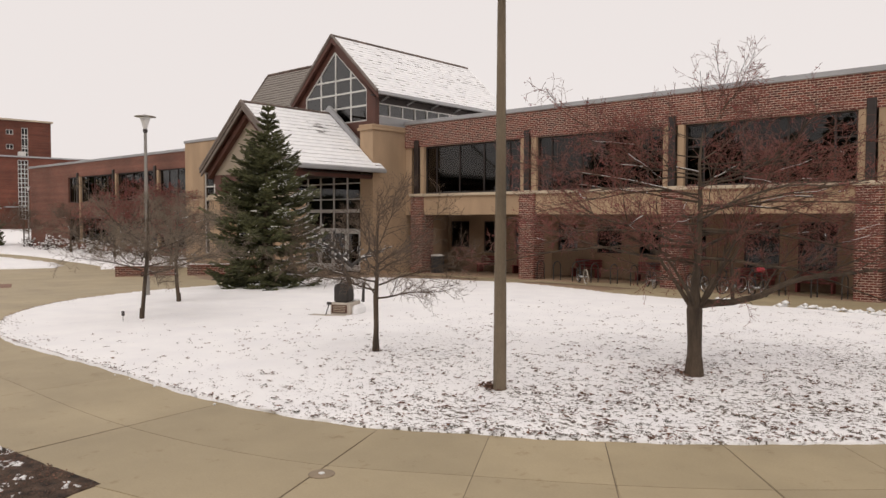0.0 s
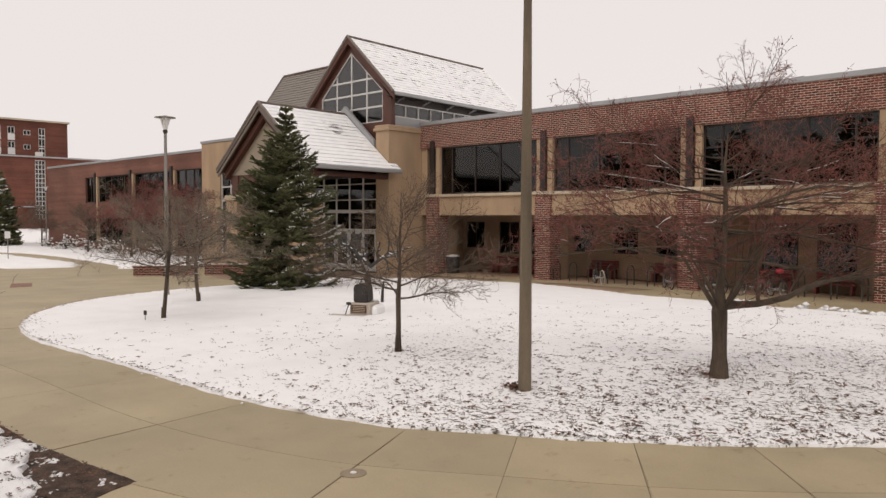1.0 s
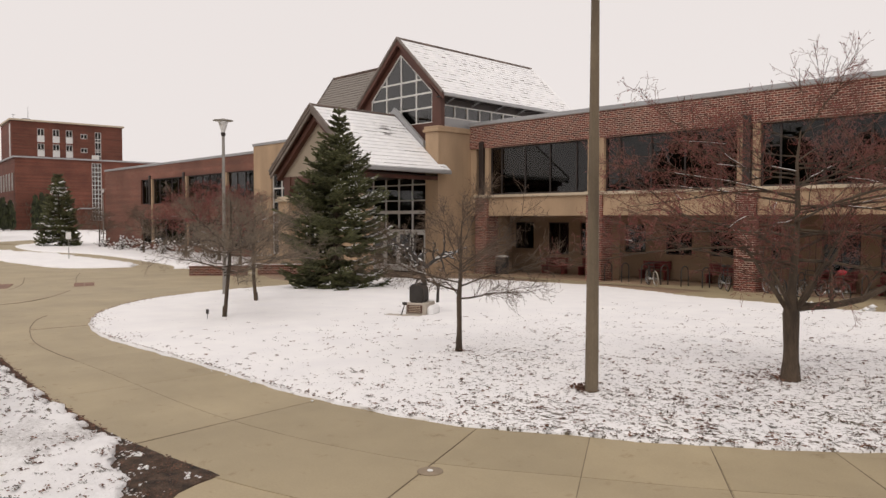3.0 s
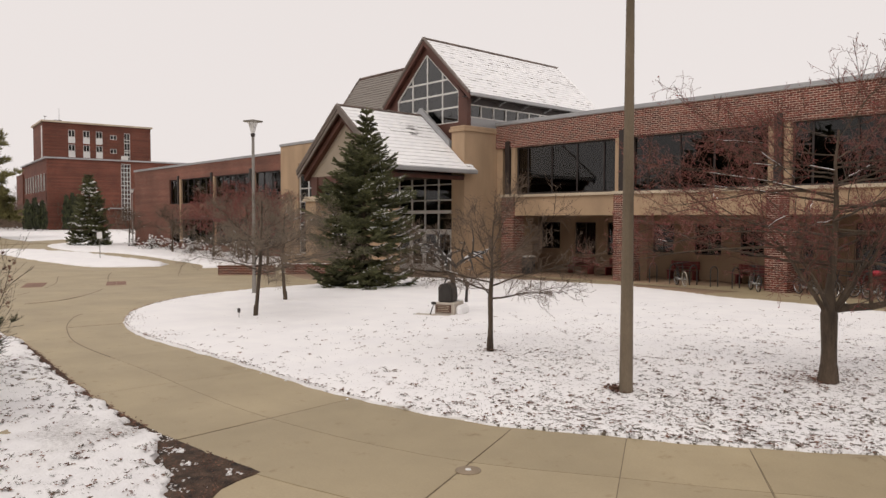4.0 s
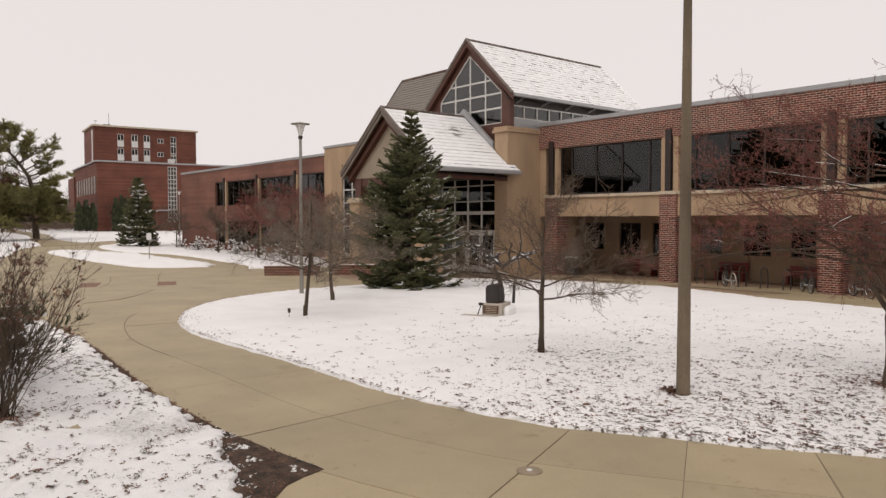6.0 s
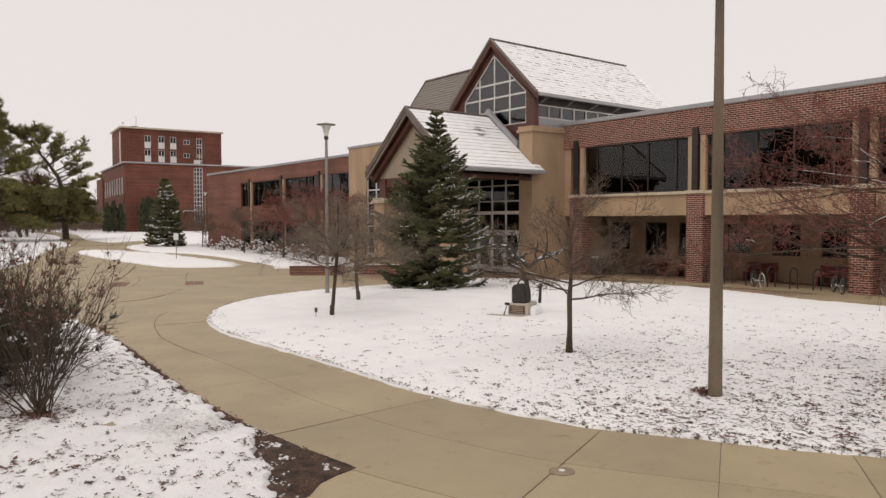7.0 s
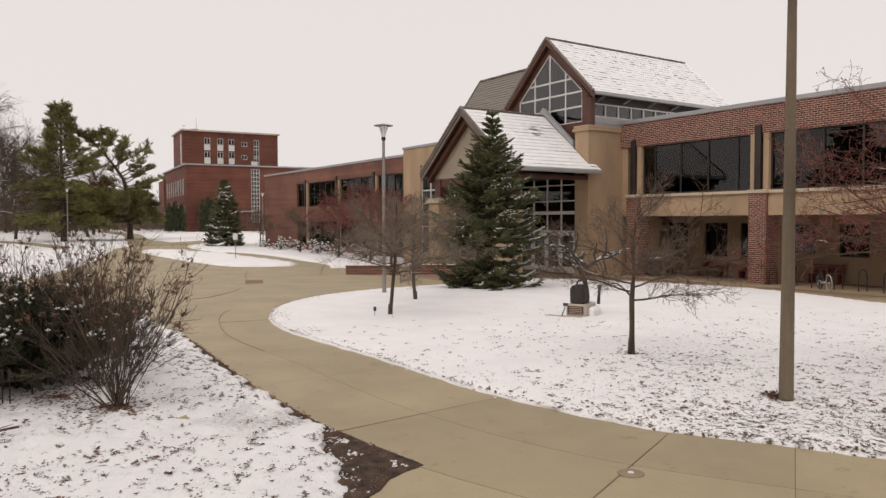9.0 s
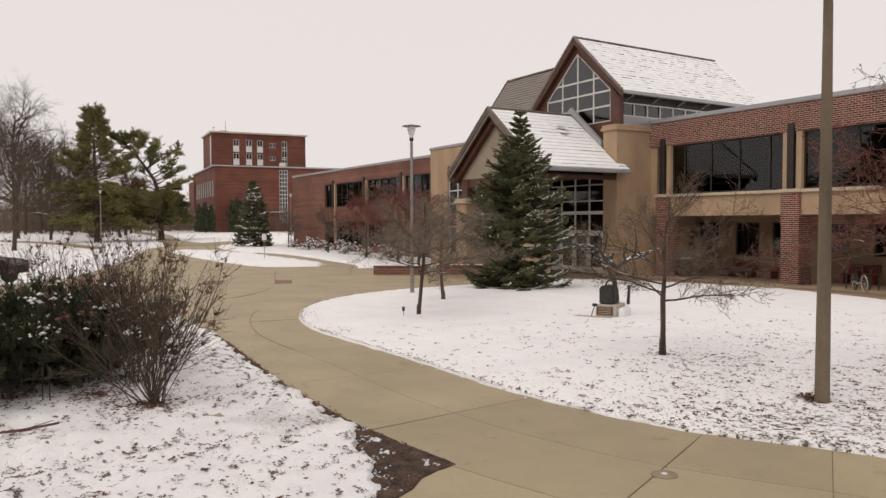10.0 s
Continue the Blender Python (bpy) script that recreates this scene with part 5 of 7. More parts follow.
bare_tree("crabapple_tree", (btx, bty, gz(btx, bty) + 0.02), big_limbs, crab_spec,
          [((0, 0, 0), 0.122), ((0.0, 0, 0.5), 0.106), ((-0.01, 0, 1.0), 0.118), ((-0.01, 0.0, 1.35), 0.064), ((0.03, 0.02, 1.9), 0.047), ((0.05, 0.01, 2.6), 0.036), ((0.02, 0.02, 3.2), 0.022), ((0.05, 0.05, 3.65), 0.010)],
          5, "spreading bare crabapple tree with dried red fruit on the lawn", "tree", M_BARK, M_BARKRED, 4800, 90, berry=0.0085, extra=low_limb)

small_spec = [
    dict(n=10, wild=0.09, up=0.004, taper=0.2),
    dict(n=5, wild=0.17, up=0.0, taper=0.4, count=(9, 12), **{"from": 0.16}, angle=(22, 62), length=0.86, r=0.008, fade=0.45),
    dict(n=3, wild=0.2, up=-0.01, taper=0.5, count=(6, 8), **{"from": 0.12}, angle=(25, 75), length=0.40, r=0.0042, fade=0.4),
    dict(n=2, wild=0.22, up=-0.01, taper=0.6, count=(3, 5), **{"from": 0.1}, angle=(30, 80), length=0.18, r=0.003, fade=0.3),
]


def small_limbs(rng, z0, z1, k, ln, lo=10, hi=55):
    out = []
    for i in range(k):
        z = z0 + (z1 - z0) * i / k
        out.append(((0, 0, z), i * 137.5 + rng.uniform(-20, 20), lo + (hi - lo) * (i / k) ** 1.6 + rng.uniform(-7, 7), ln * (1 - 0.45 * i / k) * rng.uniform(0.85, 1.1), 0.019 - 0.009 * i / k))
    return out


open_spec = [
    dict(n=12, wild=0.085, up=-0.004, taper=0.2),
    dict(n=6, wild=0.14, up=0.004, taper=0.4, count=(10, 13), **{"from": 0.15}, angle=(18, 50), length=0.85, r=0.0055, fade=0.45),
    dict(n=3, wild=0.18, up=0.0, taper=0.5, count=(6, 8), **{"from": 0.12}, angle=(22, 65), length=0.36, r=0.003, fade=0.4),
    dict(n=2, wild=0.2, up=0.0, taper=0.6, count=(2, 4), **{"from": 0.1}, angle=(30, 80), length=0.15, r=0.0025, fade=0.3),
]
stx, sty = -8.95, 9.43
bare_tree("young_tree", (stx, sty, gz(stx, sty) + 0.03), small_limbs(random.Random(3), 0.96, 1.85, 12, 2.05, 9, 56), open_spec,
          [((0, 0, 0), 0.055), ((0.01, 0, 0.5), 0.045), ((0.0, 0, 0.98), 0.047), ((0.02, 0.02, 1.4), 0.03), ((0.0, 0.04, 2.0), 0.018), ((0.03, 0.05, 2.35), 0.008)],
          7, "young bare tree with a low wide crown on the lawn", "tree", M_BARK, M_TWIG, 0, 14, "young trees on the lawn")
sx, sy = -16.75, 9.0
bare_tree("young_tree", (sx, sy, gz(sx, sy) + 0.03), small_limbs(random.Random(4), 1.05, 2.1, 15, 2.45, 10, 50), small_spec,
          [((0, 0, 0), 0.052), ((0.05, 0.04, 0.7), 0.046), ((0.10, 0.09, 1.4), 0.044), ((0.12, 0.12, 2.1), 0.035), ((0.1, 0.14, 2.9), 0.012)],
          8, "young bare tree with a leaning trunk beside the lamp post", "tree", M_BARK, M_TWIGPALE, 0, 14, "young trees on the lawn")
sx, sy = -20.0, 11.76
bare_tree("young_tree", (sx, sy, gz(sx, sy) + 0.03), small_limbs(random.Random(6), 1.05, 2.1, 16, 2.6, 8, 46), small_spec,
          [((0, 0, 0), 0.058), ((-0.05, -0.03, 0.6), 0.052), ((-0.06, -0.05, 1.3), 0.05), ((-0.04, -0.02, 2.0), 0.04), ((0, 0, 2.7), 0.015)],
          9, "young bare tree with a dense twiggy crown on the lawn", "tree", M_BARK, M_TWIGPALE, 0, 14, "young trees on the lawn")
for i, (sx, sy, sc) in enumerate(((-40.5, 22.6, 1.5), (-47.0, 24.6, 1.7), (-53.5, 25.2, 1.6), (-62, 25.5, 1.3), (-74.5, 26.3, 1.2))):
    red = i < 3
    t = bare_tree("wing_tree", (0, 0, 0), small_limbs(random.Random(20 + i), 1.0, 2.3, 13, 1.8, 12, 60), small_spec,
                  [((0, 0, 0), 0.06), ((0.02, 0, 1.0), 0.05), ((0.0, 0.03, 1.8), 0.035), ((0, 0, 2.7), 0.012)],
                  30 + i, "bare ornamental tree with red fruit in front of the brick wing" if red else "small bare shrub-like tree before the brick wing", "tree", M_BARK, M_BARKRED if red else M_TWIG, 2200 if red else 0, 20, "trees along the west wing", 0.017)
    t.matrix_world = Matrix.LocRotScale((sx, sy, gz(sx, sy) + 0.08), None, (sc,) * 3)


class Leaves:
    """Collects small blades of foliage into one mesh."""
    def __init__(self):
        self.V, self.F = [], []

    def blade(self, p, d, side, w):
        i = len(self.V)
        self.V += [tuple(p - side * w), tuple(p + side * w), tuple(p + d)]
        self.F.append((i, i + 1, i + 2))

    def spray(self, rng, p, d, length, needle, width, k, droop=0.0):
        """A shoot with needles standing off it to all sides."""
        d = Vector(d).normalized()
        u = d.orthogonal().normalized()
        w = d.cross(u)
        for i in range(k):
            f = (i + rng.random()) / k
            at = p + d * (length * f) - Vector((0, 0, droop * f * f))
            a = rng.uniform(0, 2 * math.pi)
            out = u * math.cos(a) + w * math.sin(a)
            nd = (d * 0.8 + out * 0.75).normalized() * needle * rng.uniform(0.7, 1.2)
            self.blade(at, nd, d.cross(out), width)

    def mesh(self, name, material):
        return link_mesh(name, self.V, self.F, material)


def plume(V, F, a, b, r, rng):
    """A needle-covered shoot: a rough four-sided spindle."""
    d = b - a
    u = d.orthogonal().normalized()
    w = d.normalized().cross(u)
    i = len(V)
    V.append(tuple(a))
    for f, k in ((0.25, 1.0), (0.7, 0.85)):
        for m in range(4):
            t = 1.5708 * m + f
            V.append(tuple(a + d * f + (u * math.cos(t) + w * math.sin(t)) * (r * k * rng.uniform(0.6, 1.35))))
    V.append(tuple(b))
    for m in range(4):
        n = (m + 1) % 4
        F += [(i, i + 1 + m, i + 1 + n), (i + 1 + m, i + 5 + m, i + 5 + n, i + 1 + n), (i + 5 + m, i + 9, i + 5 + n)]


def sprig(V, F, a, b, r, rng):
    """A small three-sided needle tuft."""
    d = b - a
    u = d.orthogonal().normalized()
    w = d.normalized().cross(u)
    i, c = len(V), a + d * 0.35
    V += [tuple(a), tuple(b)]
    for m in range(3):
        t = 2.0944 * m
        V.append(tuple(c + (u * math.cos(t) + w * math.sin(t)) * (r * rng.uniform(0.6, 1.35))))
    for m in range(3):
        F += [(i, i + 2 + m, i + 2 + (m + 1) % 3), (i + 1, i + 2 + (m + 1) % 3, i + 2 + m)]


def spruce(loc, height, profile, seed, label, whorls=24, per=9, thick=0.03, shoot=0.30, snow=60, group="", snowdir=None, lean=(0, 0), gap=None, clump=0.04):
    """profile: (share of the height, reach of the boughs). gap: (azimuth, low, high) where the boughs are thin."""
    rng = random.Random(seed)
    t = thing("spruce_tree", pose(*loc), label, "tree", group)
    def stem(z):
        return Vector((lean[0] * z / height, lean[1] * z / height, z))
    bm = bmesh.new()
    rod(bm, (0, 0, -0.1), stem(height * 0.97), profile[0][1] * 0.055 + 0.03, 0.012, 9)
    part("trunk", bm, M_BARK, t)
    V, F, N = [], [], Leaves()
    limbs, caps = [], []
    fs, rs = [p[0] for p in profile], [p[1] for p in profile]
    for w in range(whorls):
        f0 = 0.035 + 0.955 * (w / whorls) ** 0.94
        k = max(5, round(per * (1 - 0.4 * f0)))
        turn = rng.uniform(0, 6.28)
        swell = rng.uniform(0.88, 1.10)
        for b in range(k):
            f = min(0.99, max(0.02, f0 + rng.uniform(-0.008, 0.008)))
            az = turn + 6.2832 * b / k + rng.uniform(-0.28, 0.28)
            ln = max(0.10, float(np.interp(f, fs, rs)) * swell * rng.uniform(0.74, 1.12))
            if gap and abs((az - gap[0] + math.pi) % (2 * math.pi) - math.pi) < 0.8 and gap[1] < f < gap[2] and rng.random() < 0.72:
                ln *= 0.5
            el = radians(-16 + 52 * f ** 1.15 + rng.uniform(-7, 7))
            d = Vector((math.cos(az) * math.cos(el), math.sin(az) * math.cos(el), math.sin(el)))
            p = stem(height * f)
            n = max(3, int(ln / (shoot * 0.42)))
            side = Vector((-math.sin(az), math.cos(az), 0))
            # sagging bough with a lifted tip
            path = [p + d * (ln * i / n) + Vector((0, 0, (-0.26 * (i / n) * (1 - i / n) + 0.17 * (i / n) ** 3) * ln * (1.1 - f))) for i in range(n + 1)]
            for i in range(n):
                a, c = path[i], path[i + 1]
                q = i / n
                limbs.append((a, c, 0.016 * (1 - q) + 0.004, 0.014 * (1 - q) + 0.003, 3))
                if q < 0.12 and ln > 0.5:
                    continue
                dd = (c - a).normalized()
                fan = shoot * (0.55 + 1.15 * math.sin(math.pi * min(1, 0.18 + 0.72 * q))) * min(1, 0.35 + ln * 0.55)
                for sg in (-1, 1):
                    for rep_ in range(2):
                        sd = (dd * rng.uniform(0.55, 1.0) + side * sg * rng.uniform(0.5, 1.0) + Vector((0, 0, rng.uniform(-0.42, 0.16)))).normalized()
                        at = a.lerp(c, rng.random())
                        l2 = fan * rng.uniform(0.55, 1.15)
                        tip = at + sd * l2 + Vector((0, 0, 0.10 * l2))
                        plume(V, F, at, tip, thick * rng.uniform(0.8, 1.2), rng)
                        N.spray(rng, at, sd, l2, thick * 1.7, thick * 0.22, 5)
                        for j in range(2):
                            m2 = at.lerp(tip, rng.uniform(0.3, 0.8))
                            e2 = (sd + side * rng.uniform(-0.9, 0.9) + dd * 0.3 + Vector((0, 0, rng.uniform(-0.4, 0.25)))).normalized()
                            plume(V, F, m2, m2 + e2 * (l2 * rng.uniform(0.3, 0.55)), thick * 0.85, rng)
                plume(V, F, a, c + dd * shoot * 0.25, thick * 1.15, rng)
            plume(V, F, path[-1], path[-1] + (path[-1] - path[-2]).normalized() * shoot * 0.5, thick, rng)
            N.spray(rng, path[-1], path[-1] - path[-2], shoot * 0.5, thick * 1.7, thick * 0.22, 8)
            if snow and f < 0.85 and ln > 0.5:
                caps.append((path, az, ln, f))
    top = stem(height)
    for z in (0.0, 0.5):
        plume(V, F, stem(height * 0.9 + z * 0.1), top + Vector((0, 0, 0.02)), thick * 1.2, rng)
    part_me("limb_frame", seg_mesh("limb_frame", limbs, M_BARK), t, kind="stuff")
    i0 = len(V)
    V += N.V
    F += [tuple(i0 + k for k in q) for q in N.F]
    part_me("crown", link_mesh("crown", V, F, M_SPRUCE), t, "dense dark green needle crown", "stuff")
    if snow:
        pts = []
        if snowdir is not None:
            caps.sort(key=lambda c: -math.cos(c[1] - snowdir) + 0.45 * rng.random() + 0.8 * abs(c[3] - 0.36))
        else:
            rng.shuffle(caps)
        for path, az, ln, f in caps[:snow]:
            sd = Vector((-math.sin(az), math.cos(az), 0))
            for a, c in list(zip(path[:-1], path[1:]))[int(len(path) * rng.uniform(0.35, 0.65)):]:
                for _ in range(rng.randint(9, 16)):
                    pts.append(a.lerp(c, rng.random()) + sd * rng.gauss(0, clump * 2.2) + Vector((rng.gauss(0, clump * 0.4), rng.gauss(0, clump * 0.4), thick * 1.6 + rng.gauss(0, clump * 0.2))))
        part_me("snow", specks("snow", pts, clump, M_SNOW, rng, 0.4), t, "snow lying on the branches", "stuff")
    return t


spruce((-23.05, 16.95, gz(-23.05, 16.95)), 7.05, ((0.0, 1.85), (0.06, 2.0), (0.14, 1.9), (0.22, 2.0), (0.30, 2.3), (0.42, 1.98), (0.50, 1.66), (0.65, 1.13), (0.80, 0.58), (0.92, 0.20), (1.0, 0.03)),
       2, "tall dark green spruce with snow on its branches, on the lawn", 25, 11, 0.027, 0.28, 46, "", radians(26), (0.14, 0.16), (radians(-10), 0.06, 0.24), 0.05)
spruce((-79.0, 24.05, gz(-79.0, 24.05)), 7.3, ((0.0, 1.75), (0.15, 1.95), (0.4, 1.5), (0.7, 0.85), (0.9, 0.35), (1.0, 0.06)), 3, "snow-dusted spruce beside the far end of the wing", 19, 9, 0.055, 0.50, 56, "", None, (0, 0), None, 0.13)


def column_evergreen(loc, height, radius, seed):
    """A dense narrow evergreen of upright plumes."""
    rng = random.Random(seed)
    t = thing("columnar_evergreen", pose(*loc), "dense dark columnar evergreen against the far brick wall", "tree", "columnar evergreens by the far wall")
    bm = bmesh.new()
    rod(bm, (0, 0, -0.1), (0, 0, height * 0.8), 0.08, 0.03, 6)
    part("trunk", bm, M_BARK, t)
    V, F = [], []
    for i in range(420):
        f = rng.random()
        a, r = rng.uniform(0, 6.28), radius * (1 - 0.75 * f ** 3) * rng.random() ** 0.4 * rng.uniform(0.85, 1.05)
        p = Vector((r * math.cos(a), r * math.sin(a), height * f * 0.88 + 0.05))
        plume(V, F, p, p + Vector((rng.gauss(0, 0.08), rng.gauss(0, 0.08), rng.uniform(0.5, 0.9))), 0.11, rng)
    part_me("crown", link_mesh("crown", V, F, M_JUNIPER), t, "dense dark green foliage", "stuff")


def pine(loc, trunk, boughs, seed, label, group=""):
    """trunk: (height, sideways, radius); boughs: (height on the trunk, sideways reach, rise, weight of foliage, droop)."""
    rng = random.Random(seed)
    t = thing("pine_tree", pose(*loc), label, "tree", group)
    segs, V, F = [], [], []
    pts = [(Vector((0.15 * math.sin(h), u, h)), r) for h, u, r in trunk]
    for (a, ra), (b, rb) in zip(pts[:-1], pts[1:]):
        segs.append((a, b, ra, rb, 0))
    hs, us = [p[0] for p in trunk], [p[1] for p in trunk]
    for h, reach, rise, weight, droop in boughs:
        p = Vector((0, float(np.interp(h, hs, us)), h))
        deep = rng.uniform(-0.6, 0.6) * abs(reach)
        if rng.random() < 0.35 and weight > 2.4:
            reach, deep = reach * 0.35, rng.choice((-1, 1, 1)) * abs(reach) * rng.uniform(0.6, 0.9)
        end = p + Vector((deep, reach, rise))
        ln = (end - p).length
        n = max(4, int(ln / 0.55))
        last = p
        for i in range(1, n + 1):
            q = i / n
            c = p.lerp(end, q) + Vector((rng.gauss(0, 0.07), rng.gauss(0, 0.07), 0.10 * ln * (q * q - q) - droop * q * q + rng.gauss(0, 0.05)))
            segs.append((last, c, 0.085 * (1 - q) + 0.02, 0.08 * (1 - q) + 0.015, 1))
            if q > 0.28:
                d = (c - last).normalized()
                for _ in range(round(weight * (2 + 2.5 * q))):
                    sd = (d * 0.6 + Vector((rng.gauss(0, 0.7), rng.gauss(0, 0.7), rng.gauss(0.28, 0.25)))).normalized()
                    b = c + sd * rng.uniform(0.35, 1.0)
                    segs.append((c, b, 0.018, 0.01, 3))
                    for _ in range(13):
                        v = (sd + Vector((rng.gauss(0, 0.75), rng.gauss(0, 0.75), rng.gauss(0.35, 0.45)))).normalized()
                        o = c.lerp(b, rng.uniform(0.35, 1.0))
                        sprig(V, F, o, o + v * rng.uniform(0.3, 0.62), 0.036, rng)
            last = c
    part_me("trunk", seg_mesh("trunk", segs, M_BARK), t)
    part_me("crown", link_mesh("crown", V, F, M_PINE), t, "layered green needle crown with gaps", "stuff")
    return t


rng = random.Random(41)
slim = []
for i in range(76):
    h = 1.9 + 13.2 * i / 75
    s = 1 if i % 2 else -1
    if h < 7.6:
        slim.append((h, s * rng.uniform(2.4, 5.2), rng.uniform(-0.2, 0.9), 2.6, rng.uniform(0.5, 1.1)))
    elif h < 9.6:
        slim.append((h, s * rng.uniform(2.4, 4.3), rng.uniform(1.2, 2.2), 2.2, 0.1))
    else:
        slim.append((h, s * rng.uniform(0.6, 1.0) * (3.6 - 0.19 * h), rng.uniform(1.0, 1.9), 2.2, 0.0))
pine((-102.2, 11.1, gz(-102.2, 11.1)), ((0, 0, 0.36), (5, 0.1, 0.30), (10, -0.1, 0.2), (13, -0.1, 0.1), (15.6, -0.1, 0.03)), slim, 4, "tall slender pine standing in the snow", "pines by the far road")
broad = []
for i in range(74):
    h = 2.3 + 3.9 * i / 73
    s = 1 if i % 2 else -1
    broad.append((h, s * rng.uniform(1.2, 3.4) * (2.0 if s < 0 else 1.0), rng.uniform(0.2, 1.5), 3.0, rng.uniform(0.4, 1.1)))
broad += [(6.4, 2.6, 1.0, 2.2, 0), (7.0, 4.2, 1.0, 2.0, 0), (7.4, 2.2, 1.3, 1.9, 0), (7.9, 3.9, 1.7, 2.0, 0), (8.2, 2.4, 1.7, 2.3, 0), (8.6, 3.6, 2.8, 2.0, 0), (9.0, 3.2, 3.5, 2.6, 0), (9.3, 2.6, 3.3, 2.6, 0), (9.6, 4.6, 3.0, 1.8, 0),
          (6.6, -2.2, 1.2, 1.4, 0.2), (8.0, -1.6, 1.4, 1.2, 0.1), (10.2, 1.6, 2.2, 2.4, 0), (10.7, -1.4, 1.8, 2.6, 0), (11.2, -1.7, 1.6, 3.0, 0), (11.5, 1.4, 1.8, 2.8, 0), (12.0, -1.5, 1.3, 3.2, 0), (12.2, 0.9, 1.5, 3.0, 0), (12.6, -1.3, 0.8, 3.2, 0), (12.8, 1.2, 1.0, 3.0, 0), (11.0, 1.8, 2.5, 2.6, 0), (11.8, -2.0, 1.9, 2.8, 0)]
pine((-104.0, 19.2, gz(-104, 19.2)), ((0, 0, 0.42), (2.5, -0.1, 0.36), (6, -0.2, 0.30), (8, -0.8, 0.22), (10.2, -2.2, 0.15), (12.0, -3.8, 0.09), (13.4, -4.9, 0.03)), broad, 6, "broad leaning pine with wide drooping lower boughs", "pines by the far road")

far_spec = [
    dict(n=9, wild=0.20, up=0.012, taper=0.22),
    dict(n=6, wild=0.2, up=0.015, taper=0.35, count=(8, 10), **{"from": 0.15}, angle=(25, 65), length=4.6, r=0.055, fade=0.5),
    dict(n=4, wild=0.2, up=0.01, taper=0.5, count=(6, 8), **{"from": 0.15}, angle=(25, 65), length=2.2, r=0.022, fade=0.4),
    dict(n=2, wild=0.2, up=0.0, taper=0.6, count=(3, 5), **{"from": 0.1}, angle=(25, 70), length=1.1, r=0.011, fade=0.3),
]


def far_limbs(rng, k=8):
    return [((0, 0, 3.2 + i * 0.75), i * 137 + rng.uniform(-20, 20), 8 + 7 * i, rng.uniform(8, 11) * (1 - 0.04 * i), 0.12) for i in range(k)]


oak = bare_tree("bare_tree", (-85.0, 1.6, gz(-85, 1.6)), far_limbs(random.Random(50), 10), far_spec,
                [((0, 0, 0), 0.21), ((0, 0.1, 2.0), 0.19), ((0.1, 0.1, 4.5), 0.17), ((0.2, 0, 8), 0.13), ((0.2, 0.2, 11), 0.07), ((0.3, 0.4, 14), 0.03)], 51, "large bare tree with snow along its limbs on the far lawn", "tree", M_BARK, M_BARK, 0, 240, "bare trees on the far lawn")
for x, y, s, r in ((-118, 3.0, 1.0, 160), (-101, -0.5, 1.0, 210), (-111, 6.5, 0.9, 330), (-136, 4.5, 1.0, 30), (-140, 7.0, 0.95, 250), (-150, 13, 1.0, 20), (-134, 20, 0.8, 300), (-160, 17, 1.0, 120), (-62, -5.5, 0.9, 40), (-128, 10.5, 0.85, 75), (-165, 9.5, 1.05, 180)):
    m = Matrix.LocRotScale((x, y, gz(x, y)), Euler((0, 0, radians(r))), None)
    c = copy_thing(oak, m)
    c.scale = (s, s, s)

# woods on the horizon
rng = random.Random(77)
L, segs = Leaves(), []
for i in range(520):
    a = radians(rng.uniform(158, 196)) if i < 260 else radians(rng.uniform(75, 165))
    r = rng.uniform(190, 270) if i < 260 else rng.uniform(220, 300)
    x, y, h = r * math.cos(a), r * math.sin(a), rng.uniform(6, 12)
    base = Vector((x, y, gz(x, y)))
    segs.append((base, base + Vector((0, 0, h * 0.8)), 0.16, 0.06, 2))
    for _ in range(110):
        v = Vector((rng.gauss(0, 1), rng.gauss(0, 1), rng.gauss(0, 1))).normalized()
        c = base + Vector((0, 0, h * 0.58)) + Vector((v.x * h * 0.3, v.y * h * 0.3, v.z * h * 0.42)) * rng.random() ** 0.4
        d = Vector((rng.gauss(0, 0.6), rng.gauss(0, 0.6), 1)).normalized() * rng.uniform(1.0, 2.2)
        L.blade(c, d, d.orthogonal().normalized(), 0.06)
for i in range(420):
    a, r = radians(rng.uniform(160, 188)), rng.uniform(140, 185)
    x, y, h = r * math.cos(a), r * math.sin(a), rng.uniform(2.6, 5.5)
    base = Vector((x, y, gz(x, y)))
    for _ in range(60):
        c = base + Vector((rng.gauss(0, 1.5), rng.gauss(0, 1.5), h * rng.random() ** 1.2 * 0.8))
        d = Vector((rng.gauss(0, 0.5), rng.gauss(0, 0.5), 1)).normalized() * rng.uniform(0.6, 1.6)
        L.blade(c, d, d.orthogonal().normalized(), 0.07)
woods = thing("woods", pose(0, 0, 0), "distant leafless brown woods along the horizon", "woods", kind="stuff")
part_me("branches", L.mesh("branches", M_TWIG), woods, kind="stuff")
# autumn-brown trees between the pines
rng = random.Random(78)
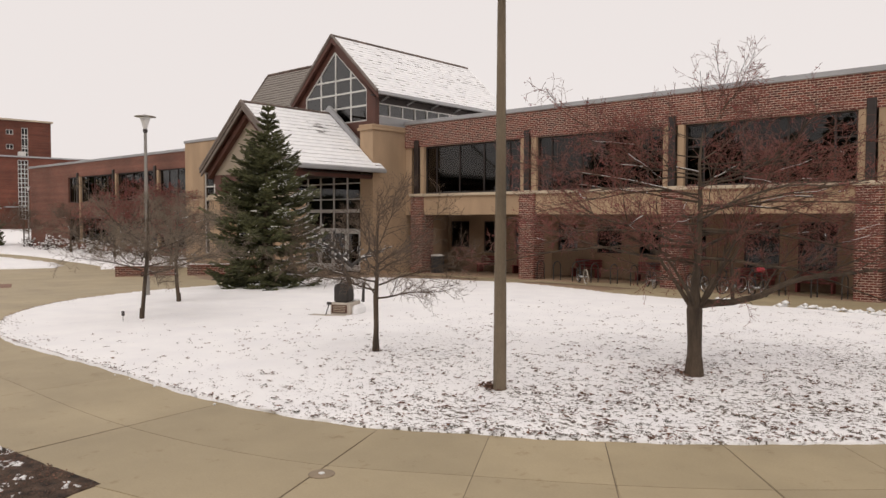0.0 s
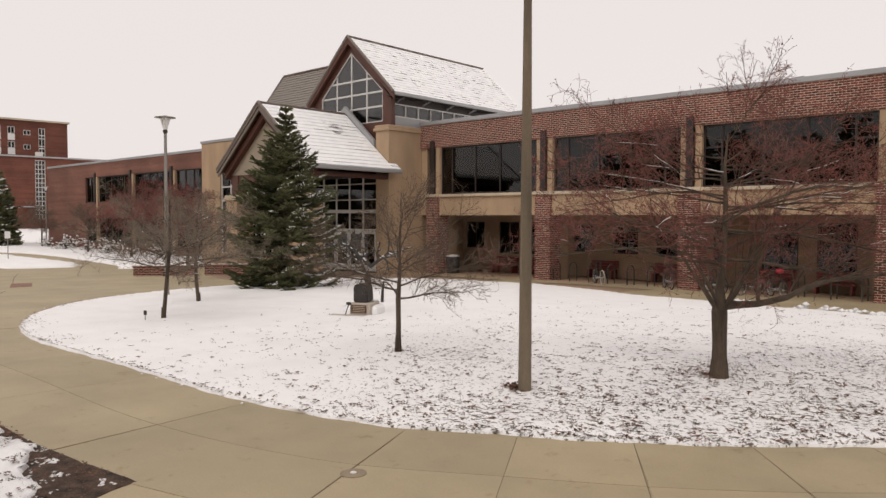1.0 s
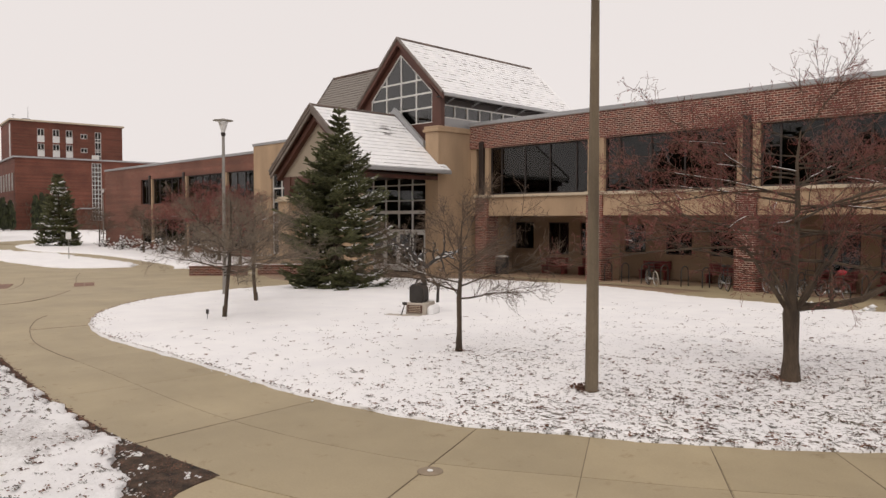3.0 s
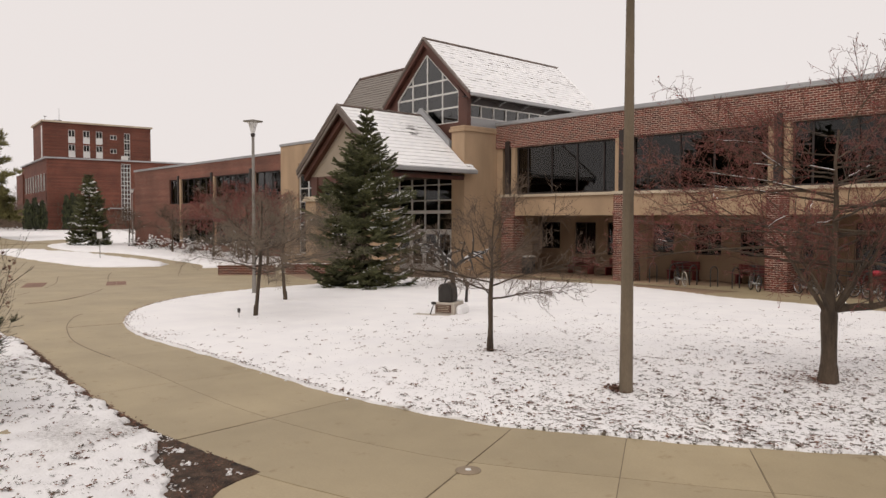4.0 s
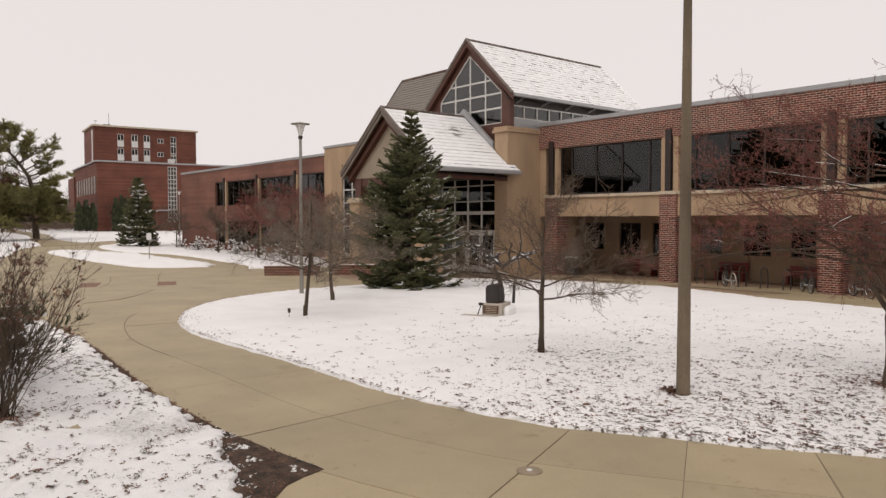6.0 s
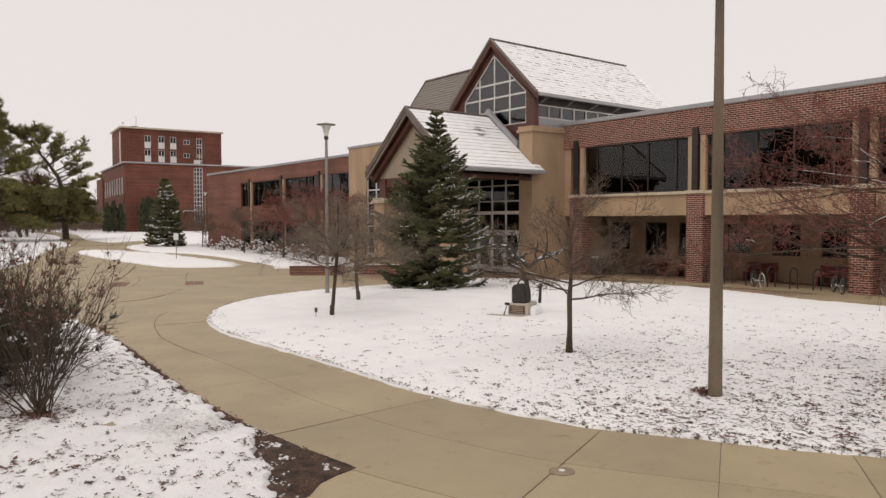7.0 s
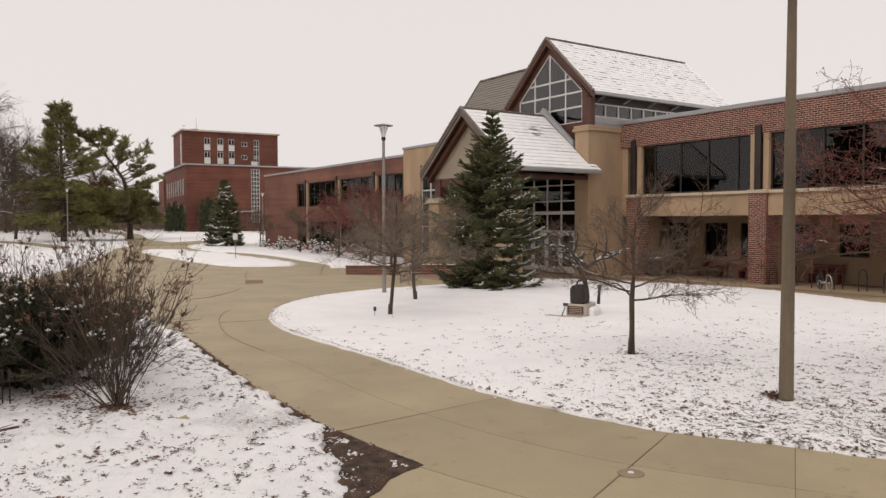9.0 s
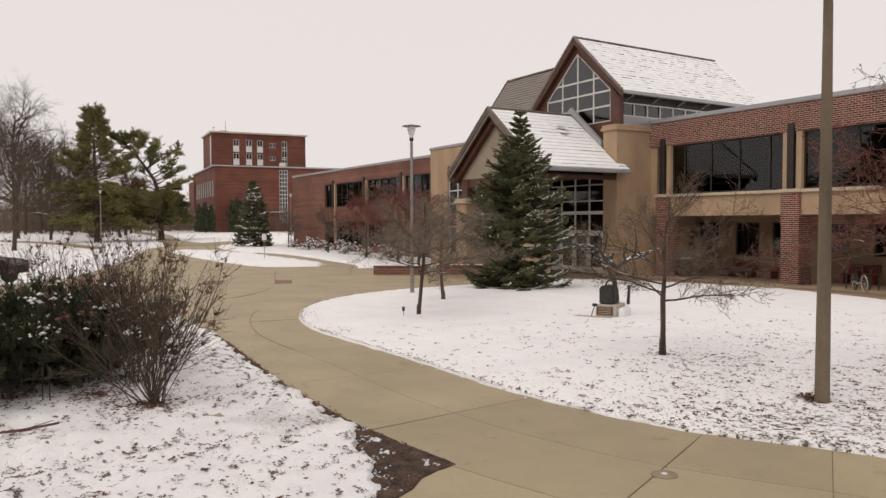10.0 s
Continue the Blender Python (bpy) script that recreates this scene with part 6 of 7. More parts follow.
for x, y, h in ((-126, 18.0, 14), (-142, 14, 14), (-116, 15.8, 11), (-122, 13.6, 12)):
    t = thing("brown_tree", pose(x, y, gz(x, y)), "tree still holding thin brown autumn leaves behind the pines", "tree", "brown trees")
    L, segs = Leaves(), []
    grow(rng, segs, (0, 0, 0), (0, 0, 1), h * 0.6, 0.25, 0, far_spec)
    part_me("trunk", seg_mesh("trunk", segs, M_BARK), t)
    for s in segs:
        if s[4] >= 2:
            for _ in range(8):
                v = Vector((rng.gauss(0, 1), rng.gauss(0, 1), rng.gauss(0, 1))).normalized()
                L.blade(s[0].lerp(s[1], rng.random()) + v * 0.2, v * 0.28, v.orthogonal().normalized(), 0.10)
    part_me("foliage", L.mesh("foliage", M_LEAF), t, "thin brown leaves", "stuff")

# tree belt behind the camera, seen only in the glass
rng = random.Random(79)
belt = thing("tree_belt", pose(0, 0, 0), "dark evergreen belt on the far side of the plaza", "woods", kind="stuff")
L = Leaves()
for i in range(170):
    x, y, h = rng.uniform(-130, 60), -34 - rng.uniform(0, 22), rng.uniform(9, 19)
    if x < -62:
        h = rng.uniform(4.5, 8.5)
    for _ in range(int(40 * h)):
        v = Vector((rng.gauss(0, 1), rng.gauss(0, 1), rng.gauss(0, 1))).normalized() * rng.random() ** 0.4
        c = Vector((x + v.x * 2.8, y + v.y * 2.8, gz(x, y) + h * 0.46 + v.z * h * 0.5))
        d = Vector((rng.gauss(0, 1), rng.gauss(0, 1), rng.gauss(0, 1))).normalized()
        L.blade(c, d * 0.9, d.orthogonal().normalized(), 0.45)
part_me("foliage", L.mesh("foliage", M_SPRUCE), belt, kind="stuff")

# columnar evergreens by the far building
for i, (x, y, h) in enumerate(((-133.0, 31.0, 5.0), (-133.0, 32.1, 5.3), (-133.0, 33.2, 4.8), (-133.0, 36.9, 6.0), (-133.0, 37.8, 6.3), (-133.0, 38.6, 5.7))):
    column_evergreen((x, y, gz(x, y)), h, 0.75, 700 + i)

# juniper and the seed-headed shrub by the walk
def juniper(loc, seed, label, k=90, ln=(1.0, 1.9), el=(10, 62), wide=(1.0, 1.0)):
    rng = random.Random(seed)
    t = thing("juniper_bush", pose(*loc), label, "bush")
    L, segs, pts = Leaves(), [], []
    for i in range(k):
        az, e = rng.uniform(0, 2 * math.pi), radians(rng.uniform(*el))
        d = Vector((math.cos(az) * math.cos(e), math.sin(az) * math.cos(e), math.sin(e)))
        p = Vector((rng.gauss(0, 0.35 * wide[0]), rng.gauss(0, 0.35 * wide[1]), 0.05))
        n, length = 10, rng.uniform(*ln)
        last = p
        for j in range(1, n + 1):
            s = j / n
            q = p + Vector((d.x * wide[0], d.y * wide[1], d.z)) * (length * s) - Vector((0, 0, 0.22 * length * s * s))
            q += Vector((rng.gauss(0, 0.02), rng.gauss(0, 0.02), rng.gauss(0, 0.02)))
            segs.append((last, q, 0.012 * (1 - s) + 0.003, 0.011 * (1 - s) + 0.003, 3))
            if s > 0.25:
                for _ in range(5):
                    sd = (d * 1.1 + Vector((rng.gauss(0, 0.45), rng.gauss(0, 0.45), rng.gauss(0.25, 0.3)))).normalized()
                    ln2 = rng.uniform(0.09, 0.2)
                    tip = q + sd * ln2
                    sprig(L.V, L.F, q, tip, 0.009, rng)
                    for k2 in range(7):
                        m2 = q.lerp(tip, rng.uniform(0.1, 0.95))
                        e2 = (sd + Vector((rng.gauss(0, 0.55), rng.gauss(0, 0.55), rng.gauss(0.1, 0.35)))).normalized()
                        L.blade(m2, e2 * rng.uniform(0.03, 0.09), e2.orthogonal().normalized(), 0.007)
            last = q
        if rng.random() < 0.24 and last.z > 0.6:
            for _ in range(rng.randint(3, 10)):
                pts.append(last + Vector((rng.gauss(0, 0.09), rng.gauss(0, 0.09), 0.05 + rng.gauss(0, 0.02))))
    part_me("stem_clump", seg_mesh("stem_clump", segs, M_BARK), t, kind="stuff")
    part_me("foliage", L.mesh("foliage", M_JUNIPER), t, "dense dark green scale foliage", "stuff")
    part_me("snow", specks("snow", pts, 0.034, M_SNOW, rng, 0.6), t, "lumps of snow on the foliage", "stuff")
    return t


juniper((-12.45, 0.10, 0.02), 11, "spreading dark green juniper with lumps of snow", 420, (1.05, 1.85), (22, 84), (1.2, 1.3))
juniper((-12.0, -0.95, 0.02), 13, "spreading dark green juniper with lumps of snow", 260, (0.9, 1.55), (20, 82), (1.1, 1.2))
juniper((-13.6, -1.5, 0.02), 12, "spreading dark green juniper with lumps of snow", 260, (1.0, 1.8), (20, 80))


def stem_shrub(loc, seed, label, stems, h, lean, heads=1):
    rng = random.Random(seed)
    t = thing("bare_shrub", pose(*loc), label, "shrub", "bare shrubs by the walk")
    spec = [dict(n=8, wild=0.075, up=0.015, taper=0.35),
            dict(n=5, wild=0.10, up=0.045, taper=0.5, count=(7, 9), **{"from": 0.25}, angle=(14, 46), length=0.72, r=0.0045, fade=0.5),
            dict(n=3, wild=0.10, up=0.04, taper=0.5, count=(3, 4), **{"from": 0.2}, angle=(14, 48), length=0.30, r=0.003, fade=0.4)]
    segs, pts = [], []
    for i in range(stems):
        az, e = rng.uniform(0, 2 * math.pi), radians(rng.uniform(90 - lean, 88))
        d = Vector((math.cos(az) * math.cos(e), math.sin(az) * math.cos(e), math.sin(e)))
        n0 = len(segs)
        tip = grow(rng, segs, (rng.gauss(0, 0.07), rng.gauss(0, 0.07), -0.03), d, h * rng.uniform(0.6, 1.08), rng.uniform(0.006, 0.0105), 0, spec)
        if heads:
            ends = [tip] + [s[1] for s in segs[n0:] if s[4] == 1][3::4]
            for c in ends:
                if rng.random() < 0.55 and c.z > h * 0.55:
                    for _ in range(rng.randint(3, 8)):
                        pts.append(c + Vector((rng.gauss(0, 0.018), rng.gauss(0, 0.018), rng.gauss(0, 0.018))))
    part_me("stem_clump", seg_mesh("stem_clump", [s for s in segs if s[4] == 0], M_BARK), t, kind="stuff")
    part_me("brushwood", seg_mesh("brushwood", [s for s in segs if s[4] > 0], M_BARK, 0.0018), t, "fine brown twigs", "stuff")
    if pts:
        part_me("seed_mass", specks("seed_mass", pts, 0.016, M_LEAF, rng), t, "dark dried seed heads", "stuff")
    return t


stem_shrub((-9.95, 1.22, 0.03), 21, "leafless brown shrub with dark dried seed heads beside the walk", 38, 1.95, 48)
stem_shrub((-12.9, 1.15, 0.03), 22, "leafless brown shrub with dark dried seed heads beside the juniper", 48, 2.25, 46)
stem_shrub((-13.4, 0.35, 0.03), 24, "leafless brown shrub with dark dried seed heads behind the juniper", 26, 2.1, 40)
stem_shrub((-11.3, 1.2, 0.03), 23, "leafless brown shrub with dark dried seed heads beside the juniper", 14, 1.95, 40)
# low snow-covered shrubs along the wing
for i in range(9):
    x = -73.5 + i * 2.9
    y = 26.6 + 0.9 * math.sin(i * 2.1)
    rng = random.Random(300 + i)
    t = thing("snowy_shrub", pose(x, y, gz(x, y) + 0.05), "low shrub bowed under snow before the brick wing", "shrub", "snowy shrubs by the wing")
    segs, pts = [], []
    for k in range(26):
        az, e = rng.uniform(0, 6.28), radians(rng.uniform(15, 75))
        d = Vector((math.cos(az) * math.cos(e), math.sin(az) * math.cos(e), math.sin(e)))
        grow(rng, segs, (0, 0, 0), d, rng.uniform(0.7, 1.5), 0.018, 2, [None, None, dict(n=4, wild=0.16, up=-0.05, taper=0.5), dict(n=2, wild=0.2, up=-0.03, taper=0.6, count=(3, 5), **{"from": 0.3}, angle=(20, 70), length=0.4, r=0.012)])
    for s in segs:
        if rng.random() < 0.2:
            pts.append(s[1] + Vector((rng.gauss(0, 0.05), rng.gauss(0, 0.05), 0.05)))
    part_me("brushwood", seg_mesh("brushwood", segs, M_BARK, 0.012), t, kind="stuff")
    part_me("snow", specks("snow", pts, 0.11, M_SNOW, rng, 0.6), t, "snow on the twigs", "stuff")


# ---- things on the lawn and plaza ----
def light_pole(x, y):
    z = gz(x, y)
    t = thing("light_pole", pose(x, y, z), "tall tapered weathered concrete light pole on the lawn", "light pole")
    bm = bmesh.new()
    lathe(bm, [(0.094, -0.1), (0.090, 0.6), (0.043, 7.2)], 8)
    part("shaft", bm, M_POLE, t)
    bm = bmesh.new()
    rod(bm, (0, 0, 7.2), (0, 0, 7.45), 0.05)
    lathe(bm, [(0.05, 7.4), (0.2, 7.5), (0.24, 7.9), (0.3, 7.92), (0.05, 8.05)], 16)
    part("lamp_head", bm, M_GALV, t)


light_pole(-5.5, 8.51)


def street_lamp(x, y, h, group="", tall=1.0, label="slim galvanised lamp post with a funnel-shaped lantern and flat cap"):
    z = gz(x, y)
    t = thing("lamp_post", pose(x, y, z), label, "street lamp", group)
    bm = bmesh.new()
    lathe(bm, [(0.11, -0.05), (0.11, 0.04), (0.075, 0.06), (0.07, 0.6), (0.066, 0.65), (0.048, h - 0.55)], 12)
    part("post", bm, M_GALV, t)
    bm = bmesh.new()
    lathe(bm, [(0.05, h - 0.57), (0.075, h - 0.52), (0.075, h - 0.46), (0.06, h - 0.44)], 12)
    part("collar", bm, M_STEEL, t)
    bm = bmesh.new()
    lathe(bm, [(0.06, h - 0.44), (0.15, h - 0.12), (0.17, h - 0.06)], 16)
    part("lantern", bm, M_PANELWHITE, t, "pale translucent lantern")
    bm = bmesh.new()
    lathe(bm, [(0.17, h - 0.07), (0.34, h - 0.045), (0.34, h - 0.03), (0.14, h + 0.005), (0.05, h + 0.03), (0.01, h + 0.04)], 20)
    part("cap", bm, M_GALV, t, "flat round metal cap")
    return t


street_lamp(-22.88, 12.24, 5.96)
street_lamp(-97.3, 11.0, 6.4, "far lamps", label="far pale lamp post beside the road")
street_lamp(-85.5, 30.6, 6.0, "far lamps", label="far lamp post by the end of the wing")


def monument(x, y, turn):
    z = gz(x, y) + 0.04
    t = thing("monument", pose(x, y, z, 0, 0, turn), "small bronze sculpture on a dark drum and pale stone plinth", "monument")
    part("plinth", boxes((-0.27, 0.27, -0.36, 0.36, -0.05, 0.31), bevel=0.02), M_STONE, t, "pale stone plinth")
    part("plaque", boxes((-0.22, 0.19, -0.385, -0.362, 0.06, 0.26), bevel=0.005), M_PLAQUE, t, "brown metal plaque")
    bm = bmesh.new()
    for i in range(4):
        box(bm, -0.18, 0.15, -0.392, -0.386, 0.085 + i * 0.045, 0.10 + i * 0.045)
    part("inscription", bm, M_TANCAP, t, "unreadable raised lines")
    part("ground_slab", boxes((-0.72, 0.22, -0.66, -0.42, -0.06, 0.02), bevel=0.01), M_STONE, t, "flat stone slab")
    bm = bmesh.new()
    rod(bm, (-0.32, -0.54, 0), (-0.24, -0.48, 0.30), 0.014, 0.012)
    box(bm, -0.30, -0.18, -0.52, -0.46, 0.27, 0.34, bevel=0.01)
    part("stake_light", bm, M_BRONZE, t, "small stake light")
    bm = bmesh.new()
    prism(bm, [(-0.20, 0.31), (-0.20, 0.74), (-0.08, 0.80), (0.10, 0.78), (0.17, 0.72), (0.20, 0.40), (0.17, 0.31)], "y", -0.30, 0.12)
    bmesh.ops.bevel(bm, geom=bm.edges[:], offset=0.03, segments=2, affect="EDGES")
    rod(bm, (-0.10, -0.1, 0.78), (-0.04, -0.1, 0.90), 0.02)
    rod(bm, (-0.04, -0.1, 0.90), (0.06, -0.1, 0.92), 0.02)
    rod(bm, (0.06, -0.1, 0.92), (0.12, -0.1, 0.78), 0.02)
    part("drum", bm, M_BRONZE, t, "dark bronze bell-shaped block")
    rng = random.Random(5)
    segs = []
    spec = [dict(n=6, wild=0.13, up=0.02, taper=0.6),
            dict(n=6, wild=0.3, up=0.02, taper=0.5, count=(7, 8), **{"from": 0.4}, angle=(35, 85), length=0.75, r=0.048, fade=0.2),
            dict(n=3, wild=0.25, up=0.0, taper=0.5, count=(2, 3), **{"from": 0.3}, angle=(35, 80), length=0.30, r=0.045, fade=0.2)]
    grow(rng, segs, (0.12, 0.02, 0.70), (0.05, 0, 1), 1.25, 0.06, 0, spec)
    grow(rng, segs, (0.14, 0, 1.25), (-0.7, 0.2, 0.6), 0.75, 0.05, 0, spec)
    grow(rng, segs, (0.14, 0, 1.2), (0.7, 0.1, 0.7), 0.7, 0.05, 0, spec)
    part_me("sculpture", seg_mesh("sculpture", segs, M_BRONZE), t, "gnarled branching bronze sculpture")
    flat = [s for s in segs if abs((s[1] - s[0]).normalized().z) < 0.6][::2]
    part_me("snow", seg_mesh("snow", [(a + Vector((0, 0, ra)), b + Vector((0, 0, rb)), ra * 0.7, rb * 0.7, 2) for a, b, ra, rb, _ in flat], M_SNOW), t, "snow on the bronze", "stuff")
    bm = bmesh.new()
    rod(bm, (0.36, 0.3, 0.28), (0.38, 0.3, 0.66), 0.045, 0.035)
    lathe(bm, [(0.03, 0.70), (0.055, 0.75), (0.05, 0.80), (0.01, 0.84)], 8, (0.38, 0.3, -0.05))
    part("post", bm, M_BRONZE, t, "short bronze post")
    bm = bmesh.new()
    box(bm, -0.05, 0.26, 0.13, 0.35, 0.305, 0.35, bevel=0.02)
    box(bm, 0.24, 0.42, -0.28, 0.42, -0.05, 0.24, bevel=0.08)
    part("drift", bm, M_SNOW, t, "snow drifted over the plinth")


monument(-13.82, 12.98, 26)


def stake(x, y, h, label):
    t = thing("plant_marker", pose(x, y, gz(x, y) + 0.03), label, "plant marker", "plant markers")
    bm = bmesh.new()
    rod(bm, (0, 0, -0.05), (0, 0, h), 0.008)
    part("stem", bm, M_STEEL, t)
    part("tag", boxes((-0.05, 0.05, -0.02, 0.02, h - 0.02, h + 0.09), bevel=0.01), M_STEEL, t)


stake(-16.6, 8.46, 0.16, "small dark plant marker standing in the snow")
stake(-11.0, 0.02, 0.36, "small rusty plant marker in front of the juniper")
stake(-10.95, 0.10, 0.36, "small rusty plant marker in front of the juniper")
t = thing("fallen_branch", pose(-9.42, -0.45, 0.06), "dead red-brown branch lying in the snow", "branch")
bm = bmesh.new()
tube(bm, [(0.05, -0.5, 0.0), (0.02, -0.1, 0.02), (-0.03, 0.25, 0.01), (-0.05, 0.55, 0.03)], 0.014, 7)
rod(bm, (0.02, -0.1, 0.02), (0.14, 0.35, 0.03), 0.009, 0.004, 6)
rod(bm, (-0.03, 0.2, 0.01), (-0.12, 0.5, 0.05), 0.008, 0.003, 6)
part("stem", bm, M_RUST, t)

# manhole cover and paving insets
t = thing("manhole_cover", pose(-4.78, 4.78, 0.0), "round metal cover set in the concrete walk", "manhole cover")
bm = bmesh.new()
lathe(bm, [(0.125, -0.02), (0.125, 0.006), (0.115, 0.009)], 28)
part("rim", bm, M_COVER, t, "rusty concrete-dusted iron rim")
bm = bmesh.new()
lathe(bm, [(0.03, 0.0), (0.03, 0.014), (0.02, 0.018)], 16)
part("plug", bm, M_PANELWHITE, t, "small pale centre plug")
for x, y in ((-33.05, 11.07), (-34.7, 8.25)):
    t = thing("paving_inset", pose(x, y, gz(x, y), 0, 0, 161), "reddish brick paving inset in the plaza", "paving", "paving insets")
    for i in range(6):
        for j in range(2):
            part("brick", boxes((-1.2 + i * 0.4, -0.81 + i * 0.4, -0.4 + j * 0.4, -0.01 + j * 0.4, -0.05, 0.012), bevel=0.006), M_GRATE, t)

# curved joints of the plaza
def joint_line(points, wide=0.03, lift=0.003):
    pts = [Vector((x, y, 0)) for x, y in points]
    pts = [pts[0] * 2 - pts[1]] + pts + [pts[-1] * 2 - pts[-2]]
    line = []
    for a, b, c, d in zip(pts[:-3], pts[1:-2], pts[2:-1], pts[3:]):
        for i in range(12):
            f = i / 12
            line.append(0.5 * (2 * b + (c - a) * f + (2 * a - 5 * b + 4 * c - d) * f * f + (3 * b - a - 3 * c + d) * f ** 3))
    V, F = [], []
    for i, p in enumerate(line):
        d = (line[min(i + 1, len(line) - 1)] - line[max(i - 1, 0)]).normalized()
        n = Vector((-d.y, d.x, 0)) * wide / 2
        for q in (p - n, p + n):
            V.append((q.x, q.y, gz(q.x, q.y) + lift))
            V.append((q.x, q.y, gz(q.x, q.y) - 0.05))
        if i:
            k = 4 * i
            F += [(k - 4, k, k + 2, k - 2), (k - 4, k - 3, k + 1, k), (k - 2, k + 2, k + 3, k - 1)]
    return part_me("joint", link_mesh("joint", V, F, M_JOINT), plaza, "dark curved joint in the paving")


joint_line([(-44.0, 14.6), (-38.84, 12.64), (-32.43, 10.49), (-27.91, 8.51), (-25.46, 6.92), (-24.7, 5.5)], 0.028, -0.002)
joint_line([(-40.5, 10.74), (-35.2, 9.2), (-31.7, 7.64), (-28.7, 6.2)], 0.028, -0.002)
joint_line([(-20.67, 6.04), (-20.2, 5.74), (-19.65, 5.48), (-18.3, 5.0), (-16.66, 4.58), (-15.5, 4.38), (-14.2, 4.30), (-13.1, 4.30)], 0.016, -0.002)
joint_line([(-17.93, 4.92), (-17.89, 5.5), (-17.85, 6.2)], 0.014, -0.002)

# low brick planter walls
def planter(p, q, h, label):
    d = Vector((q[0] - p[0], q[1] - p[1], 0))
    t = thing("planter_wall", pose(p[0], p[1], gz(*p), 0, 0, math.degrees(math.atan2(d.y, d.x))), label, "planter", "brick planters")
    n = d.length
    part("core", boxes((0.01, n - 0.01, 0.015, 0.36, -0.15, h)), M_MORTAR, t)
    part_me("brickwork", brick_mesh("brickwork", [(brick_field(0, n, -0.05, h, 60), "y", 0.012), (brick_field(0, 0.36, -0.05, h, 61), "x", n - 0.012)], M_BRICK), t, kind="stuff")
    part("capstone", boxes((-0.03, n + 0.03, -0.03, 0.42, h + 0.003, h + 0.07), bevel=0.01), M_BRICKFAR, t, "brick coping")
    part("snow", boxes((0.05, n - 0.05, 0.05, 0.40, h + 0.07, h + 0.10), bevel=0.012), M_SNOW, t, "thin snow on the coping")


planter((-35.6, 17.0), (-33.9, 19.3), 0.42, "low brick planter wall beside the entrance walk")
planter((-33.6, 19.75), (-31.6, 22.5), 0.46, "low brick planter wall under the porch pier")

# small sign on the island
t = thing("sign_post", pose(-56.7, 17.9, gz(-56.7, 17.9) + 0.08, 0, 0, 60), "small white sign on a thin post in the snow", "sign")
bm = bmesh.new()
rod(bm, (0, 0, -0.1), (0, 0, 1.9), 0.03)
part("post", bm, M_GALV, t)
part("panel", boxes((-0.18, 0.18, -0.05, -0.03, 1.45, 1.95), bevel=0.01), M_PANELWHITE, t)
# fence rail and far notice boards
t = thing("hand_rail", pose(-118, 33.0, gz(-118, 33), 0, 0, 70), "dark metal rail by the far path", "railing")
bm = bmesh.new()
for x in (0, 1.2, 2.4):
    rod(bm, (x, 0, -0.1), (x, 0, 1.0), 0.04)
rod(bm, (0, 0, 1.0), (2.4, 0, 1.0), 0.04)
rod(bm, (0, 0, 0.5), (2.4, 0, 0.5), 0.03)
part("rail", bm, M_STEEL, t)
t = thing("notice_board", pose(-128, 14.5, gz(-128, 14.5), 0, 0, 80), "far white notice boards on posts", "sign")
for i in range(3):
    part("board", boxes((i * 1.3, i * 1.3 + 1.0, 0, 0.06, 2.2, 2.9)), M_PANELWHITE, t)
bm = bmesh.new()
for i in range(4):
    rod(bm, (i * 1.3 - 0.15, 0.03, -0.1), (i * 1.3 - 0.15, 0.03, 2.9), 0.05)
part("frame", bm, M_STEEL, t)


# ---- arcade: benches, bin, racks, bicycles ----
def bench(x, y, turn=0):
    t = thing("bench", pose(x, y, gz(x, y) - 0.02, 0, 0, turn), "dark red wooden bench against the arcade wall", "bench", "benches in the arcade")
    for i in range(3):
        part("seat_slat", boxes((-0.75, 0.75, -0.24 + i * 0.16, -0.10 + i * 0.16, 0.42, 0.46), bevel=0.008), M_RED, t)
    for i in range(3):
        part("back_slat", boxes((-0.75, 0.75, 0.25, 0.29, 0.52 + i * 0.13, 0.62 + i * 0.13), bevel=0.008), M_RED, t)
    for s in (-0.68, 0.62):
        part("leg", boxes((s, s + 0.06, -0.22, 0.28, 0.0, 0.42)), M_RED, t)
        part("arm_post", boxes((s, s + 0.06, 0.22, 0.28, 0.42, 0.9)), M_RED, t)


for x in (-24.0, -21.6, -18.0, -14.6, -9.9, -7.6, -3.9):
    bench(x, YB - 0.42)

t = thing("litter_bin", pose(-25.6, 29.75, gz(-25.6, 29.75) - 0.02), "dark round litter bin with a pale snow-dusted lid", "litter bin")
bm = bmesh.new()
lathe(bm, [(0.30, 0), (0.34, 0.05), (0.37, 0.85), (0.34, 0.92)], 16)
part("body", bm, M_BLACK, t)
bm = bmesh.new()
lathe(bm, [(0.37, 0.92), (0.37, 0.96), (0.2, 1.01), (0.03, 1.02)], 16)
part("lid", bm, M_WHITE, t, "pale domed lid")


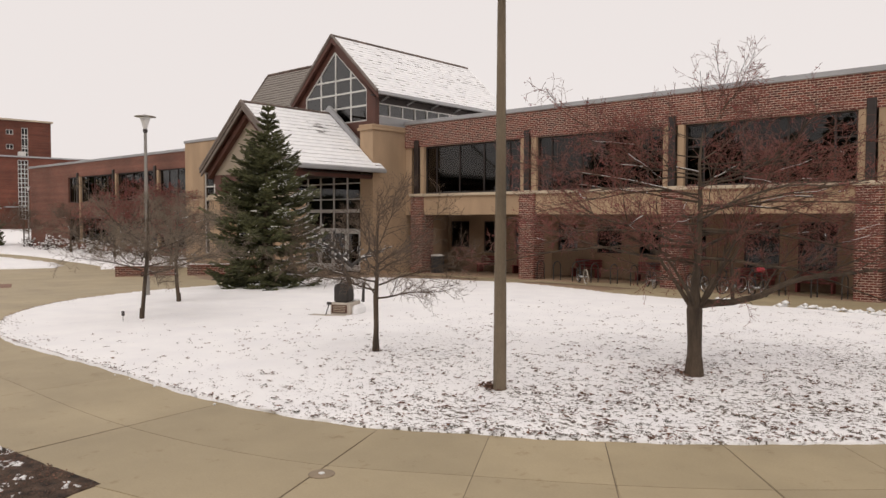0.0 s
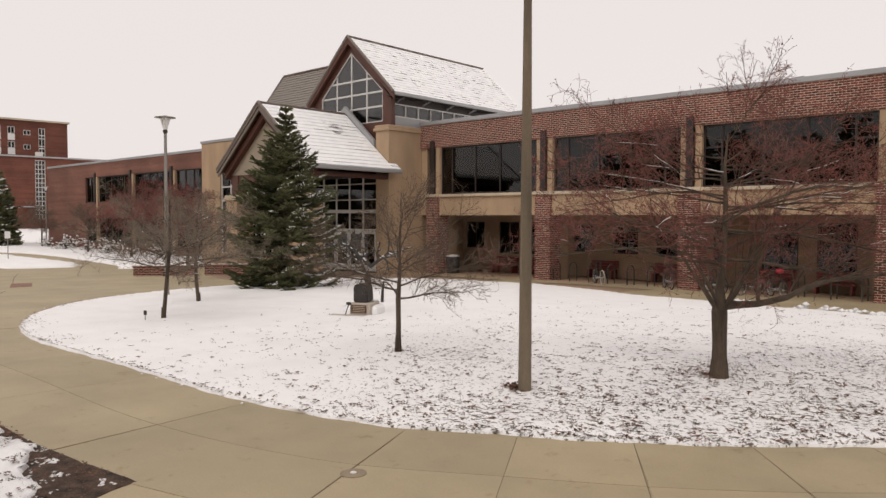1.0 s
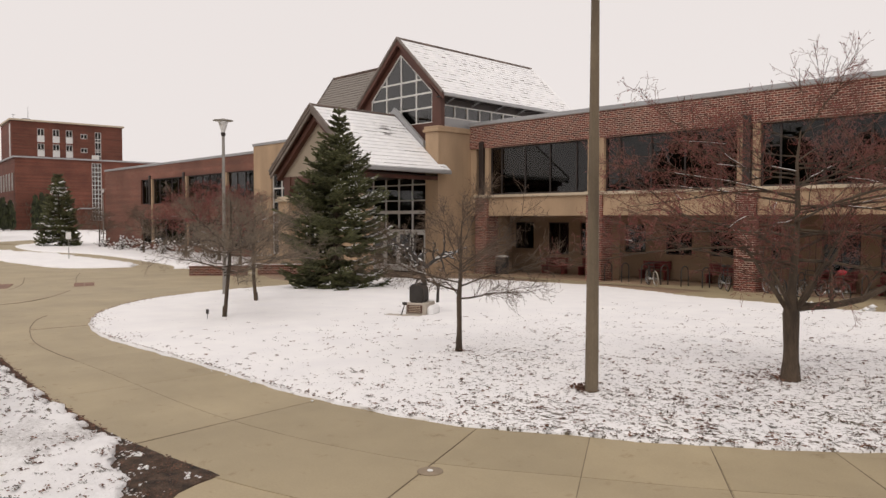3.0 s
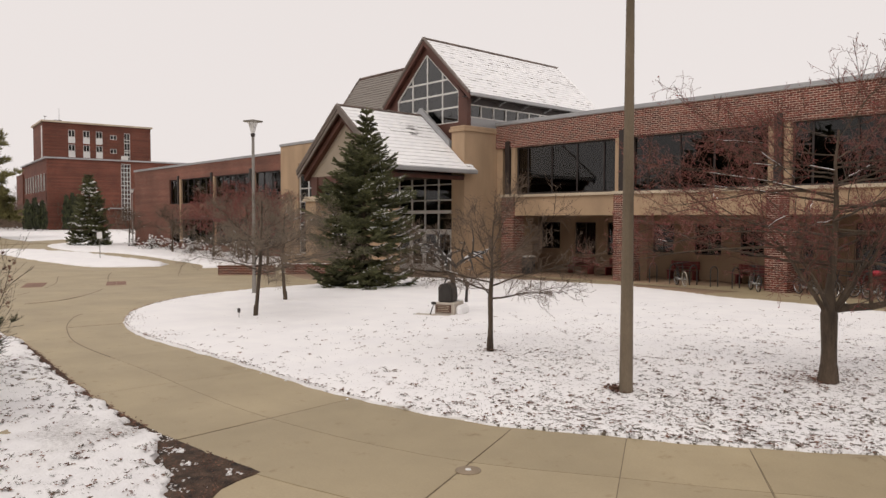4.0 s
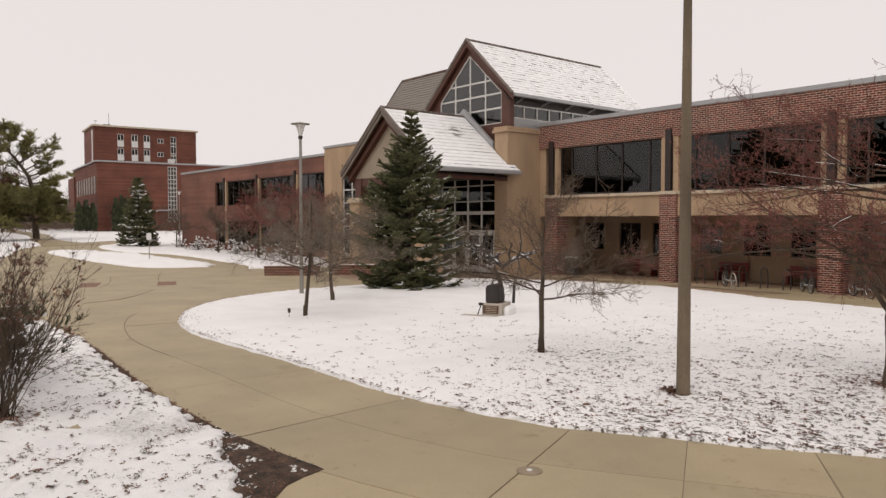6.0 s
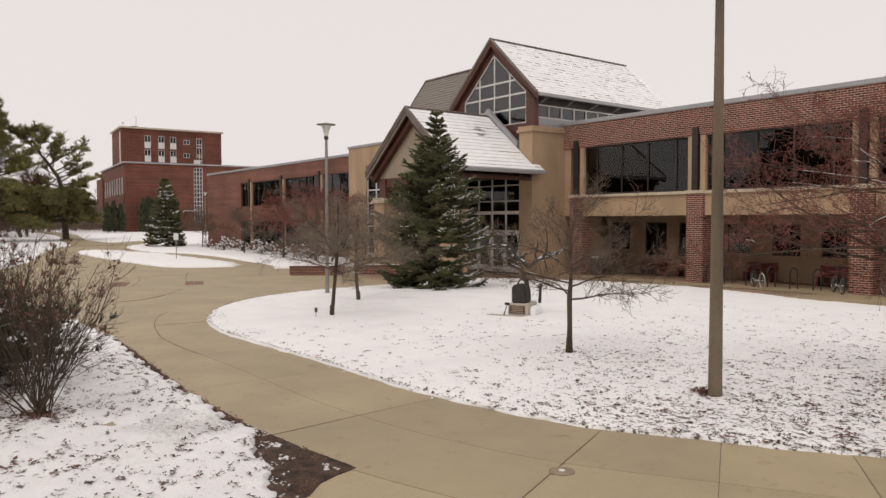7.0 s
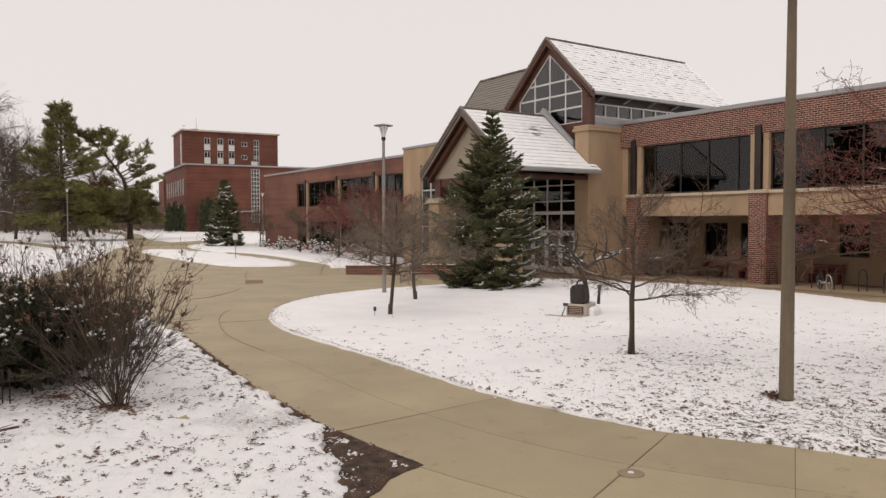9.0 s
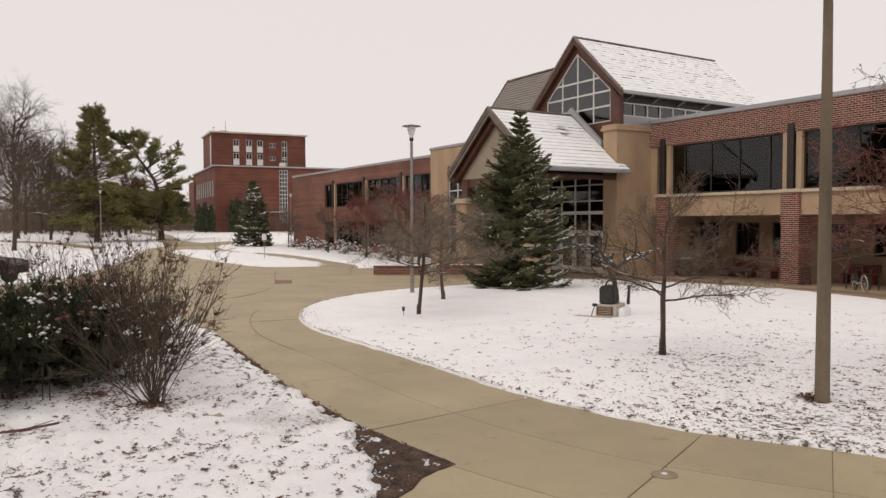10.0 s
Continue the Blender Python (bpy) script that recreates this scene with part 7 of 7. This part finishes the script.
def rack(x, y):
    t = thing("bicycle_rack", pose(x, y, gz(x, y) - 0.03, 0, 0, 80), "dark inverted-U bicycle rack on the arcade walk", "bicycle rack", "bicycle racks")
    pts = [(-0.24, 0, 0)] + [(-0.24 * math.cos(math.pi * i / 8), 0, 0.66 + 0.24 * math.sin(math.pi * i / 8)) for i in range(9)] + [(0.24, 0, 0)]
    bm = bmesh.new()
    tube(bm, pts, 0.026)
    part("hoop", bm, M_BRONZE, t)
    for s in (-0.24, 0.24):
        bm = bmesh.new()
        lathe(bm, [(0.07, 0), (0.07, 0.012), (0.03, 0.015)], 10, (s, 0, 0))
        part("foot", bm, M_STEEL, t)


for x in (-18.75, -17.85, -16.85, -15.9, -14.95, -14.0, -11.3, -10.2, -9.1, -8.0, -6.9, -5.9):
    rack(x, 29.35)


def ring(bm, r, tube_r, at, sides=24):
    for i in range(sides):
        a, b = 2 * math.pi * i / sides, 2 * math.pi * (i + 1.05) / sides
        rod(bm, (at[0] + r * math.cos(a), at[1], at[2] + r * math.sin(a)), (at[0] + r * math.cos(b), at[1], at[2] + r * math.sin(b)), tube_r, tube_r, 6)


def bicycle(x, y, turn, lean, paint, label, basket=False, tyre=None):
    t = thing("bicycle", pose(x, y, gz(x, y), lean, 0, turn), label, "bicycle", "bicycles in the arcade")
    for wx in (-0.52, 0.52):
        bm = bmesh.new()
        ring(bm, 0.315, 0.022, (wx, 0, 0.335))
        w = part("wheel", bm, tyre if tyre and wx > 0 else M_BLACK, t)
        bm = bmesh.new()
        ring(bm, 0.29, 0.010, (wx, 0, 0.335))
        part("rim", bm, M_CHROME, w)
        bm = bmesh.new()
        for i in range(14):
            a = 2 * math.pi * i / 14
            rod(bm, (wx, 0, 0.335), (wx + 0.29 * math.cos(a), 0, 0.335 + 0.29 * math.sin(a)), 0.003, 0.003, 3)
        rod(bm, (wx, -0.05, 0.335), (wx, 0.05, 0.335), 0.02)
        part("spokes", bm, M_CHROME, w)
    bm = bmesh.new()
    bb, seat, head = (-0.08, 0, 0.30), (-0.22, 0, 0.80), (0.36, 0, 0.85)
    for a, b in ((bb, seat), (seat, head), (bb, (0.38, 0, 0.72)), ((-0.52, 0, 0.335), bb), ((-0.52, 0, 0.335), seat), (head, (0.52, 0, 0.335))):
        rod(bm, a, b, 0.018)
    part("frame", bm, paint, t)
    bm = bmesh.new()
    rod(bm, (-0.22, 0, 0.78), (-0.25, 0, 0.93), 0.013)
    box(bm, -0.38, -0.12, -0.07, 0.07, 0.93, 0.98, bevel=0.02)
    part("saddle", bm, M_BLACK, t)
    bm = bmesh.new()
    rod(bm, (0.36, 0, 0.84), (0.34, 0, 1.0), 0.014)
    rod(bm, (0.34, -0.30, 1.02), (0.34, 0.30, 1.02), 0.013)
    rod(bm, (0.34, -0.30, 1.02), (0.24, -0.32, 1.02), 0.015)
    rod(bm, (0.34, 0.30, 1.02), (0.24, 0.32, 1.02), 0.015)
    part("handlebar", bm, M_BLACK, t)
    bm = bmesh.new()
    rod(bm, (-0.08, -0.09, 0.30), (-0.08, 0.09, 0.30), 0.05)
    rod(bm, (-0.08, 0.09, 0.30), (0.06, 0.09, 0.22), 0.01)
    rod(bm, (-0.08, -0.09, 0.30), (-0.22, -0.09, 0.38), 0.01)
    part("crank", bm, M_CHROME, t)
    if basket:
        bm = bmesh.new()
        box(bm, 0.18, 0.46, -0.13, 0.13, 0.92, 1.08, bevel=0.06)
        part("cover", bm, M_REDCLOTH, t, "red cloth over the handlebar")


bicycle(-16.0, 28.5, 318, 4, M_STEEL, "dark bicycle with pale tyres leaning at a rack", tyre=M_STONE)
bicycle(-12.95, 28.75, 310, -3, M_BLACK, "black bicycle beside the brick pillar")
bicycle(-10.9, 28.6, 322, 3, M_BLACK, "dark bicycle at a rack")
bicycle(-9.6, 28.6, 250, -4, M_BLACK, "dark bicycle at a rack")
bicycle(-8.45, 28.1, 312, 5, M_BLACK, "black bicycle with a red cloth over its handlebar", True)


# ---- parked pickup beyond the juniper ----
def pickup(x, y, turn):
    t = thing("pickup_truck", pose(x, y, gz(x, y), 0, 0, turn), "dark pickup truck parked at the plaza's edge", "car")
    bm = bmesh.new()
    prism(bm, [(-2.6, 0.50), (-2.6, 1.32), (-0.7, 1.32), (1.0, 1.28), (2.4, 1.15), (2.6, 0.95), (2.6, 0.5)], "y", -0.9, 0.9)
    bmesh.ops.bevel(bm, geom=bm.edges[:], offset=0.05, segments=2, affect="EDGES")
    part("body", bm, M_CARPAINT, t)
    bm = bmesh.new()
    prism(bm, [(-0.75, 1.1), (-0.6, 1.75), (0.75, 1.78), (1.45, 1.1)], "y", -0.8, 0.8)
    bmesh.ops.bevel(bm, geom=bm.edges[:], offset=0.06, segments=2, affect="EDGES")
    part("cab", bm, M_CARPAINT, t)
    part("rear_window", boxes((-0.72, -0.66, -0.62, 0.62, 1.25, 1.65)), M_GLASS, t)
    part("bumper", boxes((-2.75, -2.58, -0.85, 0.85, 0.48, 0.66), bevel=0.03), M_CHROME, t)
    part("tailgate", boxes((-2.63, -2.6, -0.7, 0.7, 0.75, 1.25), bevel=0.01), M_CARPAINT, t)
    for s in (-0.86, 0.74):
        part("tail_lamp", boxes((-2.64, -2.58, s, s + 0.12, 0.85, 1.25), bevel=0.01), M_TAILLAMP, t, "red tail lamp")
    for wx in (-1.65, 1.65):
        for s in (-1, 1):
            bm = bmesh.new()
            rod(bm, (wx, s * 0.68, 0.38), (wx, s * 0.92, 0.38), 0.38, 0.38, 20)
            w = part("wheel", bm, M_BLACK, t)
            bm = bmesh.new()
            rod(bm, (wx, s * 0.90, 0.38), (wx, s * 0.935, 0.38), 0.22, 0.2, 14)
            part("rim", bm, M_CHROME, w)


pickup(-41.7, -1.55, 58)

# ---- snow clods, leaves and grass ----
def inside(x, y, poly):
    hit = False
    for (x0, y0), (x1, y1) in zip(poly, poly[1:] + poly[:1]):
        if (y0 > y) != (y1 > y) and x < (x1 - x0) * (y - y0) / (y1 - y0) + x0:
            hit = not hit
    return hit


rng = random.Random(400)
leafV, leafF, tuft = [], [], Leaves()


def add_leaf(x, y, z, s):
    a = rng.uniform(0, 6.28)
    c, d = math.cos(a), math.sin(a)
    i = len(leafV)
    h = rng.uniform(0.004, 0.02)
    for u, v, w in ((-1, 0, h), (-0.2, 0.5, 0.3 * h), (1, 0.05, h * 0.8), (0.1, -0.5, 0.2 * h)):
        leafV.append((x + (u * c - v * d) * s, y + (u * d + v * c) * s, z + w))
    leafF.append((i, i + 1, i + 2))
    leafF.append((i, i + 2, i + 3))


def add_tuft(x, y, z, s):
    a0 = rng.uniform(0, 6.28)
    for _ in range(rng.randint(5, 9)):
        a = a0 + rng.gauss(0, 0.9)
        d = Vector((math.cos(a), math.sin(a), rng.uniform(0.1, 0.55))) * s * rng.uniform(0.6, 1.2)
        tuft.blade(Vector((x + rng.gauss(0, s * 0.5), y + rng.gauss(0, s * 0.3), z - 0.005)), d, Vector((-d.y, d.x, 0)).normalized(), s * 0.11)


def lawn_z(x, y, rough=0.016):
    return gz(x, y) + 0.045 + rough * (noise.noise((x * 1.3, y * 1.3, 0)) + 0.9 * noise.noise((x * 4.1, y * 4.1, 3)) + 0.45 * noise.noise((x * 9, y * 9, 7)))


coarse = smooth_line(LAWN_EDGE, 1.2)
n = 0
while n < 11500:
    d = 7 + 16 * rng.random() ** 1.6
    a = radians(rng.uniform(70, 168))
    x, y = d * math.cos(a), d * math.sin(a)
    thin = min(1, max(0, (math.hypot(x + 1.8, y - 10.5) - 3.0) / 11.5))
    if noise.noise((x * 0.9, y * 0.9, 2)) < rng.uniform(-0.7, 0.2) or rng.random() < thin ** 0.6 or not inside(x, y, coarse):
        n += 0.25
        continue
    n += 1
    z = lawn_z(x, y, 0.018)
    if rng.random() < 0.7:
        add_tuft(x, y, z, rng.uniform(0.02, 0.065))
    else:
        for _ in range(rng.randint(2, 5)):
            add_leaf(x + rng.gauss(0, 0.03), y + rng.gauss(0, 0.03), z + 0.004, rng.uniform(0.012, 0.035))
for _ in range(620):
    cx, cy = rng.uniform(-16, -4.8), rng.uniform(-3, 3.2)
    if not inside(cx, cy, LEFT_EDGE):
        continue
    ang, wide = rng.uniform(0, 3.14), rng.uniform(0.03, 0.10)
    for _ in range(rng.randint(5, 16)):
        u, v = rng.gauss(0, wide), rng.gauss(0, wide * 0.35)
        x, y = cx + u * math.cos(ang) - v * math.sin(ang), cy + u * math.sin(ang) + v * math.cos(ang)
        if inside(x, y, LEFT_EDGE):
            if rng.random() < 0.6:
                add_leaf(x, y, lawn_z(x, y, 0.062) + rng.uniform(0.002, 0.02), rng.uniform(0.010, 0.028))
            else:
                add_tuft(x, y, lawn_z(x, y, 0.062), rng.uniform(0.02, 0.05))
n = 0
while n < 1500:
    x, y = rng.uniform(-18, -4.5), rng.uniform(-3, 3.6)
    if not inside(x, y, LEFT_EDGE) or noise.noise((x * 1.1, y * 1.1, 5)) < rng.uniform(-0.5, 0.4):
        n += 0.3
        continue
    n += 1
    z = lawn_z(x, y, 0.062)
    if rng.random() < 0.6:
        add_tuft(x, y, z, rng.uniform(0.02, 0.05))
    else:
        for _ in range(rng.randint(1, 4)):
            add_leaf(x + rng.gauss(0, 0.05), y + rng.gauss(0, 0.05), z + 0.004, rng.uniform(0.012, 0.04))
for _ in range(4200):
    x, y = rng.uniform(-8.3, -5.2), rng.uniform(1.7, 3.25)
    if inside(x, y, SOIL_WALK + [(-8.37, 2.7), (-6.7, 2.3), (-5.8, 1.8)]) and not inside(x, y, LEFT_EDGE) and rng.random() < 0.6 + noise.noise((x * 4, y * 4, 6)):
        add_leaf(x, y, gz(x, y) + 0.012, rng.uniform(0.005, 0.017))
        if rng.random() < 0.08:
            add_tuft(x, y, gz(x, y) + 0.012, rng.uniform(0.015, 0.035))
for _ in range(700):
    x = rng.uniform(-16, -8.3)
    y = float(np.interp(-x, (8.34, 9.14, 11.1, 13.9, 17.2), (3.04, 3.03, 3.1, 3.38, 3.65))) + rng.gauss(0, 0.03)
    add_leaf(x, y, gz(x, y) + 0.012, rng.uniform(0.01, 0.03))
for cx, cy, k in ((-5.62, 8.45, 90), (btx - 0.15, bty, 320), (stx, sty, 60), (-9.95, 1.15, 420), (-10.9, 0.7, 420), (-12.0, 1.1, 260), (-11.2, -0.6, 260)):
    for _ in range(k):
        a, r = rng.uniform(0, 6.28), abs(rng.gauss(0, 0.22 if k < 120 else 0.4))
        x, y = cx + r * math.cos(a), cy + r * math.sin(a)
        add_leaf(x, y, lawn_z(x, y) + rng.uniform(0.005, 0.03), rng.uniform(0.015, 0.04))
# leaves along the walk's edge
for _ in range(900):
    p = rng.choice(near_edge)
    x, y = p[0] + rng.gauss(0, 0.05), p[1] + abs(rng.gauss(0, 0.07))
    add_leaf(x, y, gz(x, y) + 0.04, rng.uniform(0.012, 0.035))
# grass showing along the lawn's rim
for _ in range(2600):
    p = rng.choice(near_edge)
    o = abs(rng.gauss(0, 0.35))
    x, y = p[0] + rng.gauss(0, 0.05), p[1] + o
    if noise.noise((x * 0.7, y * 0.7, 12)) > rng.uniform(-0.15, 0.5) and inside(x, y, coarse):
        z = lawn_z(x, y, 0.018)
        if rng.random() < 0.6:
            add_tuft(x, y, z, rng.uniform(0.015, 0.04))
        else:
            add_leaf(x, y, z + 0.004, rng.uniform(0.01, 0.03))
tagged(new("fallen_leaves", link_mesh("fallen_leaves", leafV, leafF, M_LEAF)), "dead brown leaves scattered over the snow", "leaves", kind="stuff")
tagged(new("grass_tufts", tuft.mesh("grass_tufts", M_GRASS)), "dull winter grass tufts poking through the snow", "grass", kind="stuff")
pts = []
far_rim = [q for q in lawn_line if q[1] > 21 and q[0] > -8.5]
for _ in range(20):
    p = rng.choice(far_rim)
    for _ in range(rng.randint(4, 10)):
        pts.append((p[0] + rng.gauss(0, 0.13), p[1] + rng.gauss(0.08, 0.07), gz(*p) + 0.03 + abs(rng.gauss(0, 0.05))))
bank = thing("snow_bank", pose(0, 0, 0), "row of shovelled snow lumps along the arcade walk", "snow", kind="stuff")
part_me("lump", specks("lump", pts, 0.10, M_SNOW, rng, 0.55), bank, kind="stuff")
pts = []
for _ in range(40):
    p = rng.choice(near_edge)
    pts.append((p[0] + rng.gauss(0, 0.1), p[1] + rng.gauss(0.05, 0.1), gz(*p) + 0.03))
for cx, cy in ((-6.75, 2.86), (-6.2, 3.08), (-7.2, 2.98)):
    for _ in range(9):
        x, y = cx + rng.gauss(0, 0.06), cy + rng.gauss(0, 0.03)
        if not inside(x, y, LEFT_EDGE):
            pts.append((x, y, gz(x, y) + 0.008))
soil_bits = []
for _ in range(170):
    i = rng.randrange(2, 10)
    f = rng.random()
    (ax, ay), (bx, by) = SOIL_SNOW[i], SOIL_SNOW[i + 1]
    x, y = ax + (bx - ax) * f + rng.gauss(0, 0.03), ay + (by - ay) * f + abs(rng.gauss(0, 0.12))
    if not inside(x, y, LEFT_EDGE) and inside(x, y, SOIL_WALK + [(-8.37, 2.7), (-6.7, 2.3), (-5.8, 1.8)]) and noise.noise((x * 5, y * 5, 1)) > 0.05:
        soil_bits.append((x, y, gz(x, y) + 0.008))
tagged(new("snow_crumbs", specks("snow_crumbs", soil_bits, 0.016, M_SNOW, rng, 0.4)), "crumbs of snow on the bare soil", "snow", kind="stuff")
tagged(new("snow_clods", specks("snow_clods", pts, 0.03, M_SNOW, rng, 0.45)), "lumps of shovelled snow along the walk", "snow", kind="stuff")
# leaf heap at the pole's foot
t = thing("leaf_heap", pose(-5.66, 8.50, gz(-5.66, 8.5)), "small heap of brown leaves against the light pole", "leaves")
part_me("heap", specks("heap", [(rng.gauss(0, 0.07), rng.gauss(0, 0.07), 0.05 + abs(rng.gauss(0.02, 0.02))) for _ in range(60)], 0.03, M_LEAF, rng, 0.6), t, kind="stuff")

# ---- slabs of the walk ----
walk_line = [p for p in near_edge]
arc = [0.0]
for a, b in zip(walk_line[:-1], walk_line[1:]):
    arc.append(arc[-1] + math.dist(a, b))


def along(s):
    s = max(0, min(arc[-1] - 1e-4, s))
    k = int(np.searchsorted(arc, s, side="right")) - 1
    k = min(k, len(walk_line) - 2)
    f = (s - arc[k]) / (arc[k + 1] - arc[k])
    p = Vector(walk_line[k]).lerp(Vector(walk_line[k + 1]), f)
    a, b = Vector(walk_line[max(0, k - 6)]), Vector(walk_line[min(len(walk_line) - 1, k + 7)])
    d = (b - a).normalized()
    return p, Vector((-d.y, d.x))


def at_x(x):
    return min(range(len(walk_line)), key=lambda i: abs(walk_line[i][0] - x) + (0 if walk_line[i][1] < 16 else 50))


marks = [arc[at_x(x)] for x in (8.5, 6.4, 4.3, 2.4, 0.6, -0.5, -1.35, -2.3, -3.29, -4.36, -5.46, -7.79, -10.4, -13.2, -16.2, -18.7)]
lanes = [(-0.15, 1.3), (1.3, 2.62), (2.62, 7.0)]


def slab(s0, s1, o0, o1):
    k = max(2, int((s1 - s0) / 0.4))
    top, gap = [], 0.0045
    for i in range(k + 1):
        s = s0 + gap + (s1 - s0 - 2 * gap) * i / k
        p, n = along(s)
        row = []
        for o in (o0 + gap, o1 - gap):
            q = p + n * o
            row.append((q.x, q.y, gz(q.x, q.y)))
        top.append(row)
    V, F = [], []
    for (a, b) in top:
        V += [a, b, (a[0], a[1], a[2] - 0.08), (b[0], b[1], b[2] - 0.08)]
    for i in range(k):
        a, b = 4 * i, 4 * i + 4
        F += [(a, b, b + 1, a + 1), (a, a + 2, b + 2, b), (a + 1, b + 1, b + 3, a + 3)]
    F += [(0, 1, 3, 2), (4 * k, 4 * k + 2, 4 * k + 3, 4 * k + 1)]
    return part_me("slab", link_mesh("slab", V, F, M_CONC), plaza)


ends = (14, 14, 11)   # how many slabs each lane has
for (o0, o1), k in zip(lanes, ends):
    for s0, s1 in zip(marks[:k - 1], marks[1:k]):
        slab(s0, s1, o0, o1)


def strip(a, b, o0, o1, wide, steps):
    """A line of dark filler at the foot of a joint, from (a, o0) to (b, o1) along and across the walk."""
    pts = []
    for i in range(steps + 1):
        p, n = along(a + (b - a) * i / steps)
        q = p + n * (o0 + (o1 - o0) * i / steps)
        pts.append((q.x, q.y))
    return joint_line(pts, wide, -0.003)


for o, k in ((1.3, 14), (2.62, 11)):
    strip(marks[0], marks[k - 1], o, o, 0.02, 60)
for i, m in enumerate(marks[:14]):
    strip(m, m, -0.1, 2.62 if i > 10 else 4.5, 0.02 if i % 2 else 0.015, 3)

# ---- bricks of two pillars, one by one ----
shared = {}
for holder, (a, b, z0, z1, o) in single:
    key = (round(b - a, 3), round(z1 - z0, 3))
    if key not in shared:
        shared[key] = brick_mesh("brick", [([(0, key[0], 0, key[1], 0)], "y", 0)], M_BRICK_ONE)
    ob = new("brick", shared[key])
    ob.parent = holder
    ob.location = (a, Y0 - 0.048 - o, z0)
